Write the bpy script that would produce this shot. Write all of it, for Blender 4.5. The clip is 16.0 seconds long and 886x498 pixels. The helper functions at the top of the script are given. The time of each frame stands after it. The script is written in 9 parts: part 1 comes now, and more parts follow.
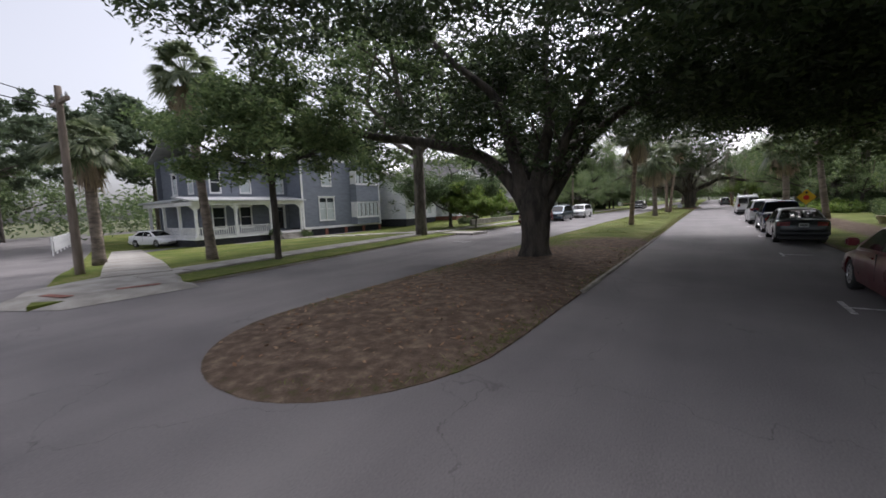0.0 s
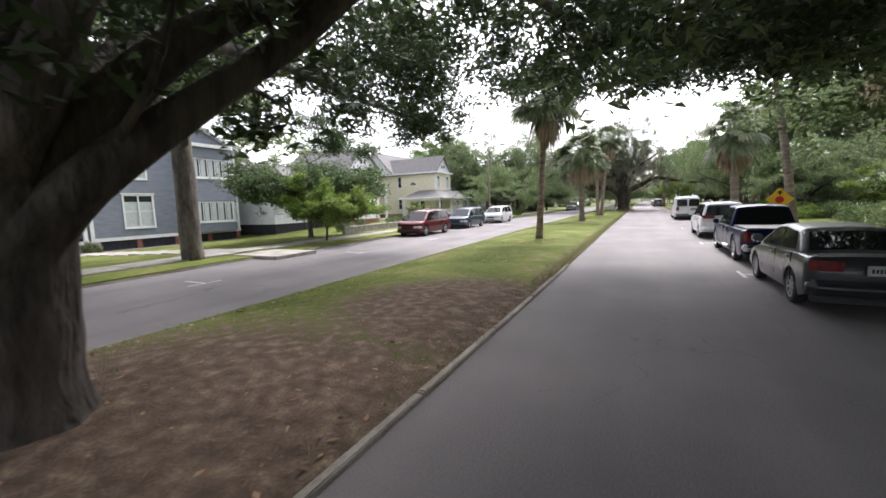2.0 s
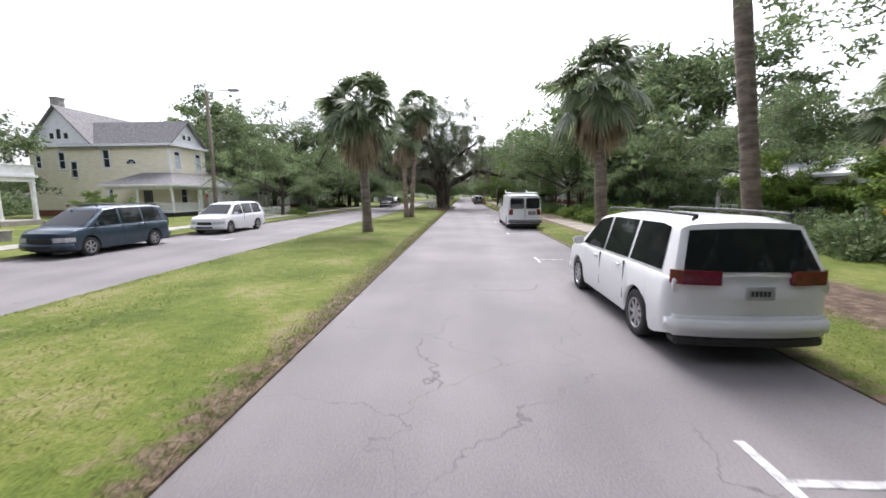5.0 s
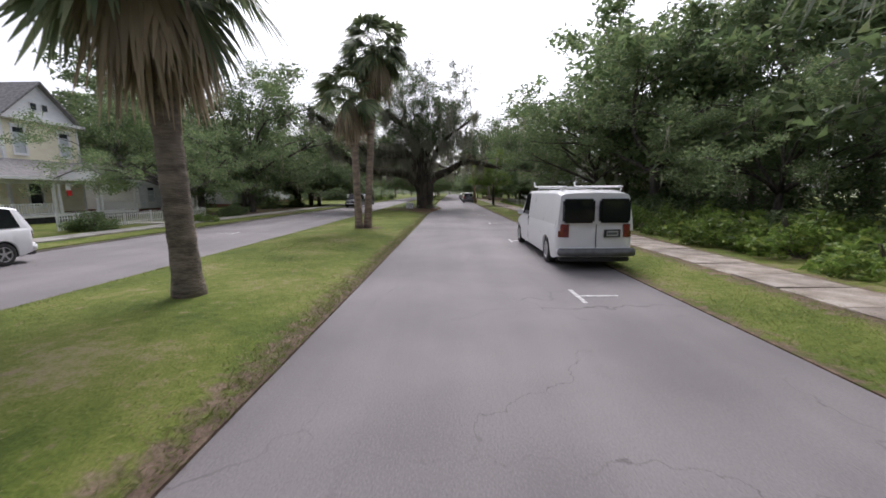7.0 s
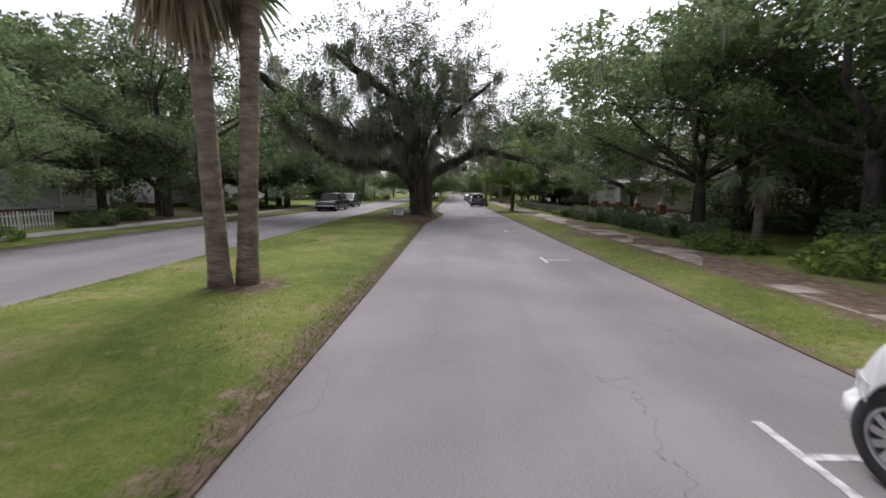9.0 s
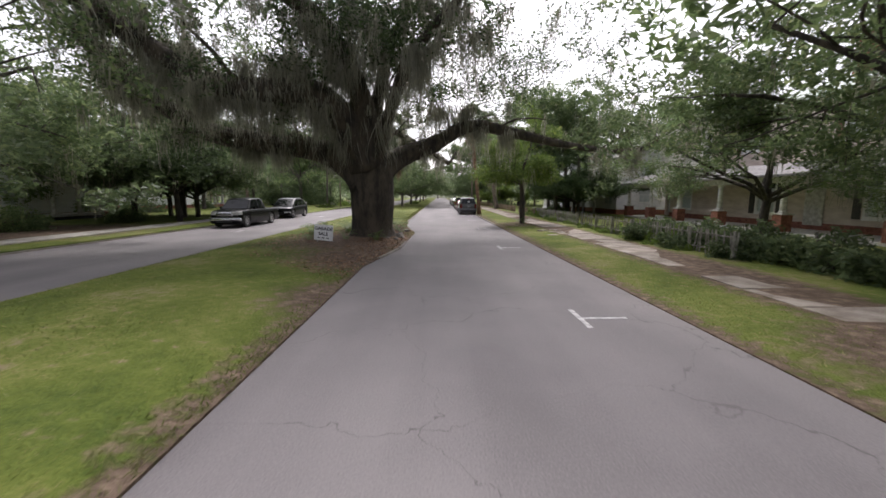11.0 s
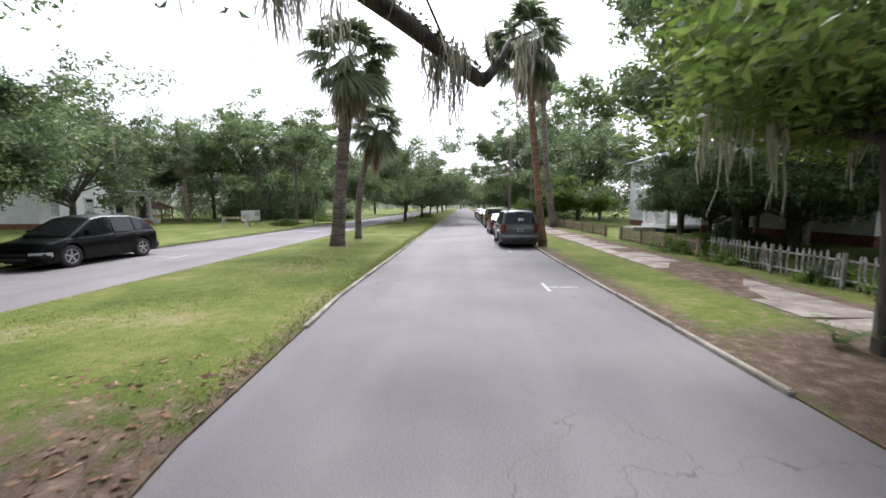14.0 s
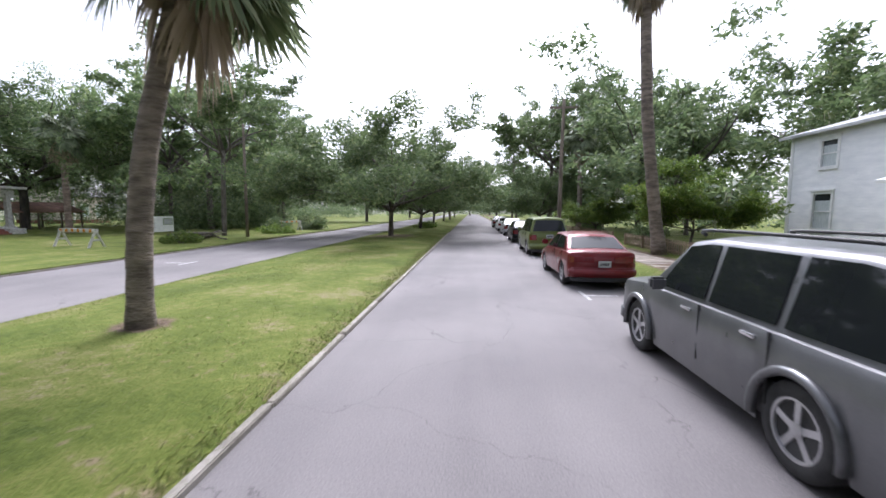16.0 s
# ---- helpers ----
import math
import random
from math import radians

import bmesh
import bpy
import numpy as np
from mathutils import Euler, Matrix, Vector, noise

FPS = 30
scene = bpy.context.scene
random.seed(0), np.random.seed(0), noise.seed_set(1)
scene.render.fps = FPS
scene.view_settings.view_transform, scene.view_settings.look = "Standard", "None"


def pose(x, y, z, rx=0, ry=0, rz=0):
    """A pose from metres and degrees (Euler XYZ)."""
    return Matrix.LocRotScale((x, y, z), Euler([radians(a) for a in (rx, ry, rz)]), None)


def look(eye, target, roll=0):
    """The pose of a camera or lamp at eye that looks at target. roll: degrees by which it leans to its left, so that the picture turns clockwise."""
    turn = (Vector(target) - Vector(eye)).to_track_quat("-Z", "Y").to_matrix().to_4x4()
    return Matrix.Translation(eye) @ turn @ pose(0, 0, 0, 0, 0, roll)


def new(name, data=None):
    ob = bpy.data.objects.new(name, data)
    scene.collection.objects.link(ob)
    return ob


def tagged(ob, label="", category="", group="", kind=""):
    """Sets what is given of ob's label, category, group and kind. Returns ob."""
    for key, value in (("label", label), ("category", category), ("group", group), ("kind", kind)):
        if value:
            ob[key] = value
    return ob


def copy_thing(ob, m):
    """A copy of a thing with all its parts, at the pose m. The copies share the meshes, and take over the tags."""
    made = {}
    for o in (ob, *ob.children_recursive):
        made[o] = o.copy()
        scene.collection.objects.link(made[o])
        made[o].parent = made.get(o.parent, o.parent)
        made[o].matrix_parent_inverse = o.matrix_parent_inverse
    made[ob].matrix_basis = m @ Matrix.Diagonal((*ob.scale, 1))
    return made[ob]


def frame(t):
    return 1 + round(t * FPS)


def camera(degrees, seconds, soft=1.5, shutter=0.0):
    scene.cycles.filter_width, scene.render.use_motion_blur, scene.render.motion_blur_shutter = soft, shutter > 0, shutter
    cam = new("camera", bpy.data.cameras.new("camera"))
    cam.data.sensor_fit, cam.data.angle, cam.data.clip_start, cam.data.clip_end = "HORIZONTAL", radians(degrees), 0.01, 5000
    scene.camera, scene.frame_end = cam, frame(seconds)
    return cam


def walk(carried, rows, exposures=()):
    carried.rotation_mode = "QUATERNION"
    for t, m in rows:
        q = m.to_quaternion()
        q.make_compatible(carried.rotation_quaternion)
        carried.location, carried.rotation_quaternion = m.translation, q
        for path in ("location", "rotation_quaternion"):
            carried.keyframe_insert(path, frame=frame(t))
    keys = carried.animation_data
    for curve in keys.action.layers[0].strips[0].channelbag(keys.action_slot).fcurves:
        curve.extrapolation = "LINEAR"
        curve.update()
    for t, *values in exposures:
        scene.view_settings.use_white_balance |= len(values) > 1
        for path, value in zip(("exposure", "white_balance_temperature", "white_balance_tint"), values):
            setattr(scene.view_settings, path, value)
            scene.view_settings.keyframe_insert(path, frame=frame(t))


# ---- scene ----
cam = camera(95.77, 16.0, soft=1.6, shutter=0.12)
PATH = [
    (0, look((0.278, 0.014, 2.069), (-5.267, 8.270, 1.025), -2.13)),
    (0.5, look((0.169, 3.304, 2.070), (-5.111, 11.734, 1.041), -2.02)),
    (1, look((0.129, 6.535, 2.072), (-4.955, 15.083, 1.029), -2.08)),
    (1.5, look((0.130, 9.725, 2.065), (-4.674, 18.431, 0.997), -2.00)),
    (2, look((0.022, 12.864, 2.068), (-4.438, 21.747, 0.975), -1.88)),
    (2.5, look((0.035, 15.864, 2.070), (-4.197, 24.858, 0.982), -1.85)),
    (3, look((-0.002, 18.871, 2.072), (-2.821, 28.395, 0.912), -1.03)),
    (3.5, look((-0.017, 21.875, 2.065), (-2.135, 31.569, 0.827), -0.52)),
    (4, look((0.051, 24.856, 2.075), (-1.199, 34.692, 0.774), -0.36)),
    (4.2, look((0.110, 26.032, 2.075), (-0.965, 35.893, 0.805), -0.35)),
    (6.3, look((-0.111, 40.181, 2.071), (-0.213, 50.071, 0.591), -0.52)),
    (6.5, look((-0.124, 41.536, 2.070), (-0.255, 51.428, 0.612), -0.54)),
    (7, look((-0.129, 44.903, 2.071), (-0.337, 54.800, 0.650), -0.50)),
    (7.5, look((-0.332, 48.149, 2.068), (-0.543, 58.045, 0.644), 0.15)),
    (8, look((-0.397, 51.423, 2.068), (-0.581, 61.323, 0.668), 0.54)),
    (8.5, look((-0.475, 55.010, 2.071), (-0.723, 64.908, 0.673), 0.50)),
    (8.7, look((-0.467, 56.465, 2.070), (-0.744, 66.359, 0.644), 0.46)),
    (10.8, look((-0.078, 72.040, 2.070), (0.007, 81.955, 0.769), 0.18)),
    (11, look((-0.014, 73.593, 2.068), (0.063, 83.504, 0.734), 0.08)),
    (11.5, look((0.227, 77.621, 2.069), (0.286, 87.536, 0.767), -0.06)),
    (12, look((0.491, 81.553, 2.071), (0.725, 91.470, 0.809), 0.02)),
    (12.5, look((0.587, 85.280, 2.070), (0.767, 95.208, 0.882), -0.12)),
    (13, look((0.473, 89.225, 2.071), (0.565, 99.162, 0.959), -0.46)),
    (13.5, look((0.383, 93.125, 2.071), (0.195, 103.062, 0.967), -0.52)),
    (14, look((0.285, 96.900, 2.070), (-0.223, 106.828, 0.983), -0.32)),
    (14.5, look((-0.012, 100.958, 2.071), (-0.780, 110.871, 1.003), -0.10)),
    (15, look((-0.255, 105.279, 2.072), (-1.185, 115.179, 1.013), 0.08)),
    (15.5, look((-0.369, 109.681, 2.063), (-1.303, 119.585, 1.045), 0.06)),
    (16, look((-0.458, 113.974, 2.070), (-1.157, 123.905, 1.128), 0.22)),
]
EXPOSURES = [(0.0, 0.5, 6150, 17), (1.0, 1.12, 6250, 17), (2.5, 1.45, 6250, 16), (4.0, 1.45, 6050, 16), (7.0, 0.48, 6120, 18), (8.5, 0.53, 6120, 18), (11.0, 0.85, 6350, 18), (12.5, 1.35, 6100, 17), (14.5, 1.22, 5950, 16), (16.0, 1.25, 5800, 18)]
walk(cam, PATH, EXPOSURES)

S = 1.15  # metres per unit of the plan below

# ---------------------------------------------------------------- light
world = bpy.data.worlds.new("overcast_sky")
scene.world = world
world.use_nodes = True
wn, wl = world.node_tree.nodes, world.node_tree.links
wn.clear()
sky = wn.new("ShaderNodeTexSky")
sky.sky_type = "NISHITA"
sky.sun_disc = False
sky.sun_elevation = radians(52)
sky.sun_rotation = radians(0)
sky.air_density = 1.0
sky.dust_density = 4.0
sky.ozone_density = 1.0
veil = wn.new("ShaderNodeHueSaturation")
veil.inputs["Saturation"].default_value = 0.22
veil.inputs["Value"].default_value = 1.0
back = wn.new("ShaderNodeBackground")
back.inputs["Strength"].default_value = 0.15
wout = wn.new("ShaderNodeOutputWorld")
wl.new(sky.outputs["Color"], veil.inputs["Color"])
wl.new(veil.outputs["Color"], back.inputs["Color"])
wl.new(back.outputs["Background"], wout.inputs["Surface"])

sun_data = bpy.data.lights.new("sun", "SUN")
sun_data.energy = 1.5
sun_data.angle = radians(25)
sun_data.color = (1.0, 0.96, 0.9)
sun = new("sun", sun_data)
sun.matrix_world = look((0, 60, 78), (0, 0, 0))

# ---------------------------------------------------------------- materials
def nodes_of(name):
    m = bpy.data.materials.new(name)
    m.use_nodes = True
    n, l = m.node_tree.nodes, m.node_tree.links
    n.clear()
    out = n.new("ShaderNodeOutputMaterial")
    return m, n, l, out


def ramp(n, stops):
    r = n.new("ShaderNodeValToRGB")
    els = r.color_ramp.elements
    while len(els) < len(stops):
        els.new(0.5)
    for e, (at_, c) in zip(els, stops):
        e.position, e.color = at_, (*c, 1)
    return r


def surf(name, c1, c2, scale=6.0, rough=0.8, bump=0.2, fine=60.0, metal=0.0, stretch=(1, 1, 1), coat=0.0, spec=0.5, low=0.35, high=0.65, vary=0.0, depth=0.02):
    """Two-scale noise surface: broad mottling between two colours and fine grain in relief."""
    m, n, l, out = nodes_of(name)
    p = n.new("ShaderNodeBsdfPrincipled")
    tc = n.new("ShaderNodeTexCoord")
    mp = n.new("ShaderNodeMapping")
    mp.inputs["Scale"].default_value = stretch
    l.new(tc.outputs["Object"], mp.inputs["Vector"])
    big = n.new("ShaderNodeTexNoise")
    big.inputs["Scale"].default_value = scale
    big.inputs["Detail"].default_value = 6
    small = n.new("ShaderNodeTexNoise")
    small.inputs["Scale"].default_value = fine
    small.inputs["Detail"].default_value = 4
    for t in (big, small):
        l.new(mp.outputs["Vector"], t.inputs["Vector"])
    r = ramp(n, [(low, c1), (high, c2)])
    mixf = n.new("ShaderNodeMath")
    mixf.operation = "MULTIPLY_ADD"
    mixf.inputs[1].default_value = 0.35
    l.new(small.outputs["Fac"], mixf.inputs[0])
    sub = n.new("ShaderNodeMath")
    sub.operation = "SUBTRACT"
    sub.inputs[1].default_value = 0.175
    l.new(big.outputs["Fac"], sub.inputs[0])
    l.new(sub.outputs[0], mixf.inputs[2])
    l.new(mixf.outputs[0], r.inputs["Fac"])
    col = r.outputs["Color"]
    if vary:
        oi = n.new("ShaderNodeObjectInfo")
        mr = n.new("ShaderNodeMapRange")
        mr.inputs["To Min"].default_value, mr.inputs["To Max"].default_value = 1 - vary, 1 + vary
        l.new(oi.outputs["Random"], mr.inputs["Value"])
        hs = n.new("ShaderNodeHueSaturation")
        l.new(mr.outputs["Result"], hs.inputs["Value"])
        l.new(col, hs.inputs["Color"])
        col = hs.outputs["Color"]
    l.new(col, p.inputs["Base Color"])
    p.inputs["Metallic"].default_value = metal
    p.inputs["Specular IOR Level"].default_value = spec
    p.inputs["Coat Weight"].default_value = coat
    p.inputs["Coat Roughness"].default_value = 0.04
    rr = n.new("ShaderNodeMapRange")
    rr.inputs["To Min"].default_value, rr.inputs["To Max"].default_value = max(rough - 0.12, 0.02), min(rough + 0.12, 1)
    l.new(big.outputs["Fac"], rr.inputs["Value"])
    l.new(rr.outputs["Result"], p.inputs["Roughness"])
    if bump:
        b = n.new("ShaderNodeBump")
        b.inputs["Strength"].default_value = bump
        b.inputs["Distance"].default_value = depth
        l.new(small.outputs["Fac"], b.inputs["Height"])
        l.new(b.outputs["Normal"], p.inputs["Normal"])
    l.new(p.outputs["BSDF"], out.inputs["Surface"])
    return m


def leafy(name, dark, light, translucent=0.35, rough=0.5, tint=None):
    """Leaves: colour varied leaf by leaf, light passing through."""
    m, n, l, out = nodes_of(name)
    g = n.new("ShaderNodeNewGeometry")
    oi = n.new("ShaderNodeObjectInfo")
    r = ramp(n, [(0.0, dark), (0.75, light), (1.0, tint or light)])
    l.new(g.outputs["Random Per Island"], r.inputs["Fac"])
    hs = n.new("ShaderNodeHueSaturation")
    mr = n.new("ShaderNodeMapRange")
    mr.inputs["To Min"].default_value, mr.inputs["To Max"].default_value = 0.8, 1.2
    l.new(oi.outputs["Random"], mr.inputs["Value"])
    l.new(mr.outputs["Result"], hs.inputs["Value"])
    l.new(r.outputs["Color"], hs.inputs["Color"])
    p = n.new("ShaderNodeBsdfPrincipled")
    p.inputs["Roughness"].default_value = rough
    p.inputs["Specular IOR Level"].default_value = 0.35
    l.new(hs.outputs["Color"], p.inputs["Base Color"])
    t = n.new("ShaderNodeBsdfTranslucent")
    l.new(hs.outputs["Color"], t.inputs["Color"])
    mx = n.new("ShaderNodeMixShader")
    mx.inputs["Fac"].default_value = translucent
    l.new(p.outputs["BSDF"], mx.inputs[1])
    l.new(t.outputs["BSDF"], mx.inputs[2])
    l.new(mx.outputs["Shader"], out.inputs["Surface"])
    return m


def siding(name, c1, c2, pitch=0.13):
    """Painted clapboard: lapped boards in relief, faint dirt."""
    m, n, l, out = nodes_of(name)
    p = n.new("ShaderNodeBsdfPrincipled")
    tc = n.new("ShaderNodeTexCoord")
    sep = n.new("ShaderNodeSeparateXYZ")
    l.new(tc.outputs["Object"], sep.inputs["Vector"])
    div = n.new("ShaderNodeMath")
    div.operation = "DIVIDE"
    div.inputs[1].default_value = pitch
    l.new(sep.outputs["Z"], div.inputs[0])
    fr = n.new("ShaderNodeMath")
    fr.operation = "FRACT"
    l.new(div.outputs[0], fr.inputs[0])
    inv = n.new("ShaderNodeMath")
    inv.operation = "SUBTRACT"
    inv.inputs[0].default_value = 1.0
    l.new(fr.outputs[0], inv.inputs[1])
    b = n.new("ShaderNodeBump")
    b.inputs["Strength"].default_value = 1.0
    b.inputs["Distance"].default_value = 0.02
    l.new(inv.outputs[0], b.inputs["Height"])
    l.new(b.outputs["Normal"], p.inputs["Normal"])
    nz = n.new("ShaderNodeTexNoise")
    nz.inputs["Scale"].default_value = 1.3
    nz.inputs["Detail"].default_value = 8
    mp = n.new("ShaderNodeMapping")
    mp.inputs["Scale"].default_value = (1, 1, 3)
    l.new(tc.outputs["Object"], mp.inputs["Vector"])
    l.new(mp.outputs["Vector"], nz.inputs["Vector"])
    r = ramp(n, [(0.35, c1), (0.65, c2)])
    l.new(nz.outputs["Fac"], r.inputs["Fac"])
    l.new(r.outputs["Color"], p.inputs["Base Color"])
    p.inputs["Roughness"].default_value = 0.6
    l.new(p.outputs["BSDF"], out.inputs["Surface"])
    return m


def paint(name, c, metal=0.3, flake=0.12, coat=0.5):
    m = surf(name, tuple(v * (1 - flake) for v in c), tuple(min(v * (1 + flake), 1) for v in c), scale=2.5, rough=0.32, bump=0.0, metal=metal, coat=coat, spec=coat * 0.5)
    return m


def asphalt_mat():
    m, n, l, out = nodes_of("worn_asphalt")
    p = n.new("ShaderNodeBsdfPrincipled")
    tc = n.new("ShaderNodeTexCoord")
    big = n.new("ShaderNodeTexNoise")
    big.inputs["Scale"].default_value = 0.35
    big.inputs["Detail"].default_value = 8
    l.new(tc.outputs["Object"], big.inputs["Vector"])
    mp = n.new("ShaderNodeMapping")
    mp.inputs["Scale"].default_value = (0.9, 0.05, 1)
    l.new(tc.outputs["Object"], mp.inputs["Vector"])
    lanes = n.new("ShaderNodeTexNoise")
    lanes.inputs["Scale"].default_value = 1.0
    lanes.inputs["Detail"].default_value = 3
    l.new(mp.outputs["Vector"], lanes.inputs["Vector"])
    grain = n.new("ShaderNodeTexNoise")
    grain.inputs["Scale"].default_value = 55
    grain.inputs["Detail"].default_value = 3
    l.new(tc.outputs["Object"], grain.inputs["Vector"])
    r1 = ramp(n, [(0.25, (0.122, 0.112, 0.112)), (0.75, (0.205, 0.189, 0.186))])
    add = n.new("ShaderNodeMath")
    add.operation = "ADD"
    half = n.new("ShaderNodeMath")
    half.operation = "MULTIPLY_ADD"
    half.inputs[1].default_value = 0.6
    half.inputs[2].default_value = -0.3
    l.new(lanes.outputs["Fac"], half.inputs[0])
    l.new(big.outputs["Fac"], add.inputs[0])
    l.new(half.outputs[0], add.inputs[1])
    gr = n.new("ShaderNodeMath")
    gr.operation = "MULTIPLY_ADD"
    gr.inputs[1].default_value = 1.1
    gr.inputs[2].default_value = -0.55
    l.new(grain.outputs["Fac"], gr.inputs[0])
    add2 = n.new("ShaderNodeMath")
    add2.operation = "ADD"
    l.new(add.outputs[0], add2.inputs[0])
    l.new(gr.outputs[0], add2.inputs[1])
    l.new(add2.outputs[0], r1.inputs["Fac"])
    # cracks: warped cell edges, broken up by a mask
    warp = n.new("ShaderNodeTexNoise")
    warp.inputs["Scale"].default_value = 1.1
    warp.inputs["Detail"].default_value = 5
    l.new(tc.outputs["Object"], warp.inputs["Vector"])
    wv = n.new("ShaderNodeVectorMath")
    wv.operation = "MULTIPLY_ADD"
    wv.inputs[1].default_value = (1.6, 1.6, 0)
    l.new(warp.outputs["Color"], wv.inputs[0])
    l.new(tc.outputs["Object"], wv.inputs[2])
    vor = n.new("ShaderNodeTexVoronoi")
    vor.feature = "DISTANCE_TO_EDGE"
    vor.inputs["Scale"].default_value = 0.33
    l.new(wv.outputs["Vector"], vor.inputs["Vector"])
    thin = n.new("ShaderNodeMapRange")
    thin.inputs["From Min"].default_value, thin.inputs["From Max"].default_value = 0.0, 0.003
    thin.inputs["To Min"].default_value, thin.inputs["To Max"].default_value = 1.0, 0.0
    l.new(vor.outputs["Distance"], thin.inputs["Value"])
    msk = n.new("ShaderNodeMapRange")
    msk.inputs["From Min"].default_value, msk.inputs["From Max"].default_value = 0.36, 0.52
    l.new(big.outputs["Fac"], msk.inputs["Value"])
    crack = n.new("ShaderNodeMath")
    crack.operation = "MULTIPLY"
    l.new(thin.outputs["Result"], crack.inputs[0])
    l.new(msk.outputs["Result"], crack.inputs[1])
    mx = n.new("ShaderNodeMix")
    mx.data_type = "RGBA"
    l.new(crack.outputs[0], mx.inputs["Factor"])
    l.new(r1.outputs["Color"], mx.inputs[6])
    mx.inputs[7].default_value = (0.085, 0.078, 0.075, 1)
    l.new(mx.outputs[2], p.inputs["Base Color"])
    p.inputs["Roughness"].default_value = 0.85
    b = n.new("ShaderNodeBump")
    b.inputs["Strength"].default_value = 0.35
    b.inputs["Distance"].default_value = 0.01
    l.new(grain.outputs["Fac"], b.inputs["Height"])
    l.new(b.outputs["Normal"], p.inputs["Normal"])
    l.new(p.outputs["BSDF"], out.inputs["Surface"])
    return m


def turf_mat(name, bare, stripes=()):
    """Mown turf with worn, leaf-strewn earth round the given spots (x, y, radius)."""
    m, n, l, out = nodes_of(name)
    p = n.new("ShaderNodeBsdfPrincipled")
    tc = n.new("ShaderNodeTexCoord")
    big = n.new("ShaderNodeTexNoise")
    big.inputs["Scale"].default_value = 0.5
    big.inputs["Detail"].default_value = 7
    fine = n.new("ShaderNodeTexNoise")
    fine.inputs["Scale"].default_value = 30
    fine.inputs["Detail"].default_value = 5
    mid = n.new("ShaderNodeTexNoise")
    mid.inputs["Scale"].default_value = 5
    mid.inputs["Detail"].default_value = 6
    for t in (big, fine, mid):
        l.new(tc.outputs["Object"], t.inputs["Vector"])
    green = ramp(n, [(0.26, (0.066, 0.096, 0.018)), (0.47, (0.114, 0.146, 0.028)), (0.6, (0.158, 0.176, 0.044)), (0.76, (0.24, 0.215, 0.11))])
    s1 = n.new("ShaderNodeMath")
    s1.operation = "MULTIPLY_ADD"
    s1.inputs[1].default_value = 0.55
    l.new(fine.outputs["Fac"], s1.inputs[0])
    s2 = n.new("ShaderNodeMath")
    s2.operation = "SUBTRACT"
    s2.inputs[1].default_value = 0.275
    l.new(big.outputs["Fac"], s2.inputs[0])
    l.new(s2.outputs[0], s1.inputs[2])
    s3 = n.new("ShaderNodeMath")
    s3.operation = "MULTIPLY_ADD"
    s3.inputs[1].default_value = 0.5
    l.new(mid.outputs["Fac"], s3.inputs[0])
    s4 = n.new("ShaderNodeMath")
    s4.operation = "SUBTRACT"
    s4.inputs[1].default_value = 0.25
    l.new(s1.outputs[0], s4.inputs[0])
    l.new(s4.outputs[0], s3.inputs[2])
    l.new(s3.outputs[0], green.inputs["Fac"])
    earth = ramp(n, [(0.3, (0.075, 0.054, 0.04)), (0.5, (0.125, 0.09, 0.066)), (0.62, (0.17, 0.125, 0.09)), (0.75, (0.25, 0.19, 0.13))])
    e1 = n.new("ShaderNodeMath")
    e1.operation = "MULTIPLY_ADD"
    e1.inputs[1].default_value = 0.3
    l.new(fine.outputs["Fac"], e1.inputs[0])
    e2 = n.new("ShaderNodeMath")
    e2.operation = "SUBTRACT"
    e2.inputs[1].default_value = 0.15
    l.new(mid.outputs["Fac"], e2.inputs[0])
    l.new(e2.outputs[0], e1.inputs[2])
    l.new(e1.outputs[0], earth.inputs["Fac"])
    worn = None
    for x, y, rad in bare:
        d = n.new("ShaderNodeVectorMath")
        d.operation = "DISTANCE"
        d.inputs[1].default_value = (x, y, 0.1)
        l.new(tc.outputs["Object"], d.inputs[0])
        nz = n.new("ShaderNodeMath")
        nz.operation = "MULTIPLY_ADD"
        nz.inputs[1].default_value = -rad * 1.1
        l.new(mid.outputs["Fac"], nz.inputs[0])
        l.new(d.outputs["Value"], nz.inputs[2])
        mr = n.new("ShaderNodeMapRange")
        mr.inputs["From Min"].default_value, mr.inputs["From Max"].default_value = rad * 0.15, rad * 0.55
        mr.inputs["To Min"].default_value, mr.inputs["To Max"].default_value = 1, 0
        l.new(nz.outputs[0], mr.inputs["Value"])
        if worn is None:
            worn = mr.outputs["Result"]
        else:
            mxn = n.new("ShaderNodeMath")
            mxn.operation = "MAXIMUM"
            l.new(worn, mxn.inputs[0])
            l.new(mr.outputs["Result"], mxn.inputs[1])
            worn = mxn.outputs[0]
    sep = n.new("ShaderNodeSeparateXYZ")
    l.new(tc.outputs["Object"], sep.inputs[0])
    for x, half in stripes:
        d = n.new("ShaderNodeMath")
        d.operation = "SUBTRACT"
        d.inputs[1].default_value = x
        l.new(sep.outputs["X"], d.inputs[0])
        ab = n.new("ShaderNodeMath")
        ab.operation = "ABSOLUTE"
        l.new(d.outputs[0], ab.inputs[0])
        nz = n.new("ShaderNodeMath")
        nz.operation = "MULTIPLY_ADD"
        nz.inputs[1].default_value = -1.5
        l.new(mid.outputs["Fac"], nz.inputs[0])
        l.new(ab.outputs[0], nz.inputs[2])
        mr = n.new("ShaderNodeMapRange")
        mr.inputs["From Min"].default_value, mr.inputs["From Max"].default_value = half - 0.85, half - 0.5
        mr.inputs["To Min"].default_value, mr.inputs["To Max"].default_value = 1, 0
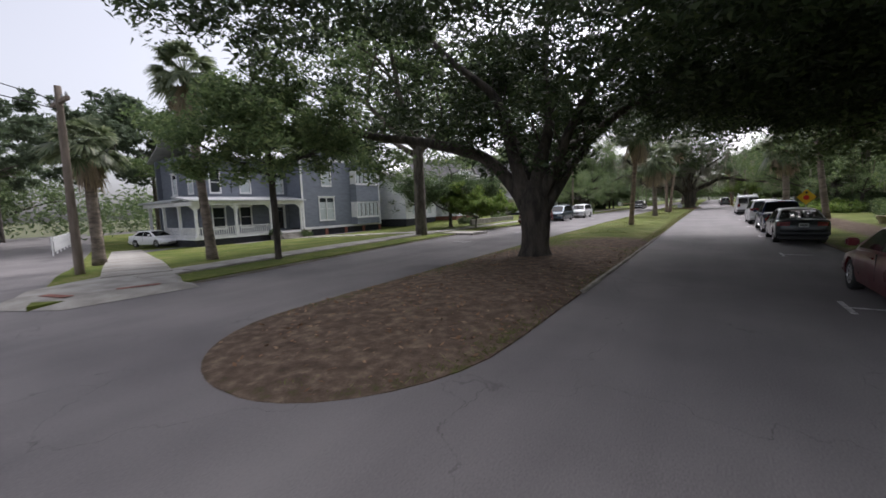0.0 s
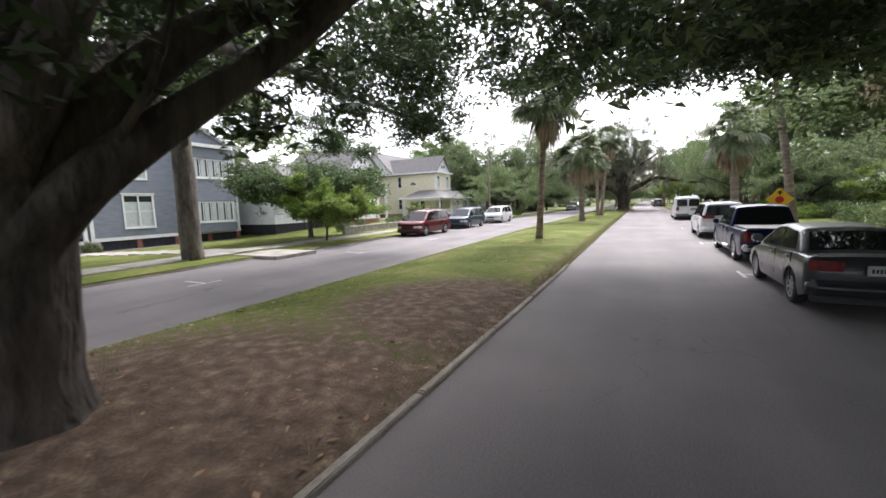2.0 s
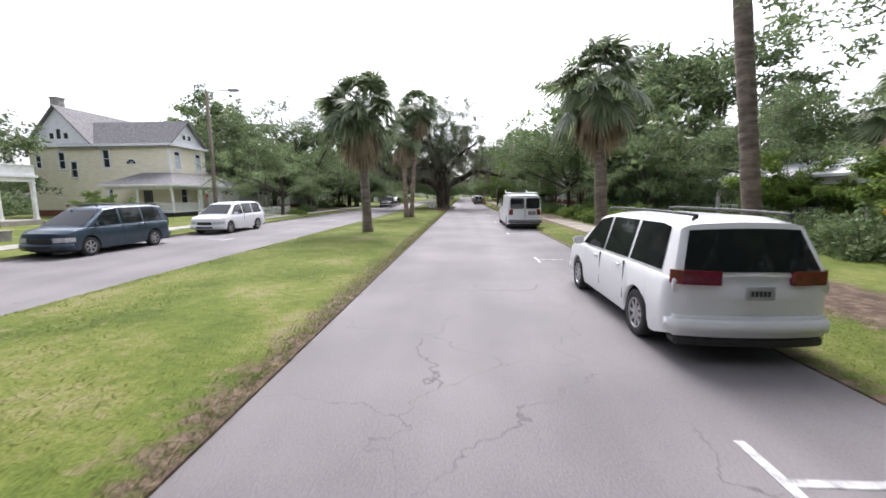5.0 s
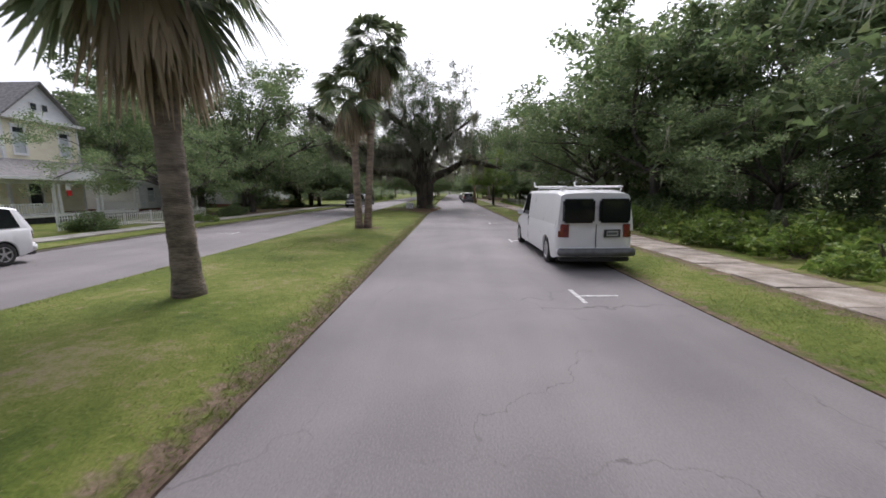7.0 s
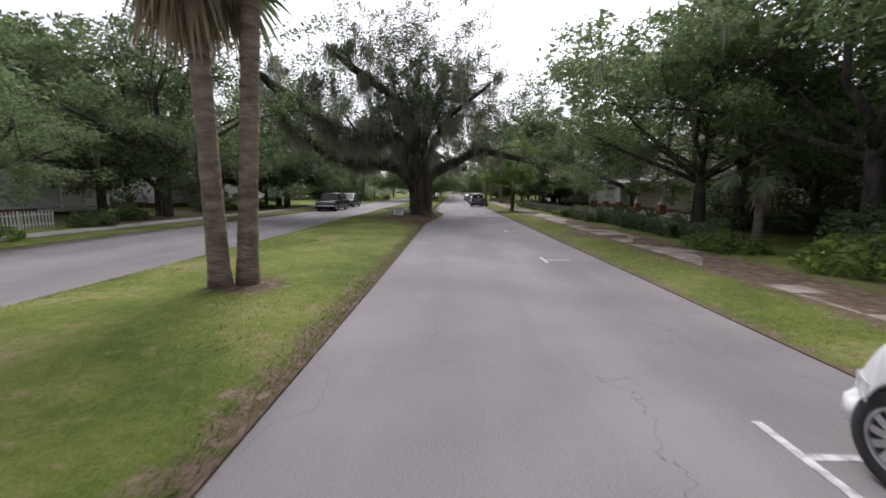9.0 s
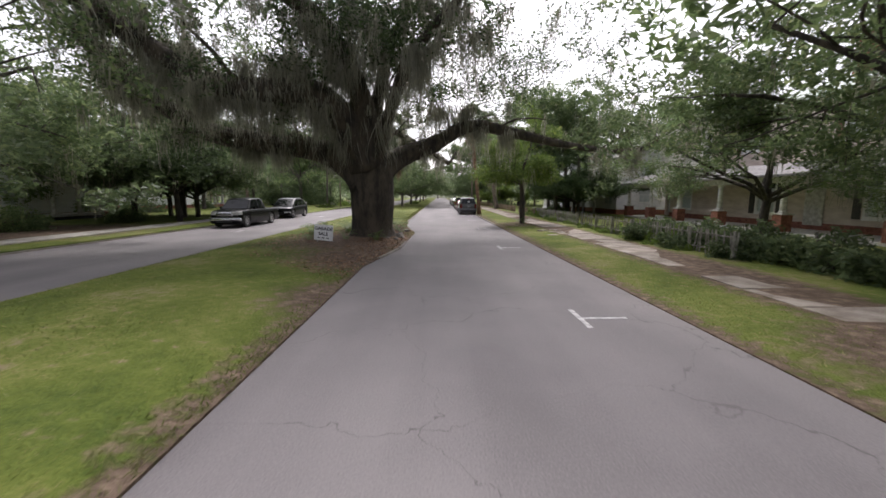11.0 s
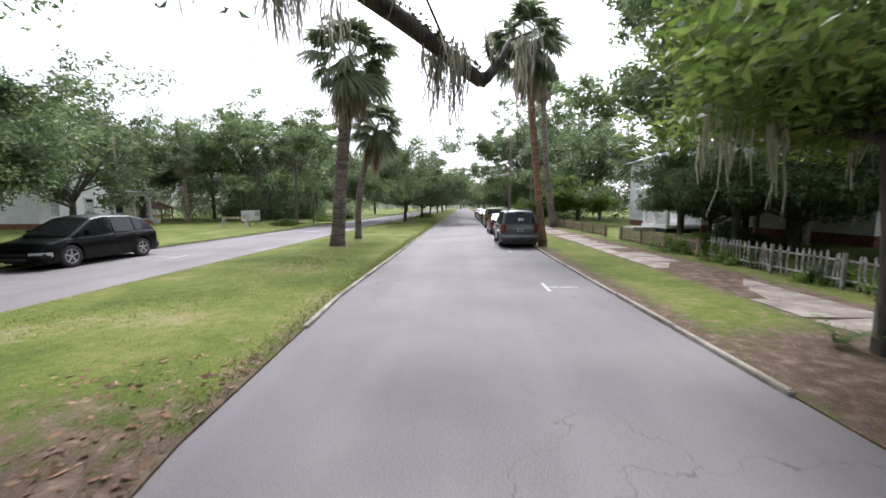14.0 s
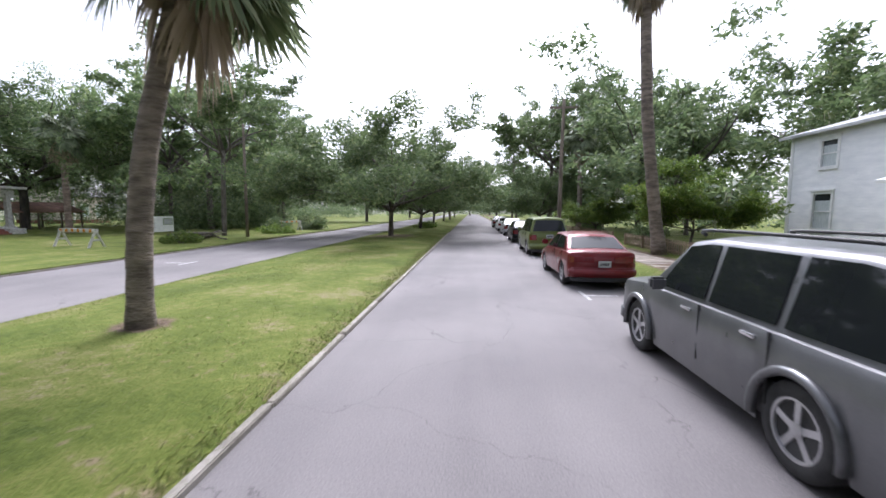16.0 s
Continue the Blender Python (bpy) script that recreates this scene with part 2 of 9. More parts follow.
        l.new(nz.outputs[0], mr.inputs["Value"])
        mxn = n.new("ShaderNodeMath")
        mxn.operation = "MAXIMUM"
        l.new(worn, mxn.inputs[0])
        l.new(mr.outputs["Result"], mxn.inputs[1])
        worn = mxn.outputs[0]
    thin = n.new("ShaderNodeMapRange")
    thin.inputs["From Min"].default_value, thin.inputs["From Max"].default_value = 0.62, 0.74
    thin.inputs["To Max"].default_value = 0.7
    l.new(mid.outputs["Fac"], thin.inputs["Value"])
    fac = thin.outputs["Result"]
    if worn is not None:
        mxn = n.new("ShaderNodeMath")
        mxn.operation = "MAXIMUM"
        l.new(worn, mxn.inputs[0])
        l.new(fac, mxn.inputs[1])
        fac = mxn.outputs[0]
    mx = n.new("ShaderNodeMix")
    mx.data_type = "RGBA"
    l.new(fac, mx.inputs["Factor"])
    l.new(green.outputs["Color"], mx.inputs[6])
    l.new(earth.outputs["Color"], mx.inputs[7])
    l.new(mx.outputs[2], p.inputs["Base Color"])
    p.inputs["Roughness"].default_value = 0.95
    p.inputs["Specular IOR Level"].default_value = 0.15
    b = n.new("ShaderNodeBump")
    b.inputs["Strength"].default_value = 0.8
    b.inputs["Distance"].default_value = 0.04
    l.new(fine.outputs["Fac"], b.inputs["Height"])
    l.new(b.outputs["Normal"], p.inputs["Normal"])
    l.new(p.outputs["BSDF"], out.inputs["Surface"])
    return m


def glass_mat(name, c, rough=0.06):
    m, n, l, out = nodes_of(name)
    p = n.new("ShaderNodeBsdfPrincipled")
    p.inputs["Base Color"].default_value = (*c, 1)
    p.inputs["Roughness"].default_value = rough
    p.inputs["Specular IOR Level"].default_value = 0.34
    l.new(p.outputs["BSDF"], out.inputs["Surface"])
    return m


OAK1, OAK2 = (-4.5 * S, 12.4 * S), (-2.86 * S, 80.8 * S)
M_ASPHALT = asphalt_mat()
M_MEDIAN = turf_mat("median_turf", [(OAK1[0] + 1.5, OAK1[1] - 0.5, 5.0), (OAK1[0] + 1.0, OAK1[1] - 6.0, 4.4), (OAK1[0] + 0.4, OAK1[1] - 9.6, 3.6), (OAK1[0] + 2.4, OAK1[1] + 5.5, 3.2), (OAK2[0] + 0.7, OAK2[1] - 2.0, 4.6), (OAK2[0] + 1.5, OAK2[1] - 6.5, 3.0), (OAK2[0] + 1.9, OAK2[1] - 11.5, 2.0), (OAK2[0] + 1, OAK2[1] + 4.5, 3.4), (-5.7, 115.6, 0.55), (-5.9, 120.1, 0.5), (-6.6, 144.5, 1.8), (-4.6, 66.5, 0.8)], [(-2.15, 0.26)])
M_LAWN = turf_mat("lawn_turf", [(5.4, 101.5, 2.2), (6.6, 78.0, 2.0), (5.6, 60.5, 1.8), (-22.0, 95.0, 6.0), (-20.0, 84.0, 5.0), (14.0, 66.0, 6.0), (12.0, 58.0, 3.0)], [(7.15, 1.0), (4.0, 0.25)])
M_GROUND = surf("rough_ground", (0.05, 0.065, 0.022), (0.12, 0.12, 0.05), scale=0.4, rough=0.95, bump=0.6, fine=20)
M_CONCRETE = surf("weathered_concrete", (0.25, 0.232, 0.205), (0.41, 0.39, 0.35), scale=1.6, rough=0.9, bump=0.3, fine=45, vary=0.08)
M_KERB = surf("kerb_concrete", (0.17, 0.15, 0.12), (0.37, 0.345, 0.3), scale=3, rough=0.92, bump=0.4, fine=40, vary=0.1)
M_OLDPATH = surf("dirt_strewn_concrete", (0.16, 0.128, 0.1), (0.35, 0.31, 0.265), scale=2.4, rough=0.95, bump=0.4, fine=35, vary=0.14)
M_MARK = surf("worn_white_road_paint", (0.2, 0.195, 0.19), (0.55, 0.54, 0.53), scale=7, rough=0.8, bump=0.15, fine=50, low=0.3, high=0.6)
M_OAKBARK = surf("oak_bark", (0.03, 0.026, 0.022), (0.095, 0.08, 0.066), scale=3.5, rough=0.95, bump=1.0, fine=16, stretch=(1, 1, 0.3), depth=0.06)
M_MOSSBARK = surf("mossy_oak_bark", (0.02, 0.017, 0.012), (0.085, 0.068, 0.048), scale=3.2, rough=0.95, bump=1.0, fine=14, stretch=(1, 1, 0.35), depth=0.07)
M_TREEBARK = surf("grey_bark", (0.06, 0.05, 0.042), (0.17, 0.15, 0.125), scale=4, rough=0.95, bump=0.9, fine=18, stretch=(1, 1, 0.3), depth=0.04)
M_PALMBARK = surf("palm_trunk", (0.105, 0.085, 0.068), (0.25, 0.205, 0.165), scale=2.2, rough=0.92, bump=0.9, fine=9, stretch=(1, 1, 3.2), depth=0.04)
M_PALMTAN = surf("tan_palm_trunk", (0.15, 0.11, 0.085), (0.33, 0.25, 0.195), scale=2.2, rough=0.92, bump=0.9, fine=9, stretch=(1, 1, 3.2), depth=0.04)
M_PALMRED = surf("reddish_palm_trunk", (0.16, 0.085, 0.055), (0.33, 0.2, 0.13), scale=2.2, rough=0.9, bump=0.8, fine=9, stretch=(1, 1, 3.0), depth=0.04)
# oak leaves with the dense crown's shade put into their colour
M_SHADELEAF = leafy("shade_darkened_oak_leaves", (0.022, 0.038, 0.015), (0.05, 0.076, 0.029), 0.25, 0.55, (0.085, 0.115, 0.045))
M_OAKLEAF = leafy("oak_leaves", (0.045, 0.075, 0.03), (0.1, 0.15, 0.06), 0.5, 0.42, (0.15, 0.2, 0.085))
M_LEAF = leafy("broad_leaves", (0.085, 0.13, 0.055), (0.175, 0.24, 0.1), 0.5, 0.5, (0.26, 0.31, 0.14))
M_BRIGHT = leafy("bright_leaves", (0.09, 0.15, 0.03), (0.18, 0.26, 0.055), 0.5, 0.5, (0.27, 0.32, 0.08))
M_DARK = leafy("dark_leaves", (0.075, 0.115, 0.052), (0.15, 0.2, 0.09), 0.5, 0.5, (0.2, 0.25, 0.11))
M_PINE = leafy("pine_needles", (0.06, 0.085, 0.05), (0.11, 0.145, 0.085), 0.3, 0.6)
M_FROND = leafy("palm_frond", (0.1, 0.135, 0.07), (0.19, 0.23, 0.125), 0.4, 0.45, (0.28, 0.3, 0.18))
M_DEADFROND = leafy("dry_palm_frond", (0.22, 0.175, 0.12), (0.42, 0.34, 0.24), 0.4, 0.7)
M_MOSS = leafy("spanish_moss", (0.2, 0.195, 0.15), (0.36, 0.35, 0.27), 0.4, 0.9)
M_GRASS = leafy("grass_blades", (0.105, 0.135, 0.03), (0.19, 0.218, 0.055), 0.5, 0.6, (0.36, 0.31, 0.17))
M_LIMBFERN = leafy("limb_ferns", (0.035, 0.04, 0.018), (0.085, 0.09, 0.04), 0.3, 0.8, (0.12, 0.1, 0.05))
M_LITTER = leafy("fallen_leaves", (0.12, 0.075, 0.045), (0.3, 0.17, 0.095), 0.2, 0.8, (0.42, 0.3, 0.2))
M_FERN = leafy("ferns", (0.05, 0.1, 0.02), (0.13, 0.21, 0.05), 0.45, 0.5)
M_BLUE = siding("blue_grey_siding", (0.15, 0.168, 0.205), (0.19, 0.21, 0.25))
M_WHITESIDE = siding("white_siding", (0.7, 0.71, 0.72), (0.82, 0.82, 0.82))
M_YELLOW = siding("cream_siding", (0.74, 0.68, 0.5), (0.82, 0.77, 0.6))
M_PINKSIDE = siding("faded_pinkish_siding", (0.5, 0.41, 0.35), (0.66, 0.57, 0.5))
M_WHITE = surf("white_paint", (0.7, 0.7, 0.7), (0.82, 0.82, 0.81), scale=3, rough=0.55, bump=0.05)
M_OLDWHITE = surf("peeling_white_paint", (0.42, 0.4, 0.36), (0.72, 0.71, 0.68), scale=6, rough=0.8, bump=0.2, vary=0.15)
M_SHINGLE = surf("grey_shingles", (0.13, 0.125, 0.125), (0.24, 0.23, 0.225), scale=5, rough=0.9, bump=0.5, fine=14, stretch=(1, 1, 1))
M_METALROOF = surf("pale_metal_roof", (0.38, 0.39, 0.4), (0.55, 0.56, 0.57), scale=1.2, rough=0.5, bump=0.1, metal=0.2)
M_GREENROOF = surf("mossy_pale_green_roof", (0.33, 0.4, 0.34), (0.5, 0.55, 0.49), scale=2.0, rough=0.8, bump=0.2)
M_BROWNROOF = surf("rusty_brown_roof", (0.17, 0.09, 0.065), (0.29, 0.17, 0.12), scale=2, rough=0.8, bump=0.2)
M_BRICK = surf("red_brick", (0.17, 0.06, 0.045), (0.33, 0.14, 0.1), scale=7, rough=0.9, bump=0.4, fine=25, vary=0.2)
M_DARKBASE = surf("dark_lattice", (0.015, 0.017, 0.02), (0.04, 0.04, 0.045), scale=5, rough=0.9)
M_PANE = glass_mat("window_glass", (0.035, 0.04, 0.045))
M_CURTAIN = surf("pale_curtain", (0.42, 0.47, 0.48), (0.6, 0.64, 0.64), scale=9, rough=0.9, stretch=(3, 3, 0.3))
M_DOORWOOD = surf("dark_door", (0.018, 0.016, 0.016), (0.05, 0.04, 0.035), scale=3, rough=0.5)
M_WOOD = surf("grey_wood_pole", (0.12, 0.095, 0.075), (0.25, 0.205, 0.165), scale=4, rough=0.9, bump=0.6, fine=20, stretch=(1, 1, 0.15))
M_PICKET = surf("weathered_picket", (0.13, 0.12, 0.1), (0.4, 0.38, 0.34), scale=8, rough=0.85, bump=0.3, stretch=(1, 1, 0.4), vary=0.2)
M_FENCEWOOD = surf("weathered_brown_fence", (0.17, 0.12, 0.08), (0.34, 0.26, 0.18), scale=6, rough=0.9, bump=0.4, stretch=(1, 1, 0.3), vary=0.15)
M_STEEL = surf("galvanised_steel", (0.3, 0.31, 0.32), (0.46, 0.47, 0.48), scale=5, rough=0.45, metal=0.8, bump=0.05)
M_GREYPLASTIC = surf("grey_bumper_plastic", (0.11, 0.112, 0.115), (0.17, 0.172, 0.175), scale=7, rough=0.55, bump=0.1)
M_CHROME = surf("chrome", (0.6, 0.6, 0.61), (0.72, 0.72, 0.73), scale=4, rough=0.16, metal=1.0, bump=0.0)
M_ALLOY = surf("alloy_wheel", (0.42, 0.42, 0.43), (0.58, 0.58, 0.59), scale=6, rough=0.35, metal=0.85, bump=0.0)
M_TYRE = surf("tyre_rubber", (0.018, 0.018, 0.018), (0.04, 0.039, 0.038), scale=8, rough=0.85, bump=0.2)
M_PLASTIC = surf("black_plastic", (0.018, 0.018, 0.019), (0.032, 0.032, 0.033), scale=9, rough=0.6, bump=0.05)
M_CARGLASS = glass_mat("dark_car_glass", (0.012, 0.014, 0.015), 0.04)
M_LAMPRED = surf("red_tail_lens", (0.1, 0.004, 0.007), (0.2, 0.008, 0.012), scale=14, rough=0.2, coat=0.8, bump=0.0)
M_LAMPCLEAR = surf("clear_headlight_lens", (0.5, 0.51, 0.52), (0.7, 0.71, 0.72), scale=14, rough=0.2, coat=0.8, bump=0.0)
M_LAMPAMBER = surf("amber_lens", (0.6, 0.2, 0.02), (0.75, 0.3, 0.04), scale=14, rough=0.25, coat=0.6, bump=0.0)
M_PLATE = surf("number_plate", (0.3, 0.31, 0.31), (0.45, 0.46, 0.45), scale=8, rough=0.4, bump=0.0)
M_INK = surf("dark_ink", (0.02, 0.02, 0.025), (0.045, 0.045, 0.05), scale=9, rough=0.7, bump=0.0)
M_SIGNYELLOW = surf("yellow_sign_face", (0.72, 0.43, 0.02), (0.82, 0.52, 0.035), scale=3, rough=0.4, bump=0.0)
M_SIGNRED = surf("red_sign_face", (0.5, 0.02, 0.02), (0.62, 0.035, 0.03), scale=3, rough=0.4, bump=0.0)
M_TERRACOTTA = surf("pale_clay_pot", (0.42, 0.36, 0.25), (0.58, 0.52, 0.38), scale=5, rough=0.85)
M_STONE = surf("grey_stone", (0.24, 0.22, 0.2), (0.42, 0.4, 0.36), scale=3, rough=0.9, bump=0.5, vary=0.15)
M_ROCK = surf("rough_field_rock", (0.07, 0.062, 0.055), (0.23, 0.21, 0.18), scale=9, rough=0.95, bump=0.7, fine=30, vary=0.25)
M_TONNEAU = surf("vinyl_bed_cover", (0.07, 0.072, 0.076), (0.11, 0.113, 0.12), scale=4, rough=0.6, bump=0.15)

P_BLUE = paint("dark_blue_car_paint", (0.006, 0.0115, 0.05), 0.0, coat=0.3)
P_WHITE = paint("white_car_paint", (0.78, 0.78, 0.78), 0.0, 0.02)
P_GREY = paint("dark_grey_car_paint", (0.05, 0.054, 0.058), 0.45)
P_SUV = paint("graphite_car_paint", (0.13, 0.132, 0.136), 0.4)
P_RED = paint("maroon_car_paint", (0.1, 0.008, 0.012), 0.25, coat=0.4)
P_CORAL = paint("red_car_paint", (0.16, 0.016, 0.018), 0.3)
P_TEAL = paint("slate_blue_car_paint", (0.05, 0.075, 0.1), 0.45)
P_BLACK = paint("black_car_paint", (0.003, 0.0033, 0.0035), 0.0, coat=0.22)
P_SILVER = paint("silver_car_paint", (0.45, 0.46, 0.47), 0.6)
P_OLIVE = paint("olive_car_paint", (0.13, 0.16, 0.045), 0.3)


# ---------------------------------------------------------------- building helpers
def place(x, y, z=0.0, rz=0.0, scale=1.0):
    """A pose from plan units, turned by rz degrees."""
    return Matrix.LocRotScale((x * S, y * S, z * S), Euler((0, 0, radians(rz))), (scale,) * 3)


def thing(name, label, category, group="", m=None, kind=""):
    ob = new(name)
    ob.empty_display_size = 0.2
    if m is not None:
        ob.matrix_basis = m
    return tagged(ob, label, category, group, kind)


def mesh_of(name, bm, material, smooth=False):
    me = bpy.data.meshes.new(name)
    bm.to_mesh(me)
    bm.free()
    me.materials.append(material)
    if smooth:
        me.polygons.foreach_set("use_smooth", [True] * len(me.polygons))
    return me


def part(name, bm, material, parent=None, label="", smooth=False, m=None):
    ob = new(name, bm if isinstance(bm, bpy.types.Mesh) else mesh_of(name, bm, material, smooth))
    ob.parent = parent
    if m is not None:
        ob.matrix_basis = m
    return tagged(ob, label)


def structure(name, bm, material, label, category, smooth=False):
    return tagged(new(name, mesh_of(name, bm, material, smooth)), label, category, "", "structure")


def mesh_np(name, verts, faces, material):
    """A mesh from arrays of corners and of faces with equally many corners."""
    me = bpy.data.meshes.new(name)
    nf, k = faces.shape
    me.vertices.add(len(verts))
    me.vertices.foreach_set("co", np.ascontiguousarray(verts, dtype=np.float32).ravel())
    me.loops.add(nf * k)
    me.loops.foreach_set("vertex_index", np.ascontiguousarray(faces, dtype=np.int32).ravel())
    me.polygons.add(nf)
    me.polygons.foreach_set("loop_start", np.arange(0, nf * k, k, dtype=np.int32))
    me.update(calc_edges=True)
    me.validate()
    me.materials.append(material)
    return me


def box(bm, x0, x1, y0, y1, z0, z1, m=None):
    vs = [Vector((x, y, z)) for x in (x0, x1) for y in (y0, y1) for z in (z0, z1)]
    if m is not None:
        vs = [m @ v for v in vs]
    v = [bm.verts.new(c) for c in vs]
    for f in ((0, 1, 3, 2), (4, 6, 7, 5), (0, 4, 5, 1), (2, 3, 7, 6), (0, 2, 6, 4), (1, 5, 7, 3)):
        bm.faces.new([v[i] for i in f])
    return v


def bevel(bm, width, segments=2):
    bmesh.ops.bevel(bm, geom=list(bm.edges), offset=width, segments=segments, affect="EDGES", clamp_overlap=True)
    return bm


def boxed(x0, x1, y0, y1, z0, z1, bev=0.0, m=None):
    bm = bmesh.new()
    box(bm, x0, x1, y0, y1, z0, z1, m)
    if bev:
        bevel(bm, bev)
    bmesh.ops.recalc_face_normals(bm, faces=list(bm.faces))
    return bm


def prism(bm, poly, h0, h1, axis="z"):
    """Poly extruded from h0 to h1 along an axis; poly's two numbers are the other axes in order."""
    def at3(a, b, h):
        return {"z": (a, b, h), "y": (a, h, b), "x": (h, a, b)}[axis]
    lo = [bm.verts.new(at3(a, b, h0)) for a, b in poly]
    hi = [bm.verts.new(at3(a, b, h1)) for a, b in poly]
    k = len(poly)
    fs = [bm.faces.new(lo[::-1]), bm.faces.new(hi)]
    for i in range(k):
        fs.append(bm.faces.new((lo[i], lo[(i + 1) % k], hi[(i + 1) % k], hi[i])))
    bmesh.ops.recalc_face_normals(bm, faces=fs)
    return bm


def tube(bm, pts, radii, seg=10, rough=0.0, rng=None, cap=True):
    """A tapered tube along pts; rough swells and dents its rings."""
    pts = [Vector(p) for p in pts]
    rings = []
    ref = Vector((0.31, 0.95, 0.1))
    lump = [rng.uniform(0, 9) for _ in range(3)] if rng else [0, 0, 0]
    for i, p in enumerate(pts):
        d = (pts[min(i + 1, len(pts) - 1)] - pts[max(i - 1, 0)])
        d = d.normalized() if d.length > 1e-6 else Vector((0, 0, 1))
        a = ref - d * ref.dot(d)
        if a.length < 0.1:
            ref = Vector((1, 0, 0))
            a = ref - d * ref.dot(d)
        a.normalize()
        ref = a
        b = d.cross(a)
        ring = []
        for k in range(seg):
            t = 2 * math.pi * k / seg
            o = a * math.cos(t) + b * math.sin(t)
            r = radii[i]
            if rough:
                r *= 1 + rough * noise.noise(Vector((o.x * 1.6 + lump[0], o.y * 1.6 + lump[1], o.z + p.z * 0.8 + lump[2])))
            ring.append(bm.verts.new(p + o * r))
        rings.append(ring)
    for r0, r1 in zip(rings, rings[1:]):
        for k in range(seg):
            bm.faces.new((r0[k], r0[(k + 1) % seg], r1[(k + 1) % seg], r1[k]))
    if cap:
        bm.faces.new(rings[0][::-1])
        bm.faces.new(rings[-1])
    return bm


def lathe(bm, profile, seg=24, axis="x", m=None):
    """Profile of (radius, height) turned round an axis."""
    rings = []
    for r, h in profile:
        ring = []
        for k in range(seg):
            t = 2 * math.pi * k / seg
            c, s = r * math.cos(t), r * math.sin(t)
            v = Vector({"x": (h, c, s), "z": (c, s, h)}[axis])
            ring.append(bm.verts.new(m @ v if m is not None else v))
        rings.append(ring)
    for r0, r1 in zip(rings, rings[1:]):
        for k in range(seg):
            bm.faces.new((r0[k], r0[(k + 1) % seg], r1[(k + 1) % seg], r1[k]))
    bm.faces.new(rings[0][::-1])
    bm.faces.new(rings[-1])
    bmesh.ops.recalc_face_normals(bm, faces=list(bm.faces))
    return bm


def smooth_line(pts, steps=4):
    """Catmull-Rom through pts."""
    p = [Vector(q) for q in pts]
    p = [p[0] * 2 - p[1]] + p + [p[-1] * 2 - p[-2]]
    out = []
    for i in range(1, len(p) - 2):
        for s in range(steps):
            t = s / steps
            out.append(0.5 * ((2 * p[i]) + (p[i + 1] - p[i - 1]) * t + (2 * p[i - 1] - 5 * p[i] + 4 * p[i + 1] - p[i + 2]) * t * t + (3 * p[i] - p[i - 1] - 3 * p[i + 1] + p[i + 2]) * t ** 3))
    out.append(p[-2])
    return out


def leaves_at(centres, radius, per, size, rs, flat=0.6, narrow=0.55):
    """Leaves scattered in soft clumps about the centres: corners and quads."""
    c = np.repeat(np.asarray(centres, float), per, axis=0)
    k = len(c)
    rad = np.repeat(np.broadcast_to(np.asarray(radius, float), (len(centres),)), per)
    d = rs.normal(size=(k, 3))
    d /= np.linalg.norm(d, axis=1, keepdims=True)
    d *= (rs.random((k, 1)) ** 0.45) * rad[:, None]
    d[:, 2] *= flat
    c = c + d
    u = rs.normal(size=(k, 3))
    u[:, 2] *= 0.6
    u /= np.linalg.norm(u, axis=1, keepdims=True)
    w = rs.normal(size=(k, 3))
    v = np.cross(u, w)
    v /= np.linalg.norm(v, axis=1, keepdims=True) + 1e-9
    s = size * rs.uniform(0.6, 1.35, (k, 1))
    u, v = u * s * 0.62, v * s * 0.62 * narrow
    verts = np.stack([c - u * 0.8, c + v + u * 0.1, c + u - v * 0.5], 1).reshape(-1, 3)
    return verts, np.arange(3 * k).reshape(-1, 3)


def strands_at(roots, length, rs, width=0.05, links=3, sway=0.1):
    """Hanging tapering strands: corners and quads (one chain of quads a strand)."""
    roots = np.asarray(roots, float)
    k = len(roots)
    ln = length * rs.uniform(0.35, 1.0, k)
    ang = rs.uniform(0, math.pi, k)
    side = np.stack([np.cos(ang), np.sin(ang), 0 * ang], 1)
    verts, p = [], roots.copy()
    for i in range(links + 1):
        w = width * (1.0 - 0.8 * i / links) * rs.uniform(0.6, 1.3, (k, 1))
        verts.append(np.stack([p - side * w, p + side * w], 1))
        p = p + np.stack([rs.normal(0, sway, k) * ln / links, rs.normal(0, sway, k) * ln / links, -ln / links], 1)
    v = np.stack(verts, 1).reshape(k, -1, 3)
    n = 2 * (links + 1)
    f = np.array([[2 * i, 2 * i + 1, 2 * i + 3, 2 * i + 2] for i in range(links)])
    faces = (np.arange(k)[:, None, None] * n + f[None]).reshape(-1, 4)
    return v.reshape(-1, 3), faces


def join_np(*pairs):
    vs, fs, base = [], [], 0
    for v, f in pairs:
        vs.append(v)
        fs.append(f + base)
        base += len(v)
    return np.concatenate(vs), np.concatenate(fs)


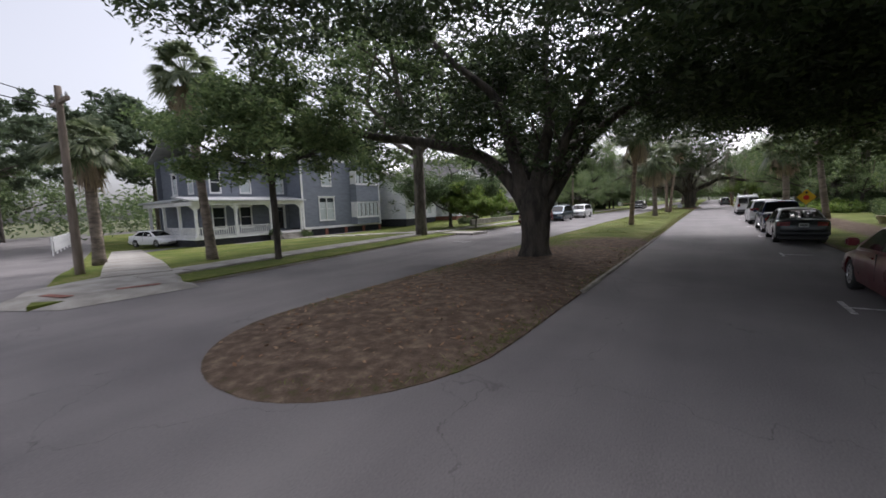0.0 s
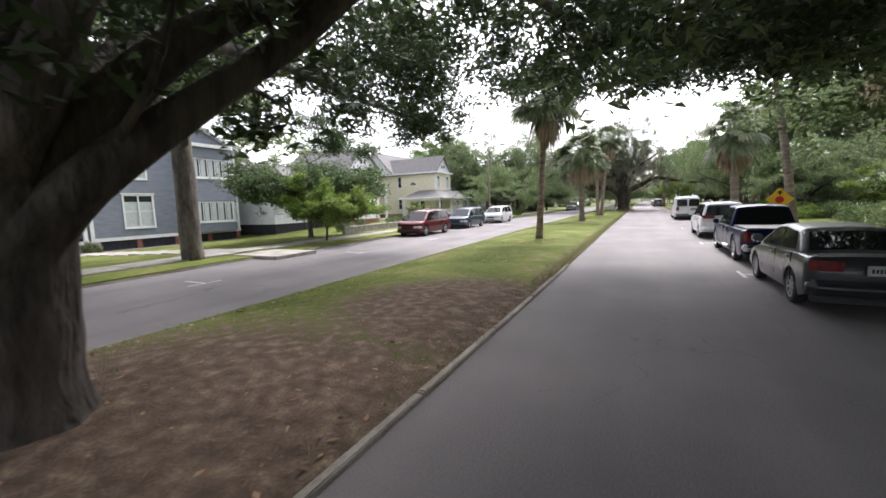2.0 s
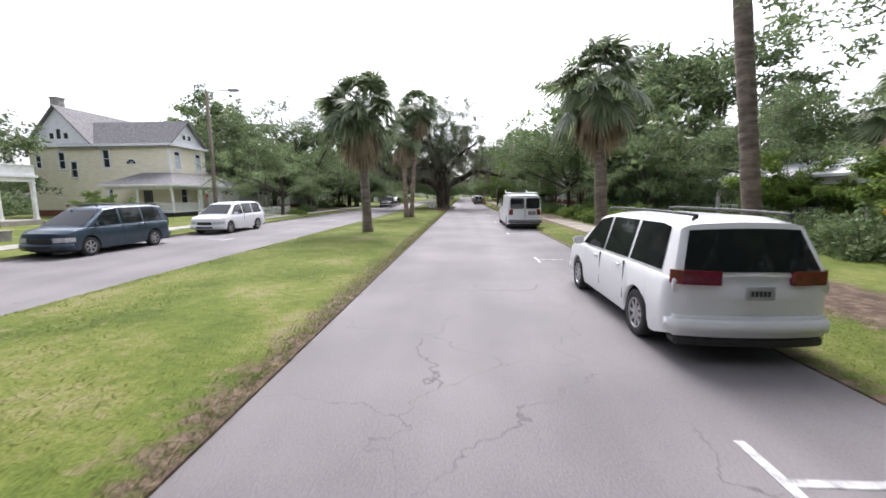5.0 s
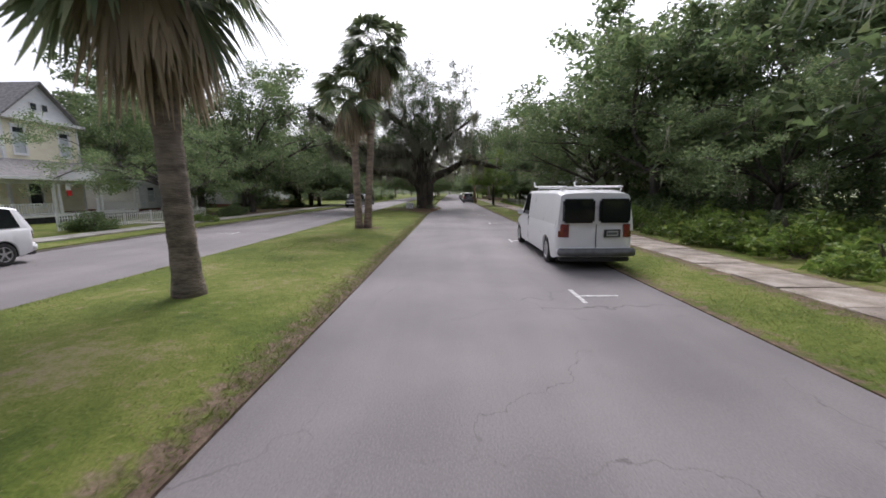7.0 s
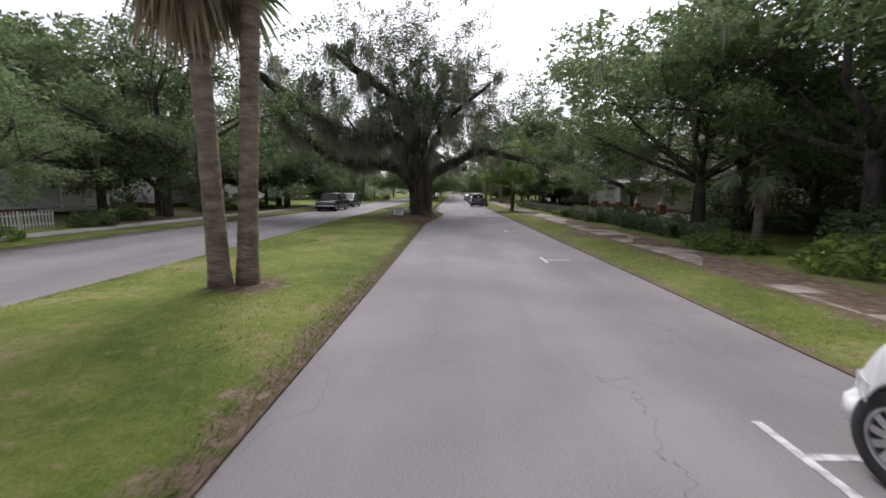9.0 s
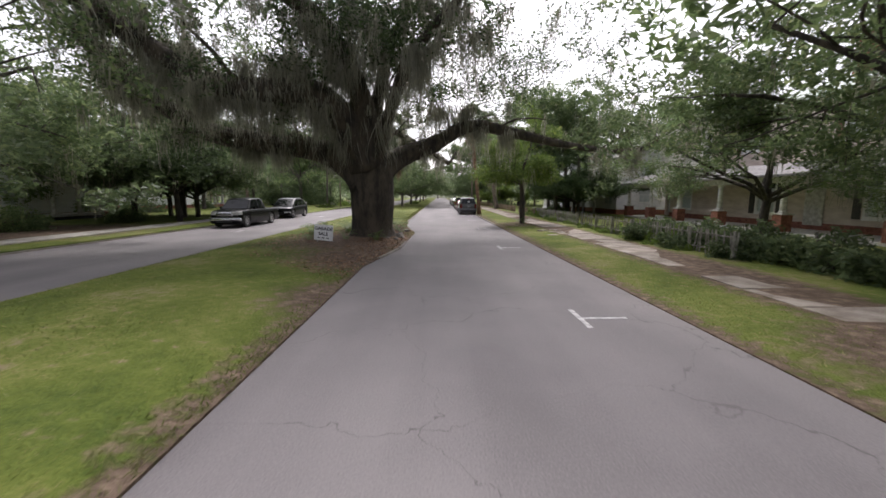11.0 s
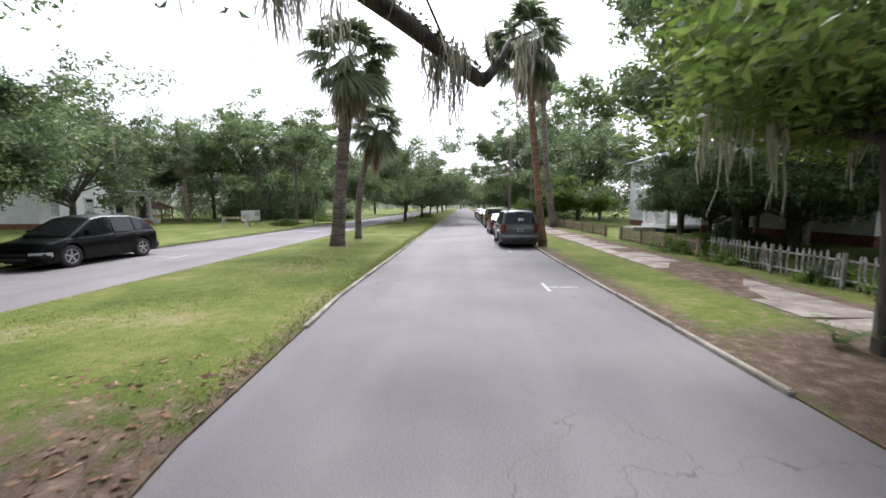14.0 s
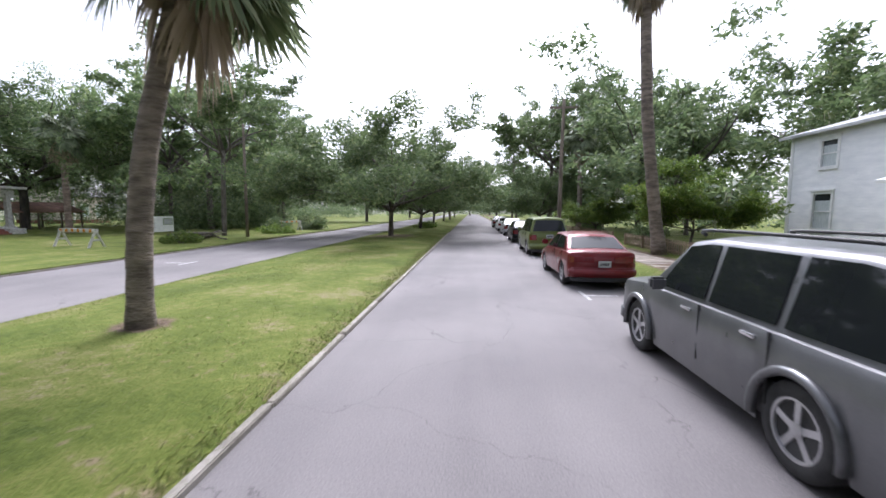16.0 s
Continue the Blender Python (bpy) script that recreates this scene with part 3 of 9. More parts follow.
# ---------------------------------------------------------------- trees
def grow(rng, start, way, length, r, level, limbs, tips, droop=0.05, kids=4, spread=0.9):
    """One limb that bends, forks and thins out; its ends go to tips."""
    p, d = Vector(start), Vector(way).normalized()
    steps = 5
    pts, radii = [p.copy()], [r]
    for i in range(steps):
        d = (d + Vector((rng.gauss(0, 0.16), rng.gauss(0, 0.16), rng.gauss(0, 0.1) - droop))).normalized()
        if p.z < 3.0 and d.z < 0.1:
            d.z = 0.15 + 0.2 * rng.random()
            d.normalize()
        p = p + d * (length / steps)
        pts.append(p.copy())
        radii.append(r * (1 - 0.62 * (i + 1) / steps))
    if level > 0 or rng.random() < 0.45:
        limbs.append((pts[::2] if level <= 0 else pts, radii[::2] if level <= 0 else radii))
    if level <= 0:
        tips.extend(pts[2:])
        return
    tips.append(pts[-1])
    for k in range(kids):
        f = rng.uniform(0.35, 1.0) if k else 1.0
        i = min(int(f * steps), steps)
        side = Vector((rng.gauss(0, 1), rng.gauss(0, 1), rng.gauss(0.15, 0.6))).normalized()
        grow(rng, pts[i], d * 0.7 + side * spread, length * rng.uniform(0.5, 0.75), max(radii[i] * 0.62, 0.02), level - 1, limbs, tips, droop, kids, spread)


def lumpy_tube(bm, line, radii, seg, seed, lobes=0.12):
    """A thick bole: root lobes at its foot and deep upright bark ridges."""
    n = 34
    rings = []
    for i in range(n + 1):
        u = i / n * (len(line) - 1)
        k = min(int(u), len(line) - 2)
        c = line[k].lerp(line[k + 1], u - k)
        r = radii[k] + (radii[k + 1] - radii[k]) * (u - k)
        ring = []
        for j in range(seg):
            a = 2 * math.pi * j / seg
            q = Vector((math.cos(a), math.sin(a), 0))
            foot = math.exp(-i / n * 5)
            w = 1 + lobes * (0.35 + 1.1 * foot) * noise.noise(Vector((q.x * 1.6 + seed, q.y * 1.6, c.z * 0.25))) * 1.6
            w += 0.045 * noise.noise(Vector((q.x * 9, q.y * 9 + seed, c.z * 1.6))) + 0.03 * noise.noise(Vector((q.x * 22, q.y * 22, c.z * 3.0)))
            ring.append(bm.verts.new(c + q * r * w))
        rings.append(ring)
    for r0, r1 in zip(rings, rings[1:]):
        for j in range(seg):
            bm.faces.new((r0[j], r0[(j + 1) % seg], r1[(j + 1) % seg], r1[j]))


def trunk_mesh(name, limbs, material, rng, rough=0.25, bole=False):
    bm = bmesh.new()
    if bole:
        lumpy_tube(bm, *limbs[0], 56, rng.random() * 9)
    for pts, radii in limbs[1:] if bole else limbs:
        seg = 14 if radii[0] > 0.3 else 7 if radii[0] > 0.1 else 4 if radii[0] > 0.045 else 3
        tube(bm, pts, radii, seg, rough if radii[0] > 0.08 else 0, rng)
    return mesh_of(name, bm, material, True)


def broad_tree(label, seed, height, bole, spread, leaf, bark, per=70, size=0.34, clump=0.95, moss=0, lean=0.0, group="street trees", category="tree", start=0.35, name="tree", kids=4, limbs_n=6):
    """A broad-leaved tree of given height, bole radius and crown spread."""
    rng, rs = random.Random(seed), np.random.RandomState(seed)
    ob = thing(name, label, category, group)
    limbs, tips = [], []
    fork = height * start
    top = Vector((lean * fork, rng.gauss(0, 0.15), fork))
    base = [(0, 0, -0.15), (lean * 0.1, 0, 0.12), (top.x * 0.4, top.y * 0.3, fork * 0.45), top]
    line = smooth_line(base, 3)
    limbs.append((line, [bole * (1.55 if i == 0 else 1.25 if i == 1 else 1.0 - 0.25 * i / len(line)) for i in range(len(line))]))
    for k in range(limbs_n):
        a = 2 * math.pi * (k + rng.uniform(-0.3, 0.3)) / limbs_n
        up = rng.uniform(0.35, 1.3)
        at_ = line[-1] - Vector((0, 0, rng.uniform(0, fork * 0.2)))
        grow(rng, at_, (math.cos(a), math.sin(a), up), spread * rng.uniform(0.5, 0.75) / (0.6 + 0.4 * up) + up * (height - fork) * 0.25, bole * 0.5, 2, limbs, tips, 0.03, kids)
    grow(rng, line[-1], (lean, 0, 1), (height - fork) * 0.62, bole * 0.55, 2, limbs, tips, 0.0, kids)
    part("trunk", trunk_mesh("trunk", limbs, bark, rng), bark, ob)
    tips = np.array([[*t] for t in tips])
    tips = tips[tips[:, 2] > fork * 0.75]
    v, f = leaves_at(tips, clump * rs.uniform(0.6, 1.25, len(tips)), per, size, rs)
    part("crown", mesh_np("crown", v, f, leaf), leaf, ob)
    if moss:
        pick = tips[rs.randint(0, len(tips), moss)]
        pick = np.repeat(pick, 9, axis=0) + rs.normal(0, 0.12, (moss * 9, 3))
        v, f = strands_at(pick, 1.2, rs, 0.026, 3, 0.14)
        part("hanging_moss", mesh_np("hanging_moss", v, f, M_MOSS), M_MOSS, ob, "grey-green strands of hanging moss")["kind"] = "stuff"
    return ob


def explicit_oak(name, label, at_, bole, boles, seed, leaf, bark, patches, per, size, clump, moss, extra, fur=0, share=1.0, clear=None, curtains=()):
    """A great oak whose main limbs are given as lines; twigs, leaves, moss and limb ferns grow from them.
    patches: where the crown is thick, as (centre x, y, z, radii x, y, z, clumps)."""
    rng, rs = random.Random(seed), np.random.RandomState(seed)
    ob = thing(name, label, "tree", "", Matrix.Translation((at_[0], at_[1], 0.12)))
    limbs, tips, along, top_side = [], [], [], []
    line = smooth_line(bole[0], 4)
    limbs.append((line, [np.interp(i / (len(line) - 1), [0, 0.1, 0.28, 0.76, 1], bole[1]) for i in range(len(line))]))
    for pts, r0, r1, *weight in boles:
        ln = smooth_line([tuple(c * S for c in p) for p in pts], 5)
        k = len(ln)
        rad = [(r0 + (r1 - r0) * (i / (k - 1)) ** 0.8) * (1 + 0.45 * math.exp(-i / 2.2)) for i in range(k)]
        limbs.append((ln, rad))
        along.extend(q.lerp(q2, t) for q, q2 in zip(ln[4:], ln[5:]) for t in (0, 0.25, 0.5, 0.75) if rng.random() < (weight[0] if weight else 0.7))
        for i in range(3, k - 1):
            for t in (0.0, 0.33, 0.66):
                top_side.append((*(ln[i].lerp(ln[i + 1], t) + Vector((0, 0, rad[i] * 0.75))), rad[i]))
        for i in range(6, k, 3):
            for _ in range(extra):
                side = Vector((rng.gauss(0, 1), rng.gauss(0, 1), rng.uniform(0.2, 1.3))).normalized()
                d = (ln[i] - ln[i - 1]).normalized()
                grow(rng, ln[i], side + d * 0.4, rng.uniform(1.8, 3.2), max(0.03, rad[i] * 0.25), 1, limbs, tips, 0.02, 3)
        d = ln[-1] - ln[-2]
        grow(rng, ln[-1], (d.x, d.y, abs(d.z) + 0.02), 1.3, r1, 1, limbs, tips, 0.0, 3)
    part("trunk", trunk_mesh("trunk", limbs, bark, rng, 0.32, True), bark, ob)
    tips = np.array([[*t] for t in tips])
    clumps = [tips[rs.random(len(tips)) < share]]
    for cx, cy, cz, rx, ry, rz, n in patches:
        d = rs.normal(size=(n, 3))
        d *= (rs.random((n, 1)) ** 0.5) / np.linalg.norm(d, axis=1, keepdims=True)
        clumps.append(d * [rx, ry, rz] + [cx, cy, cz])
    allc = np.concatenate(clumps)
    if clear:
        allc = allc[(allc[:, 0] < clear[0]) | (allc[:, 2] > clear[1])]
    v, f = leaves_at(allc, clump * rs.uniform(0.5, 1.35, len(allc)), per, size, rs)
    part("crown", mesh_np("crown", v, f, leaf), leaf, ob)
    if fur:
        c = np.array(top_side)
        v, f = leaves_at(c[:, :3], c[:, 3] * 0.95 + 0.05, fur, 0.13, rs, 0.8)
        part("limb_fern", mesh_np("limb_fern", v, f, M_LIMBFERN), M_LIMBFERN, ob, "brownish green ferns growing along the limbs")["kind"] = "stuff"
    if moss:
        al = np.array([[*t] for t in along])
        knots = al[rs.randint(0, len(al), moss // 16)]
        al = knots[rs.randint(0, len(knots), moss)] + rs.normal(0, 1, (moss, 3)) * [0.22, 0.22, 0.06] - [0, 0, 0.12]
        tp = tips[rs.randint(0, len(tips), moss)]
        ct = allc[rs.randint(0, len(allc), moss // 2)]
        pick = np.concatenate([al, tp[(tp[:, 2] > 4.0) & (((tp[:, 0] < 0.3) & (tp[:, 1] < 3.0)) | (tp[:, 2] > 7.0) | (rs.random(len(tp)) < 0.16))], ct[ct[:, 2] > 7.5]])
        for c in curtains:
            pick = np.concatenate([pick, np.array(c) * [S, S, S] + rs.normal(0, 1, (26, 3)) * [0.3, 0.3, 0.12]])
        many, each = len(pick), 14
        reach = np.repeat(rs.uniform(0.25, 1.0, many) ** 1.8 * 2.3, each)
        reach = np.minimum(reach, np.repeat(np.maximum(pick[:, 2] - 2.7, 0.3), each))
        pick = np.repeat(pick, each, axis=0) + rs.normal(0, 1, (many * each, 3)) * [0.09, 0.09, 0.12]
        v, f = strands_at(pick, reach, rs, 0.017, 3, 0.22)
        part("hanging_moss", mesh_np("hanging_moss", v, f, M_MOSS), M_MOSS, ob, "long grey-green strands of hanging moss")["kind"] = "stuff"
    return ob


def fan_leaf(rs, length, blades_, dead, e):
    """One palm fan leaving the crown at elevation e: an arching stalk and a splayed fan whose blades hang by their weight."""
    vs, fs = [], []
    stalk = length * (0.62 if not dead else 0.42)
    f0 = np.array([math.cos(e), 0, math.sin(e)])
    hub = f0 * stalk - [0, 0, 0.1 * stalk]
    side = np.array([0, 0.018, 0])
    vs += [tuple(-side), tuple(side), tuple(hub + side * 0.6), tuple(hub - side * 0.6)]
    fs.append((0, 1, 2, 3))
    e2 = e - (0.3 if not dead else 0.5)
    fwd = np.array([math.cos(e2), 0, math.sin(e2)])
    lat = np.array([0, 1.0, 0])
    g = 0.34 if not dead else 0.9
    for k in range(blades_):
        a = (k / (blades_ - 1) - 0.5) * (3.6 if not dead else 1.9) + rs.normal(0, 0.05)
        ln = length * (0.56 if not dead else 0.66) * (1 - 0.12 * abs(a)) * rs.uniform(0.82, 1.1)
        d = fwd * math.cos(a) + lat * math.sin(a)
        s = (-fwd * math.sin(a) + lat * math.cos(a)) * 0.04
        b = len(vs)
        for t, w in ((0.0, 0.35), (0.42, 1.0), (0.74, 0.75), (1.0, 0.1)):
            p = hub + d * ln * t * (1 - 0.18 * t) - np.array([0, 0, g * ln * t ** 2.4]) + [0, 0, 0.05 * abs(math.sin(a)) * (1 - t)]
            vs += [tuple(p + s * w), tuple(p - s * w)]
        fs += [(b, b + 1, b + 3, b + 2), (b + 2, b + 3, b + 5, b + 4), (b + 4, b + 5, b + 7, b + 6)]
    return mesh_np("frond", np.array(vs), np.array(fs), M_DEADFROND if dead else M_FROND)


RS_PALM = np.random.RandomState(5)
FANS = [[fan_leaf(RS_PALM, 1.5 + 0.18 * k, 23, False, radians(e)) for k in range(2)] for e in (78, 52, 28, 6, -16, -38)]
DEADFANS = [[fan_leaf(RS_PALM, 1.12 + 0.15 * k, 13, True, radians(e)) for k in range(2)] for e in (-35, -55, -74)]


def palm(label, x, y, height, r, seed, lean=(0, 0), crown=1.0, live=58, dead=30, bark=None, boots=False, flare=1.35, bend=0.0):
    """A cabbage palm: ringed trunk, ball of green fans, skirt of dry ones."""
    rng = random.Random(seed)
    ob = thing("palm_tree", label, "palm tree", "palms", Matrix.Translation((x * S, y * S, 0.08)))
    top = Vector((lean[0], lean[1], height))
    pts, radii = [], []
    n = 26
    for i in range(n + 1):
        t = i / n
        off = top * t
        off.x += bend * math.sin(math.pi * t)
        off.z -= 0.2 if i == 0 else 0
        pts.append(off)
        k = r * (flare if t < 0.02 else 1 + (flare - 1) * math.exp(-t * 18)) * (1 - 0.12 * t)
        radii.append(k * (1 + (0.035 if i % 2 else -0.02)))
    bm = bmesh.new()
    tube(bm, pts, radii, 14, 0.12, rng)
    if boots:
        # cut leaf bases lapping the trunk
        for i in range(2, n * 2):
            t = i / (n * 2)
            c = top * t
            rr = r * (1 + (flare - 1) * math.exp(-t * 18)) * (1 - 0.12 * t)
            for k in range(9):
                a = 2 * math.pi * (k + 0.5 * (i % 2)) / 9
                mm = Matrix.Translation(c) @ Matrix.Rotation(a, 4, "Z") @ Matrix.Translation((rr * 0.97, 0, 0)) @ Matrix.Rotation(radians(-14), 4, "Y")
                q = rng.uniform(0.5, 1.3)
                box(bm, -0.03, 0.02 * q, -0.11 * r / 0.35 * q, 0.1 * r / 0.35 * q, -0.03, 0.03 * q, mm @ Matrix.Rotation(rng.uniform(-0.2, 0.2), 4, "X"))
    part("trunk", bm, bark or M_PALMBARK, ob, "", True)
    for k in range(live):
        i = min(int(rng.random() * 6), 5)
        m = Matrix.Translation(top + Vector((0, 0, 0.1))) @ Matrix.Rotation(k * 2.4 + rng.uniform(-0.3, 0.3), 4, "Z") @ Matrix.Rotation(rng.uniform(-0.32, 0.3), 4, "Y") @ Matrix.Rotation(rng.uniform(-0.6, 0.6), 4, "X") @ Matrix.Scale(crown * rng.uniform(0.78, 1.14), 4)
        part("frond", FANS[i][k % 2], M_FROND, ob, "", m=m)
    for k in range(dead):
        i = min(int(rng.random() * 3), 2)
        m = Matrix.Translation(top - Vector((0, 0, rng.uniform(0.1, 0.45)))) @ Matrix.Rotation(k * 2.4 + rng.uniform(-0.4, 0.4), 4, "Z") @ Matrix.Rotation(rng.uniform(-0.12, 0.12), 4, "X") @ Matrix.Scale(crown * rng.uniform(0.75, 1.15), 4)
        part("dry_frond", DEADFANS[i][k % 2], M_DEADFROND, ob, "" if k else "dry brown hanging frond", m=m)
    return ob


# ---------------------------------------------------------------- vehicles
def wheel_meshes(r, width, spokes):
    bm = bmesh.new()
    h = width / 2
    lathe(bm, [(r * 0.6, -h * 0.8), (r * 0.66, -h), (r * 0.93, -h), (r, -h * 0.72), (r, h * 0.72), (r * 0.93, h), (r * 0.66, h), (r * 0.6, h * 0.8)], 32)
    tyre = mesh_of("tyre", bm, M_TYRE, True)
    bm = bmesh.new()
    lathe(bm, [(r * 0.66, h * 0.6), (r * 0.66, h * 0.98), (r * 0.6, h * 0.98), (r * 0.57, h * 0.55)], 32)
    lathe(bm, [(r * 0.62, h * 0.2), (r * 0.62, h * 0.24)], 24)
    for k in range(spokes):
        mm = Matrix.Rotation(2 * math.pi * k / spokes, 4, "X")
        box(bm, h * 0.5, h * 0.86, -r * 0.075, r * 0.075, r * 0.1, r * 0.6, mm)
    lathe(bm, [(r * 0.17, h * 0.4), (r * 0.17, h * 0.9), (r * 0.1, h * 0.96)], 16)
    rim = mesh_of("rim", bm, M_ALLOY)
    return tyre, rim


def lerp_line(line, t):
    return float(np.interp(t, [p[0] for p in line], [p[1] for p in line]))


def rounded_ends(ob, L, half, nose, tail):
    """Bows a vehicle's nose and tail in plan: its middle stays, its corners draw back."""
    for o in ob.children_recursive:
        if o.type != "MESH" or o.name.split(".")[0] in ("wheel", "tyre", "rim") or o.data.get("bowed"):
            continue
        o.data["bowed"] = 1
        for v in o.data.vertices:
            q = min(abs(v.co.x) / half, 1.05) ** 2.4
            f = min(max((v.co.y - (L - 1.0)) / 1.0, 0.0), 1.0)
            g = min(max((0.7 - v.co.y) / 0.7, 0.0), 1.0)
            v.co.y += tail * q * g - nose * q * f * f


def beam(x0, x1, y0, y1, z0, z1, bev):
    """A bumper bar cut across its length, so that it can bow."""
    bm = bmesh.new()
    box(bm, x0, x1, y0, y1, z0, z1)
    bmesh.ops.subdivide_edges(bm, edges=[e for e in bm.edges if abs(e.verts[0].co.x - e.verts[1].co.x) > 0.1], cuts=11)
    edge = [e for e in bm.edges if len(e.link_faces) == 2 and e.calc_face_angle() > 0.5]
    bmesh.ops.bevel(bm, geom=edge, offset=bev, segments=3, affect="EDGES", clamp_overlap=True)
    bmesh.ops.recalc_face_normals(bm, faces=list(bm.faces))
    return bm


def vehicle(name, label, category, paint_, L, W, belt, roof, axles, r, panes, m, tuck=0.2, kink=0.93, spokes=6, group="parked cars", sill=0.24, nose=0.35, tail=0.2, lights="", bed=None, rack=False, plate=True, rear=True, clad=None, plate_z=0.8, arch=None, tail_lamp=None, head_lamp=None, steps=False, rack_white=False, bow=(0.24, 0.12)):
    """A vehicle along +y (tail at 0, nose at L). belt: height of the body under the windows along its length; roof: the line of the cabin
    above it; panes: side windows as (low rear, low front, high rear, high front)."""
    ob = thing(name, label, category, group, m)
    half = W / 2
    arch_c = arch or paint_

    def wid(y):
        a = max(0.0, 1 - y / tail) if y < tail else max(0.0, 1 - (L - y) / nose) if y > L - nose else 0.0
        return half * (1 - 0.16 * a * a)

    def low(y):
        z = sill + 0.12 * max(0, 1 - y / 0.5) + 0.1 * max(0, 1 - (L - y) / 0.5)
        for ya in axles:
            d = abs(y - ya)
            if d < r * 1.17:
                z = max(z, r * 0.98 + math.sqrt(max((r * 1.17) ** 2 - d * d, 0)))
        return z

    ys = sorted({0.0, 0.03, 0.08, L - 0.03, L - 0.08, L, *np.linspace(0.12, L - 0.12, 84).round(3), *[round(ya + s * r * 1.17 * c, 3) for ya in axles for s in (-1, 1) for c in (0.999, 0.93, 0.8)]})
    bm = bmesh.new()
    rings = []
    for y in ys:
        zt, zl, w = lerp_line(belt, y), low(y), wid(y)
        zl = min(zl, zt - 0.12)
        e = 0.05 if y in (0.0, L) else 0.015 if y in (0.03, L - 0.03) else 0.0
        w -= e
        zt -= e
        mid = max(min(0.62 * zt, zt - 0.2), zl + 0.02)
        half_ring = [(w * 0.95, zl), (w * 0.985, zl + 0.35 * (mid - zl)), (w, mid), (w * 0.985, zt - 0.1), (w * 0.95, zt - 0.028), (w * 0.88, zt), (w * 0.45, zt + 0.02), (0, zt + 0.025)]
        ring = [bm.verts.new((x, y, z)) for x, z in half_ring] + [bm.verts.new((-x, y, z)) for x, z in half_ring[-2::-1]]
        rings.append(ring)
    for r0, r1 in zip(rings, rings[1:]):
        for a, b, c, d in zip(r0, r0[1:], r1[1:], r1):
            bm.faces.new((a, b, c, d))
    bm.faces.new(rings[0])
    bm.faces.new(rings[-1][::-1])
    bmesh.ops.recalc_face_normals(bm, faces=list(bm.faces))
    body = part("body", bm, paint_, ob, "", True)
    body.data.set_sharp_from_angle(angle=radians(24))
    # under side and wheel wells
    part("underbody", boxed(-half * 0.8, half * 0.8, 0.25, L - 0.25, 0.2, 0.62, 0.04), M_PLASTIC, ob)
    # cabin
    zb = max(lerp_line(belt, roof[0][0]), lerp_line(belt, roof[-1][0]), lerp_line(belt, (roof[0][0] + roof[-1][0]) / 2))
    zr = max(z for _, z in roof)
    wb = half * kink

    def side_x(z):
        return wb - tuck * max(0, (z - zb)) / (zr - zb) if z > zb else wb

    bm = bmesh.new()
    rings = []
    cy = sorted({roof[0][0], roof[-1][0], *[p[0] for p in roof], *np.linspace(roof[0][0] + 0.02, roof[-1][0] - 0.02, 40).round(3)})
    for y in cy:
        z = max(lerp_line(roof, y), lerp_line(belt, y) - 0.02)
        zlo = lerp_line(belt, y) - 0.05
        ze = max(z - 0.09, zlo + 0.001)
        hr = [(side_x(zlo), zlo), (side_x(ze), ze), (side_x(ze) - 0.015, max(z - 0.055, ze)), (side_x(ze) - 0.05, max(z - 0.024, ze)), (side_x(ze) - 0.12, z - 0.003), (side_x(ze) - 0.3, z + 0.016), (0, z + 0.03)]
        rings.append([bm.verts.new((x, y, q)) for x, q in hr] + [bm.verts.new((-x, y, q)) for x, q in hr[-2::-1]])
    for r0, r1 in zip(rings, rings[1:]):
        for a, b, c, d in zip(r0, r0[1:], r1[1:], r1):
            bm.faces.new((a, b, c, d))
    bm.faces.new(rings[0])
    bm.faces.new(rings[-1][::-1])
    bmesh.ops.recalc_face_normals(bm, faces=list(bm.faces))
    part("cabin", bm, paint_, ob, "", True).data.set_sharp_from_angle(angle=radians(34))

    def ztop(y):
        return lerp_line(roof, y) - 0.075

    for lo_r, lo_f, hi_r, hi_f in panes:
        for sgn in (-1, 1):
            bm = bmesh.new()
            outer, inner = [], []
            k = 7
            low_edge = [(lo_r + (lo_f - lo_r) * i / k, None) for i in range(k + 1)]
            for y, _ in low_edge:
                z = lerp_line(belt, y) + 0.035
                outer.append((side_x(z) + 0.006, y, z))
            for i in range(k, -1, -1):
                y = hi_r + (hi_f - hi_r) * i / k
                z = max(ztop(y), lerp_line(belt, y) + 0.04)
                outer.append((side_x(z) + 0.006, y, z))
            vo = [bm.verts.new((sgn * x, y, z)) for x, y, z in outer]
            nk = k + 1
            for i in range(k):
                bm.faces.new((vo[i], vo[i + 1], vo[2 * nk - 2 - i], vo[2 * nk - 1 - i]))
            bmesh.ops.recalc_face_normals(bm, faces=list(bm.faces))
            bmesh.ops.solidify(bm, geom=list(bm.faces), thickness=0.004)
            part("side_window", bm, M_CARGLASS, ob)
    # windscreen and rear window, lying on the sloping ends of the cabin
    ends = [("windscreen", roof[-1], roof[-2], 1)]
    if rear:
        ends.append(("rear_window", roof[0], roof[1], -1))
    for nm, a, b, sg in ends:
        za, zz = max(a[1], lerp_line(belt, a[0])) + 0.05, b[1] - 0.07
        fa = (za - a[1]) / max(b[1] - a[1], 1e-3)
        fb = (zz - a[1]) / max(b[1] - a[1], 1e-3)
        ya, yb = a[0] + (b[0] - a[0]) * fa, a[0] + (b[0] - a[0]) * fb
        slope = Vector((0, b[0] - a[0], b[1] - a[1])).normalized()
        nrm = Vector((0, slope.z, -slope.y)) * (1 if slope.z * sg > 0 else -1)
        if nrm.y * sg < 0:
            nrm = -nrm
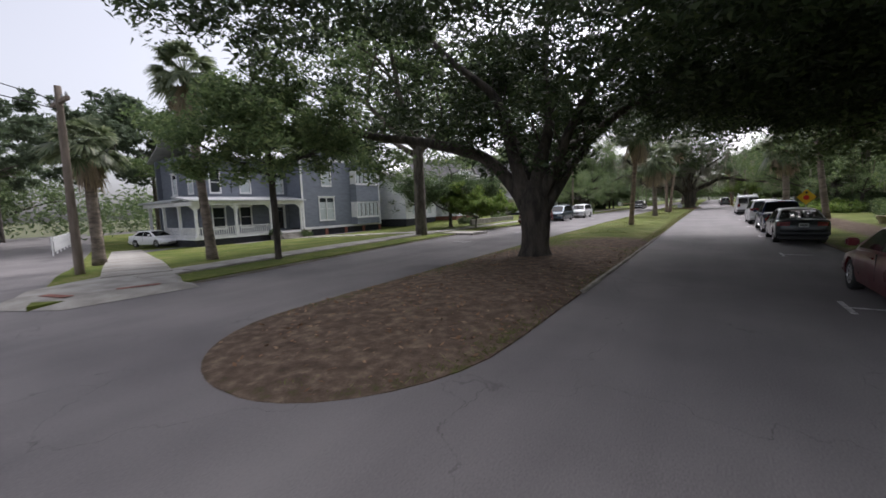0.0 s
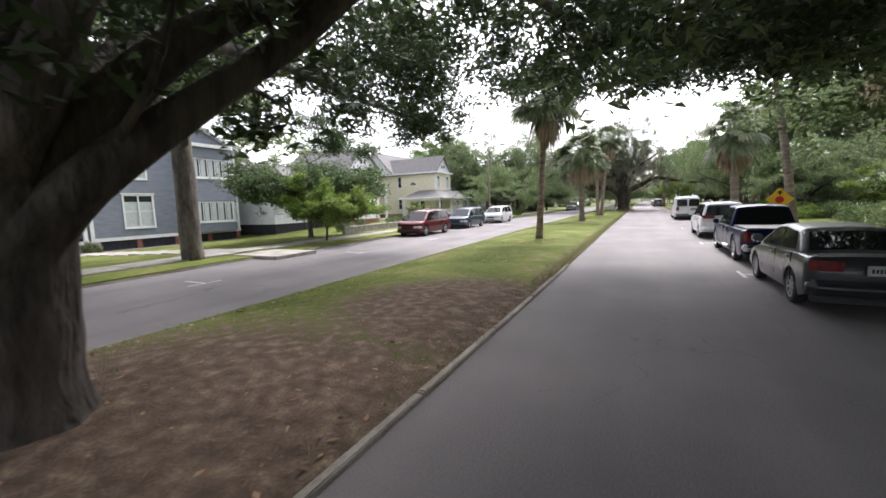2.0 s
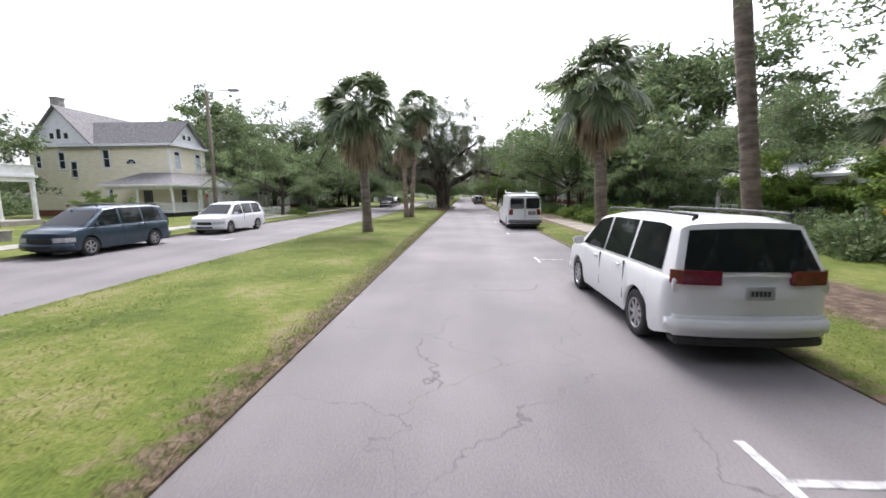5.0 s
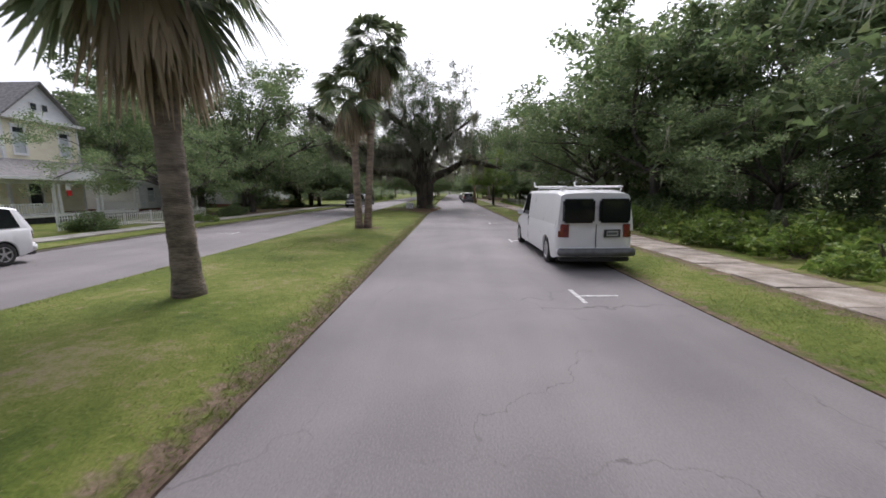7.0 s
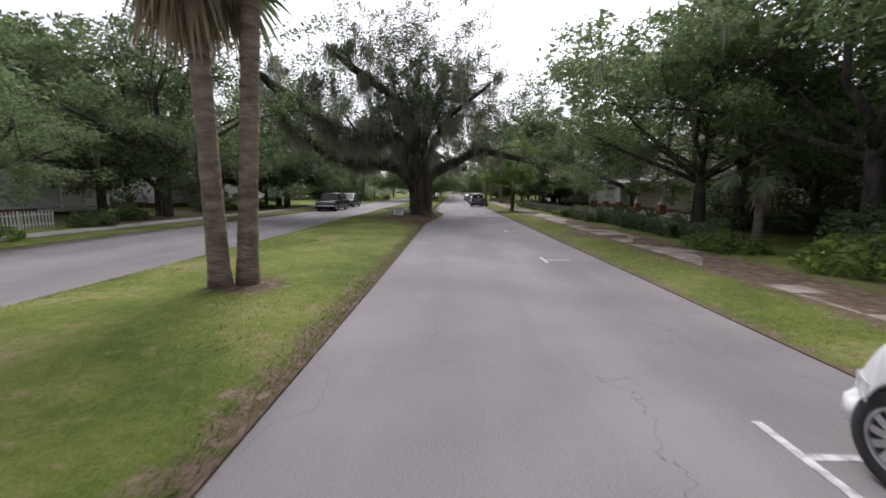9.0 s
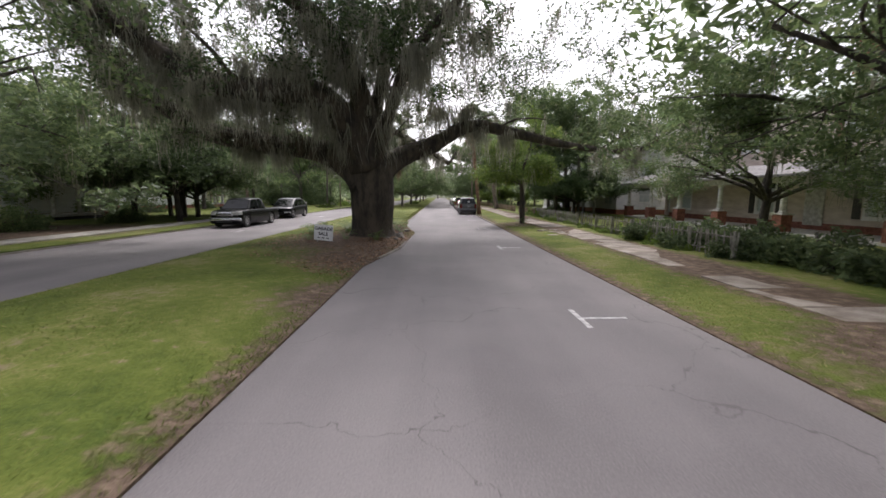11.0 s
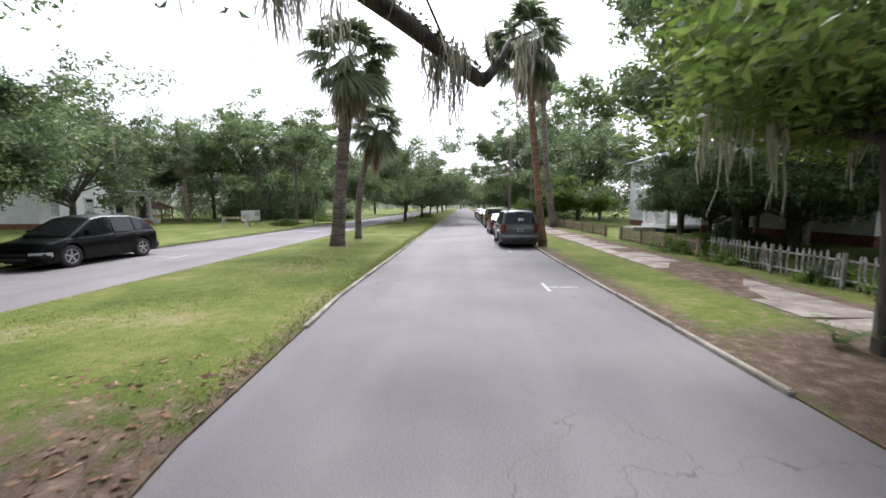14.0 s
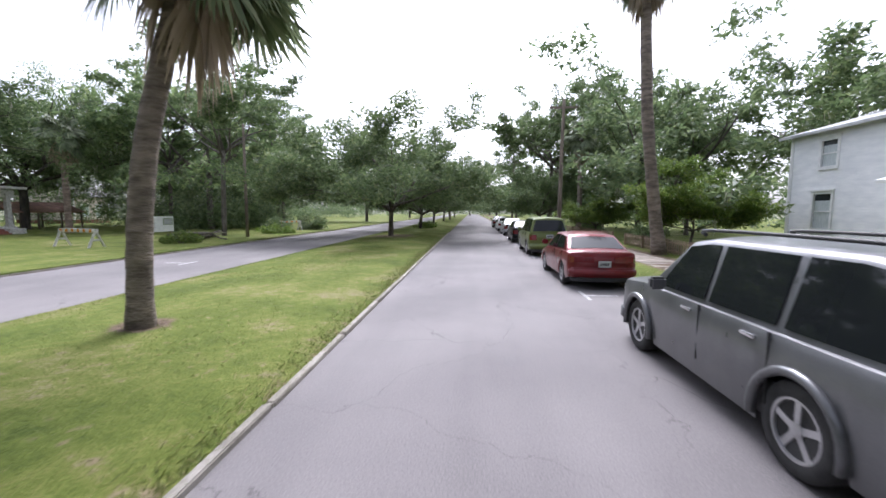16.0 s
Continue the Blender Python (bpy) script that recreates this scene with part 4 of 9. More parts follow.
        bm = bmesh.new()
        rows_ = []
        for k in range(9):
            f = k / 8 * 2 - 1
            crown_ = 0.022 * (1 - f * f)
            rows_.append([bm.verts.new(Vector((f * (side_x(z) - 0.09), y, z + crown_)) + nrm * 0.012) for y, z in ((ya, za), (yb, zz))])
        for p0, p1 in zip(rows_, rows_[1:]):
            bm.faces.new((p0[0], p1[0], p1[1], p0[1]))
        bmesh.ops.recalc_face_normals(bm, faces=list(bm.faces))
        bmesh.ops.solidify(bm, geom=list(bm.faces), thickness=0.006)
        part(nm, bm, M_CARGLASS, ob)
    # wheels
    tyre, rim = wheel_meshes(r, 0.22, spokes)
    for ya in axles:
        for sgn in (-1, 1):
            wm = Matrix.Translation((sgn * (half - 0.13), ya, r)) @ Matrix.Rotation(0 if sgn > 0 else math.pi, 4, "Z")
            hub = part("wheel", boxed(-0.06, 0.06, -0.05, 0.05, -0.05, 0.05, 0.01), M_PLASTIC, ob, m=wm)
            part("tyre", tyre, M_TYRE, hub)
            part("rim", rim, M_ALLOY, hub, "alloy rim")
    # lips round the wheel openings
    if clad is not None:
        for ya in axles:
            for sgn in (-1, 1):
                bm = bmesh.new()
                pts = [(sgn * (half + 0.008), ya + math.cos(t) * r * 1.2, r * 0.98 + math.sin(t) * r * 1.2) for t in np.linspace(-0.15, math.pi + 0.15, 15)]
                tube(bm, pts, [0.045] * 15, 6)
                part("wheel_arch_trim", bm, clad, ob, "", True)
    # bumpers, lamps, grille, plate, mirrors, handles
    zbt, zbn = low(0.02), low(L - 0.02)
    part("rear_bumper", beam(-half * 0.97, half * 0.97, -0.07, 0.3, 0.34, 0.6, 0.06), clad or paint_, ob, "", True)
    part("front_bumper", beam(-half * 0.97, half * 0.97, L - 0.3, L + 0.05, 0.28, 0.56, 0.06), clad or paint_, ob, "", True)
    part("rear_valance", beam(-half * 0.9, half * 0.9, -0.03, 0.2, 0.22, 0.338, 0.03), M_PLASTIC, ob)
    part("air_intake", beam(-half * 0.5, half * 0.5, L - 0.06, L + 0.058, 0.33, 0.46, 0.02), M_PLASTIC, ob)
    zt0, zt1 = lerp_line(belt, 0.06), lerp_line(belt, L - 0.06)
    tl = tail_lamp or (0.2, 0.24, zt0 - 0.3)
    for sgn in (-1, 1):
        xw, hh, z0 = tl
        bm = bmesh.new()
        prism(bm, [(sgn * x, y) for x, y in ((half * 0.85 - xw, -0.022), (half * 0.845, -0.022), (wid(0.05) * 0.99 + 0.012, 0.04), (wid(0.09) * 0.99 + 0.006, 0.085), (half * 0.85 - xw, 0.09))], z0, z0 + hh)
        bmesh.ops.recalc_face_normals(bm, faces=list(bm.faces))
        part("tail_lamp", bm, M_LAMPRED, ob, "red tail lamp")
        hl = head_lamp or (0.34, 0.15, zt1 - 0.22)
        bm = bmesh.new()
        prism(bm, [(sgn * x, y) for x, y in ((half * 0.85 - hl[0], L + 0.012), (half * 0.845, L + 0.01), *[(wid(y) * 0.992 + 0.01, y) for y in (L - 0.02, L - 0.08, L - 0.16, L - 0.26)], (half * 0.85, L - 0.27), (half * 0.85 - hl[0], L - 0.14))], hl[2], hl[2] + hl[1])
        bmesh.ops.recalc_face_normals(bm, faces=list(bm.faces))
        part("headlight", bm, M_LAMPCLEAR, ob, "clear headlight")
        mir = part("wing_mirror", boxed(sgn * (half + 0.1) - 0.1, sgn * (half + 0.1) + 0.1, roof[-1][0] - 0.62, roof[-1][0] - 0.5, zb + 0.0, zb + 0.16, 0.03), clad or paint_, ob)
        for lo_r, lo_f, hi_r, hi_f in panes[:2]:
            yh = lo_r + 0.12
            zh = lerp_line(belt, yh) - 0.13
            part("door_handle", boxed(sgn * (half * 0.99) - 0.025, sgn * (half * 0.99) + 0.025, yh, yh + 0.2, zh, zh + 0.035, 0.01), M_CHROME if clad else paint_, ob)
        for lo_r, lo_f, hi_r, hi_f in panes[:2]:
            zz = lerp_line(belt, lo_r)
            part("door_seam", boxed(sgn * half * 0.985 - 0.012, sgn * half * 0.985 + 0.012, lo_r - 0.035, lo_r - 0.022, sill + 0.2, zz - 0.02), M_PLASTIC, ob)
    part("grille", beam(-half * 0.42, half * 0.42, L - 0.05, L + 0.03, zt1 - 0.26, zt1 - 0.1, 0.02), M_PLASTIC, ob)
    if plate:
        pl = part("number_plate", boxed(-0.16, 0.16, -0.075, -0.04, plate_z, plate_z + 0.16, 0.006), M_PLATE, ob)
        for k in range(5):
            part("plate_mark", boxed(-0.115 + k * 0.047, -0.085 + k * 0.047, -0.08, -0.07, plate_z + 0.045, plate_z + 0.11), M_INK, pl)
    if rack:
        for sgn in (-1, 1):
            bm = bmesh.new()
            y0, y1 = roof[1][0] + 0.2, roof[-2][0] - 0.1
            z = zr + 0.06
            tube(bm, smooth_line([(sgn * (side_x(zr) - 0.14), y0 - 0.12, zr - 0.01), (sgn * (side_x(zr) - 0.14), y0, z), (sgn * (side_x(zr) - 0.14), y1, z), (sgn * (side_x(zr) - 0.14), y1 + 0.12, zr - 0.01)], 4), [0.022] * 13, 6)
            part("roof_rail", bm, M_PLASTIC if not rack_white else M_WHITE, ob, "", True)
    if steps:
        for sgn in (-1, 1):
            bm = bmesh.new()
            tube(bm, [(sgn * half * 1.0, axles[0] + r * 1.5, 0.34), (sgn * half * 1.0, axles[1] - r * 1.5, 0.34)], [0.05, 0.05], 10)
            part("side_step", bm, M_CHROME, ob, "chrome side step", True)
    rounded_ends(ob, L, half, *bow)
    return ob


# ---------------------------------------------------------------- houses
def wall_part(parent, x0, x1, z0, z1, openings, material, m, thick=0.18, name="wall"):
    """A wall standing in the plane y = 0 of m (outside is -y), with openings (x0, x1, z0, z1) that go through it."""
    xs = sorted({x0, x1, *[v for o in openings for v in o[:2]]})
    zs = sorted({z0, z1, *[v for o in openings for v in o[2:4]]})
    bm = bmesh.new()
    for a, b in zip(xs, xs[1:]):
        for c, d in zip(zs, zs[1:]):
            xm, zm = (a + b) / 2, (c + d) / 2
            if any(o[0] < xm < o[1] and o[2] < zm < o[3] for o in openings):
                continue
            box(bm, a, b, 0, thick, c, d, m)
    bmesh.ops.remove_doubles(bm, verts=list(bm.verts), dist=1e-4)
    bmesh.ops.recalc_face_normals(bm, faces=list(bm.faces))
    return part(name, bm, material, parent)


def window_part(parent, x0, x1, z0, z1, m, trim=None, cap=True, curtain=True, sashes=1, muntins=0):
    """Casing, sashes, panes, sill and a hood board in an opening of a wall in m."""
    trim = trim or M_WHITE
    t = 0.1
    bm = bmesh.new()
    for a, b, c, d in ((x0 - t, x0 + 0.03, z0 - t, z1 + t), (x1 - 0.03, x1 + t, z0 - t, z1 + t), (x0 + 0.03, x1 - 0.03, z1 - 0.03, z1 + t), (x0 + 0.03, x1 - 0.03, z0 - t, z0 + 0.03)):
        box(bm, a, b, -0.035, 0.06, c, d, m)
    w = part("window", bm, trim, parent)
    n = max(sashes, 1)
    for k in range(n):
        a, b = x0 + (x1 - x0) * k / n, x0 + (x1 - x0) * (k + 1) / n
        bm = bmesh.new()
        zm = (z0 + z1) / 2
        box(bm, a, b, 0.03, 0.07, zm - 0.03, zm + 0.03, m)
        if k:
            box(bm, a - 0.05, a + 0.05, -0.02, 0.07, z0, z1, m)
        for q in range(muntins):
            xx = a + (b - a) * (q + 1) / (muntins + 1)
            box(bm, xx - 0.012, xx + 0.012, 0.04, 0.07, z0, z1, m)
        part("sash_bar", bm, trim, w)
        part("pane", boxed(a + 0.02, b - 0.02, 0.075, 0.09, z0, z1, 0, m), M_PANE, w)
        if curtain:
            part("curtain", boxed(a + 0.03, b - 0.03, 0.0725, 0.0745, z0 + 0.02, z0 + (z1 - z0) * 0.8, 0, m), M_CURTAIN, w, "pale curtain behind the glass")
    if cap:
        part("window_hood", boxed(x0 - t - 0.06, x1 + t + 0.06, -0.1, 0.05, z1 + t, z1 + t + 0.09, 0, m), trim, w)
    part("window_sill", boxed(x0 - t, x1 + t, -0.08, 0.05, z0 - t - 0.05, z0 - t + 0.002, 0, m), trim, w)
    return w


def gable_roof(parent, x0, x1, y0, y1, ze, zr, axis, over=0.4, thick=0.12, material=None, name="roof"):
    """Two slopes with the ridge along axis."""
    bm = bmesh.new()
    if axis == "x":
        c, h = (y0 + y1) / 2, (y1 - y0) / 2
        k = (zr - ze) / h
        lo = ze - over * k
        poly = [(y0 - over, lo), (c, zr), (y1 + over, lo), (y1 + over, lo + thick), (c, zr + thick * 1.2), (y0 - over, lo + thick)]
        prism(bm, poly, x0 - over, x1 + over, "x")
    else:
        c, h = (x0 + x1) / 2, (x1 - x0) / 2
        k = (zr - ze) / h
        lo = ze - over * k
        poly = [(x0 - over, lo), (c, zr), (x1 + over, lo), (x1 + over, lo + thick), (c, zr + thick * 1.2), (x0 - over, lo + thick)]
        prism(bm, poly, y0 - over, y1 + over, "y")
    return part(name, bm, material, parent)


def hip_roof(parent, x0, x1, y0, y1, ze, zr, over=0.4, material=None, name="roof", inset=None):
    bm = bmesh.new()
    x0, x1, y0, y1 = x0 - over, x1 + over, y0 - over, y1 + over
    k = inset if inset is not None else min(x1 - x0, y1 - y0) / 2 - 0.01
    a, b, c, d = x0 + k, x1 - k, y0 + min(k, (y1 - y0) / 2 - 0.01), y1 - min(k, (y1 - y0) / 2 - 0.01)
    lo = [bm.verts.new(p) for p in ((x0, y0, ze), (x1, y0, ze), (x1, y1, ze), (x0, y1, ze))]
    lo2 = [bm.verts.new(p) for p in ((x0, y0, ze + 0.12), (x1, y0, ze + 0.12), (x1, y1, ze + 0.12), (x0, y1, ze + 0.12))]
    hi = [bm.verts.new(p) for p in ((a, c, zr), (b, c, zr), (b, d, zr), (a, d, zr))]
    bm.faces.new(lo[::-1])
    bm.faces.new(hi)
    for u, v in ((lo, lo2), (lo2, hi)):
        for i in range(4):
            bm.faces.new((u[i], u[(i + 1) % 4], v[(i + 1) % 4], v[i]))
    bmesh.ops.recalc_face_normals(bm, faces=list(bm.faces))
    return part(name, bm, material, parent)


def column(parent, x, y, z0, z1, r, material, brick=0.0, square=False):
    if brick:
        part("pier", boxed(x - 0.3, x + 0.3, y - 0.3, y + 0.3, z0, z0 + brick, 0.02), M_BRICK, parent, "red brick pier")
        part("pier_cap", boxed(x - 0.35, x + 0.35, y - 0.35, y + 0.35, z0 + brick, z0 + brick + 0.07, 0.01), M_OLDWHITE, parent)
        z0 += brick + 0.07
    bm = bmesh.new()
    if square:
        box(bm, x - r, x + r, y - r, y + r, z0, z1)
        box(bm, x - r * 1.35, x + r * 1.35, y - r * 1.35, y + r * 1.35, z1 - 0.12, z1 - 0.002)
        box(bm, x - r * 1.35, x + r * 1.35, y - r * 1.35, y + r * 1.35, z0 + 0.002, z0 + 0.15)
    else:
        mm = Matrix.Translation((x, y, 0))
        lathe(bm, [(r * 1.3, z0), (r * 1.3, z0 + 0.1), (r * 1.02, z0 + 0.14), (r, z0 + 0.5), (r * 0.82, z1 - 0.18), (r * 1.2, z1 - 0.1), (r * 1.25, z1)], 14, "z", mm)
    return part("column", bm, material, parent)


def railing(parent, p0, p1, z0, z1, material, gap=0.16, name="railing"):
    """Rails and balusters between two places."""
    p0, p1 = Vector((*p0, 0)), Vector((*p1, 0))
    d = p1 - p0
    n = max(2, int(d.length / gap))
    a = math.atan2(d.y, d.x)
    mm = Matrix.Translation(p0) @ Matrix.Rotation(a, 4, "Z")
    bm = bmesh.new()
    box(bm, 0, d.length, -0.04, 0.04, z1 - 0.07, z1, mm)
    box(bm, 0, d.length, -0.035, 0.035, z0 + 0.06, z0 + 0.12, mm)
    rail = part(name, bm, material, parent)
    bb = mesh_of("baluster", boxed(-0.03, 0.03, -0.025, 0.025, z0 + 0.12, z1 - 0.07), material)
    for k in range(n):
        part("baluster", bb, material, rail, m=mm @ Matrix.Translation(((k + 0.5) * d.length / n, 0, 0)))
    return rail


# ---------------------------------------------------------------- ground, road, median, lawns
def interp(line, y):
    return float(np.interp(y, [p[0] for p in line], [p[1] for p in line]))


TIP = [2.0, 2.04, 2.15, 2.32, 2.56, 2.85, 3.2, 3.6, 4.1]
MED_R = [(y, -3.75 + 1.9 * math.sqrt(1 - ((4.6 - y) / 2.61) ** 2)) for y in TIP] + [(4.6, -1.85), (20, -1.82), (36, -1.9), (60, -1.9), (74, -1.95), (77.5, -1.35), (83, -1.2), (87, -1.9), (92, -2.22), (160, -2.25), (320, -2.2)]
MED_L = [(y, -3.85 - 2.35 * math.sqrt(1 - ((4.6 - y) / 2.61) ** 2)) for y in TIP] + [(4.6, -6.2), (12, -6.5), (24, -6.8), (36, -7.1), (60, -7.2), (90, -7.6), (110, -7.8), (320, -7.8)]
KERB_L = [(0, -11.2), (6, -11.3), (10, -11.9), (16, -12.7), (22, -13.2), (60, -13.3), (90, -12.9), (320, -12.8)]
KERB_R = [(-30, 3.6), (60, 3.62), (75, 3.45), (95, 3.25), (320, 3.2)]


def strip(edge0, edge1, y0, y1, dy, across, height, wall=0.3, tip=()):
    """A raised strip of ground between two edge lines, with its sides let down into the road."""
    bm = bmesh.new()
    rows_ = []
    for y in sorted(set(np.arange(y0, y1 + dy * 0.5, dy)) | set(tip)):
        a, b = edge0(y), edge1(y)
        row = [bm.verts.new((a * S, y * S, -wall))]
        for k in range(across + 1):
            f = k / across
            x = a + (b - a) * f
            row.append(bm.verts.new((x * S, y * S, height(x, y, f))))
        row.append(bm.verts.new((b * S, y * S, -wall)))
        rows_.append(row)
    for r0, r1 in zip(rows_, rows_[1:]):
        for a, b, c, d in zip(r0, r0[1:], r1[1:], r1):
            bm.faces.new((a, b, c, d))
    bm.faces.new(rows_[0])
    bm.faces.new(rows_[-1][::-1])
    bmesh.ops.recalc_face_normals(bm, faces=list(bm.faces))
    return bm


def lumps(x, y, k=0.05, f=0.35):
    return k * noise.noise(Vector((x * f, y * f, 3.1))) + k * 0.4 * noise.noise(Vector((x * 1.7, y * 1.7, 7.7)))


def left_height(x, y, f):
    fall = min(max((-16.5 - x) / 15.0, 0), 1) * min(max((44 - y) / 10, 0), 1)
    return 0.11 - 0.62 * fall * S + lumps(x, y) * min(1, f * 30)


def side_line(x):
    return 1.9 + max(0.0, -11.7 - x) * 0.31


def build_ground():
    bm = bmesh.new()
    bmesh.ops.create_circle(bm, cap_ends=True, radius=1500, segments=64)
    for v in bm.verts:
        v.co.z = -0.9
    structure("ground", bm, M_GROUND, "rough green ground reaching to the horizon", "ground")
    bm = bmesh.new()
    xs = [-90, -60, -40, -25, -13, -9, -7, -4, -2, 0, 2, 3.9]
    ys = list(np.arange(-40, 330, 10.0))
    grid = [[bm.verts.new((x * S, y * S, -0.03 * (x < -13) - 0.62 * S * min(max((-16.5 - x) / 15.0, 0), 1))) for x in xs] for y in ys]
    for r0, r1 in zip(grid, grid[1:]):
        for a, b, c, d in zip(r0, r0[1:], r1[1:], r1):
            bm.faces.new((a, b, c, d))
    structure("road", bm, M_ASPHALT, "worn grey asphalt boulevard with fine cracks", "road", True)

    bm = strip(lambda y: interp(MED_L, y), lambda y: interp(MED_R, y), 2.0, 320, 1.0, 10, lambda x, y, f: (0.03 + 0.135 * max(0.0, math.sin(math.pi * f)) ** 0.6 + lumps(x, y, 0.04) * math.sin(math.pi * f)) * min(1.0, 0.12 + max(0.0, y - 2.0) / 5), tip=TIP)
    structure("median_ground", bm, M_MEDIAN, "grass median with bare leaf-strewn earth under the oaks", "median", False)

    # left lawns, cut back along the side street
    bm = bmesh.new()
    cols = [0, 0.5, 1.2, 2.2, 3.4, 5, 7, 9, 12, 15, 18, 21, 25, 30, 40, 60]
    tt = [0, 0.01, 0.03] + list(np.linspace(0.05, 1, 110) ** 1.25)
    grid = []
    for c in cols:
        col = []
        for t in tt:
            y1 = side_line(-11.7 - c)
            y = y1 + (320 - y1) * t
            x = interp(KERB_L, y) - c
            y = max(y, side_line(x))
            col.append(bm.verts.new((x * S, y * S, left_height(x, y, c / 60))))
        grid.append(col)
    for r0, r1 in zip(grid, grid[1:]):
        for a, b, c, d in zip(r0, r0[1:], r1[1:], r1):
            bm.faces.new((a, b, c, d))
    rim = [g[0] for g in grid[::-1]] + grid[0][1:]
    down = [bm.verts.new((v.co.x, v.co.y, v.co.z - 0.4)) for v in rim]
    for i in range(len(rim) - 1):
        bm.faces.new((rim[i], rim[i + 1], down[i + 1], down[i]))
    bmesh.ops.recalc_face_normals(bm, faces=list(bm.faces))
    structure("lawn_west", bm, M_LAWN, "mown front lawns and grass verge beside the road", "lawn", False)
    bm = strip(lambda y: interp(KERB_R, y), lambda y: 75.0, -30, 320, 2.5, 40, lambda x, y, f: 0.09 - 0.07 * (f == 0) + lumps(x, y, 0.06) * min(1, f * 40))
    structure("lawn_east", bm, M_LAWN, "rough grass verge and gardens beside the road", "lawn", False)


build_ground()


def kerb_run(name, line, y0, y1, label, step=2.1, w=0.1, h=0.068, skip=()):
    """Kerb stones laid end to end along a line, each a little off."""
    rng = random.Random(len(name) * 7)
    base = thing(name, label, "kerb", kind="structure")
    me = mesh_of("kerb_stone", boxed(-w / 2, w / 2, 0, 1, -0.25, 0, 0.012), M_KERB)
    y = y0
    while y < y1:
        if not any(a < y < b for a, b in skip):
            x0, x1 = interp(line, y), interp(line, y + step)
            d = Vector(((x1 - x0) * S, step * S, 0))
            mm = Matrix.Translation((x0 * S, y * S, h + rng.uniform(-0.012, 0.006))) @ Matrix.Rotation(math.atan2(-d.x, d.y) + rng.uniform(-0.004, 0.004), 4, "Z") @ Matrix.Diagonal((1, d.length - 0.02, 1, 1))
            part("kerb_stone", me, M_KERB, base, m=mm)
        y += step


def slab_run(name, centre, y0, y1, width, step, label, material, h, rng_seed, tilt=0.006, cuts=0.0):
    """A path of cast slabs; some sunk or broken away."""
    rng = random.Random(rng_seed)
    base = thing(name, label, "pavement", kind="structure")
    me = mesh_of("paving_slab", boxed(-0.5, 0.5, 0.012, 0.988, -0.12, 0, 0.008), material)
    y = y0
    while y < y1:
        if rng.random() >= cuts:
            x, x2 = centre(y), centre(y + step)
            mm = Matrix.Translation((x * S, y * S, h(x, y) + rng.uniform(-0.008, 0.008))) @ Matrix.Rotation(math.atan2(-(x2 - x), step), 4, "Z") @ Matrix.Rotation(rng.uniform(-tilt, tilt), 4, "Y") @ Matrix.Diagonal((width * S, math.hypot(step, x2 - x) * S, 1, 1))
            part("paving_slab", me, material, base, m=mm)
        y += step


# ---------------------------------------------------------------- trees and palms
def far_copies(master, spots, seed):
    rng = random.Random(seed)
    for x, y, k in spots:
        copy_thing(master, place(x, y, 0.0, rng.uniform(0, 360), k * rng.uniform(0.92, 1.08)))


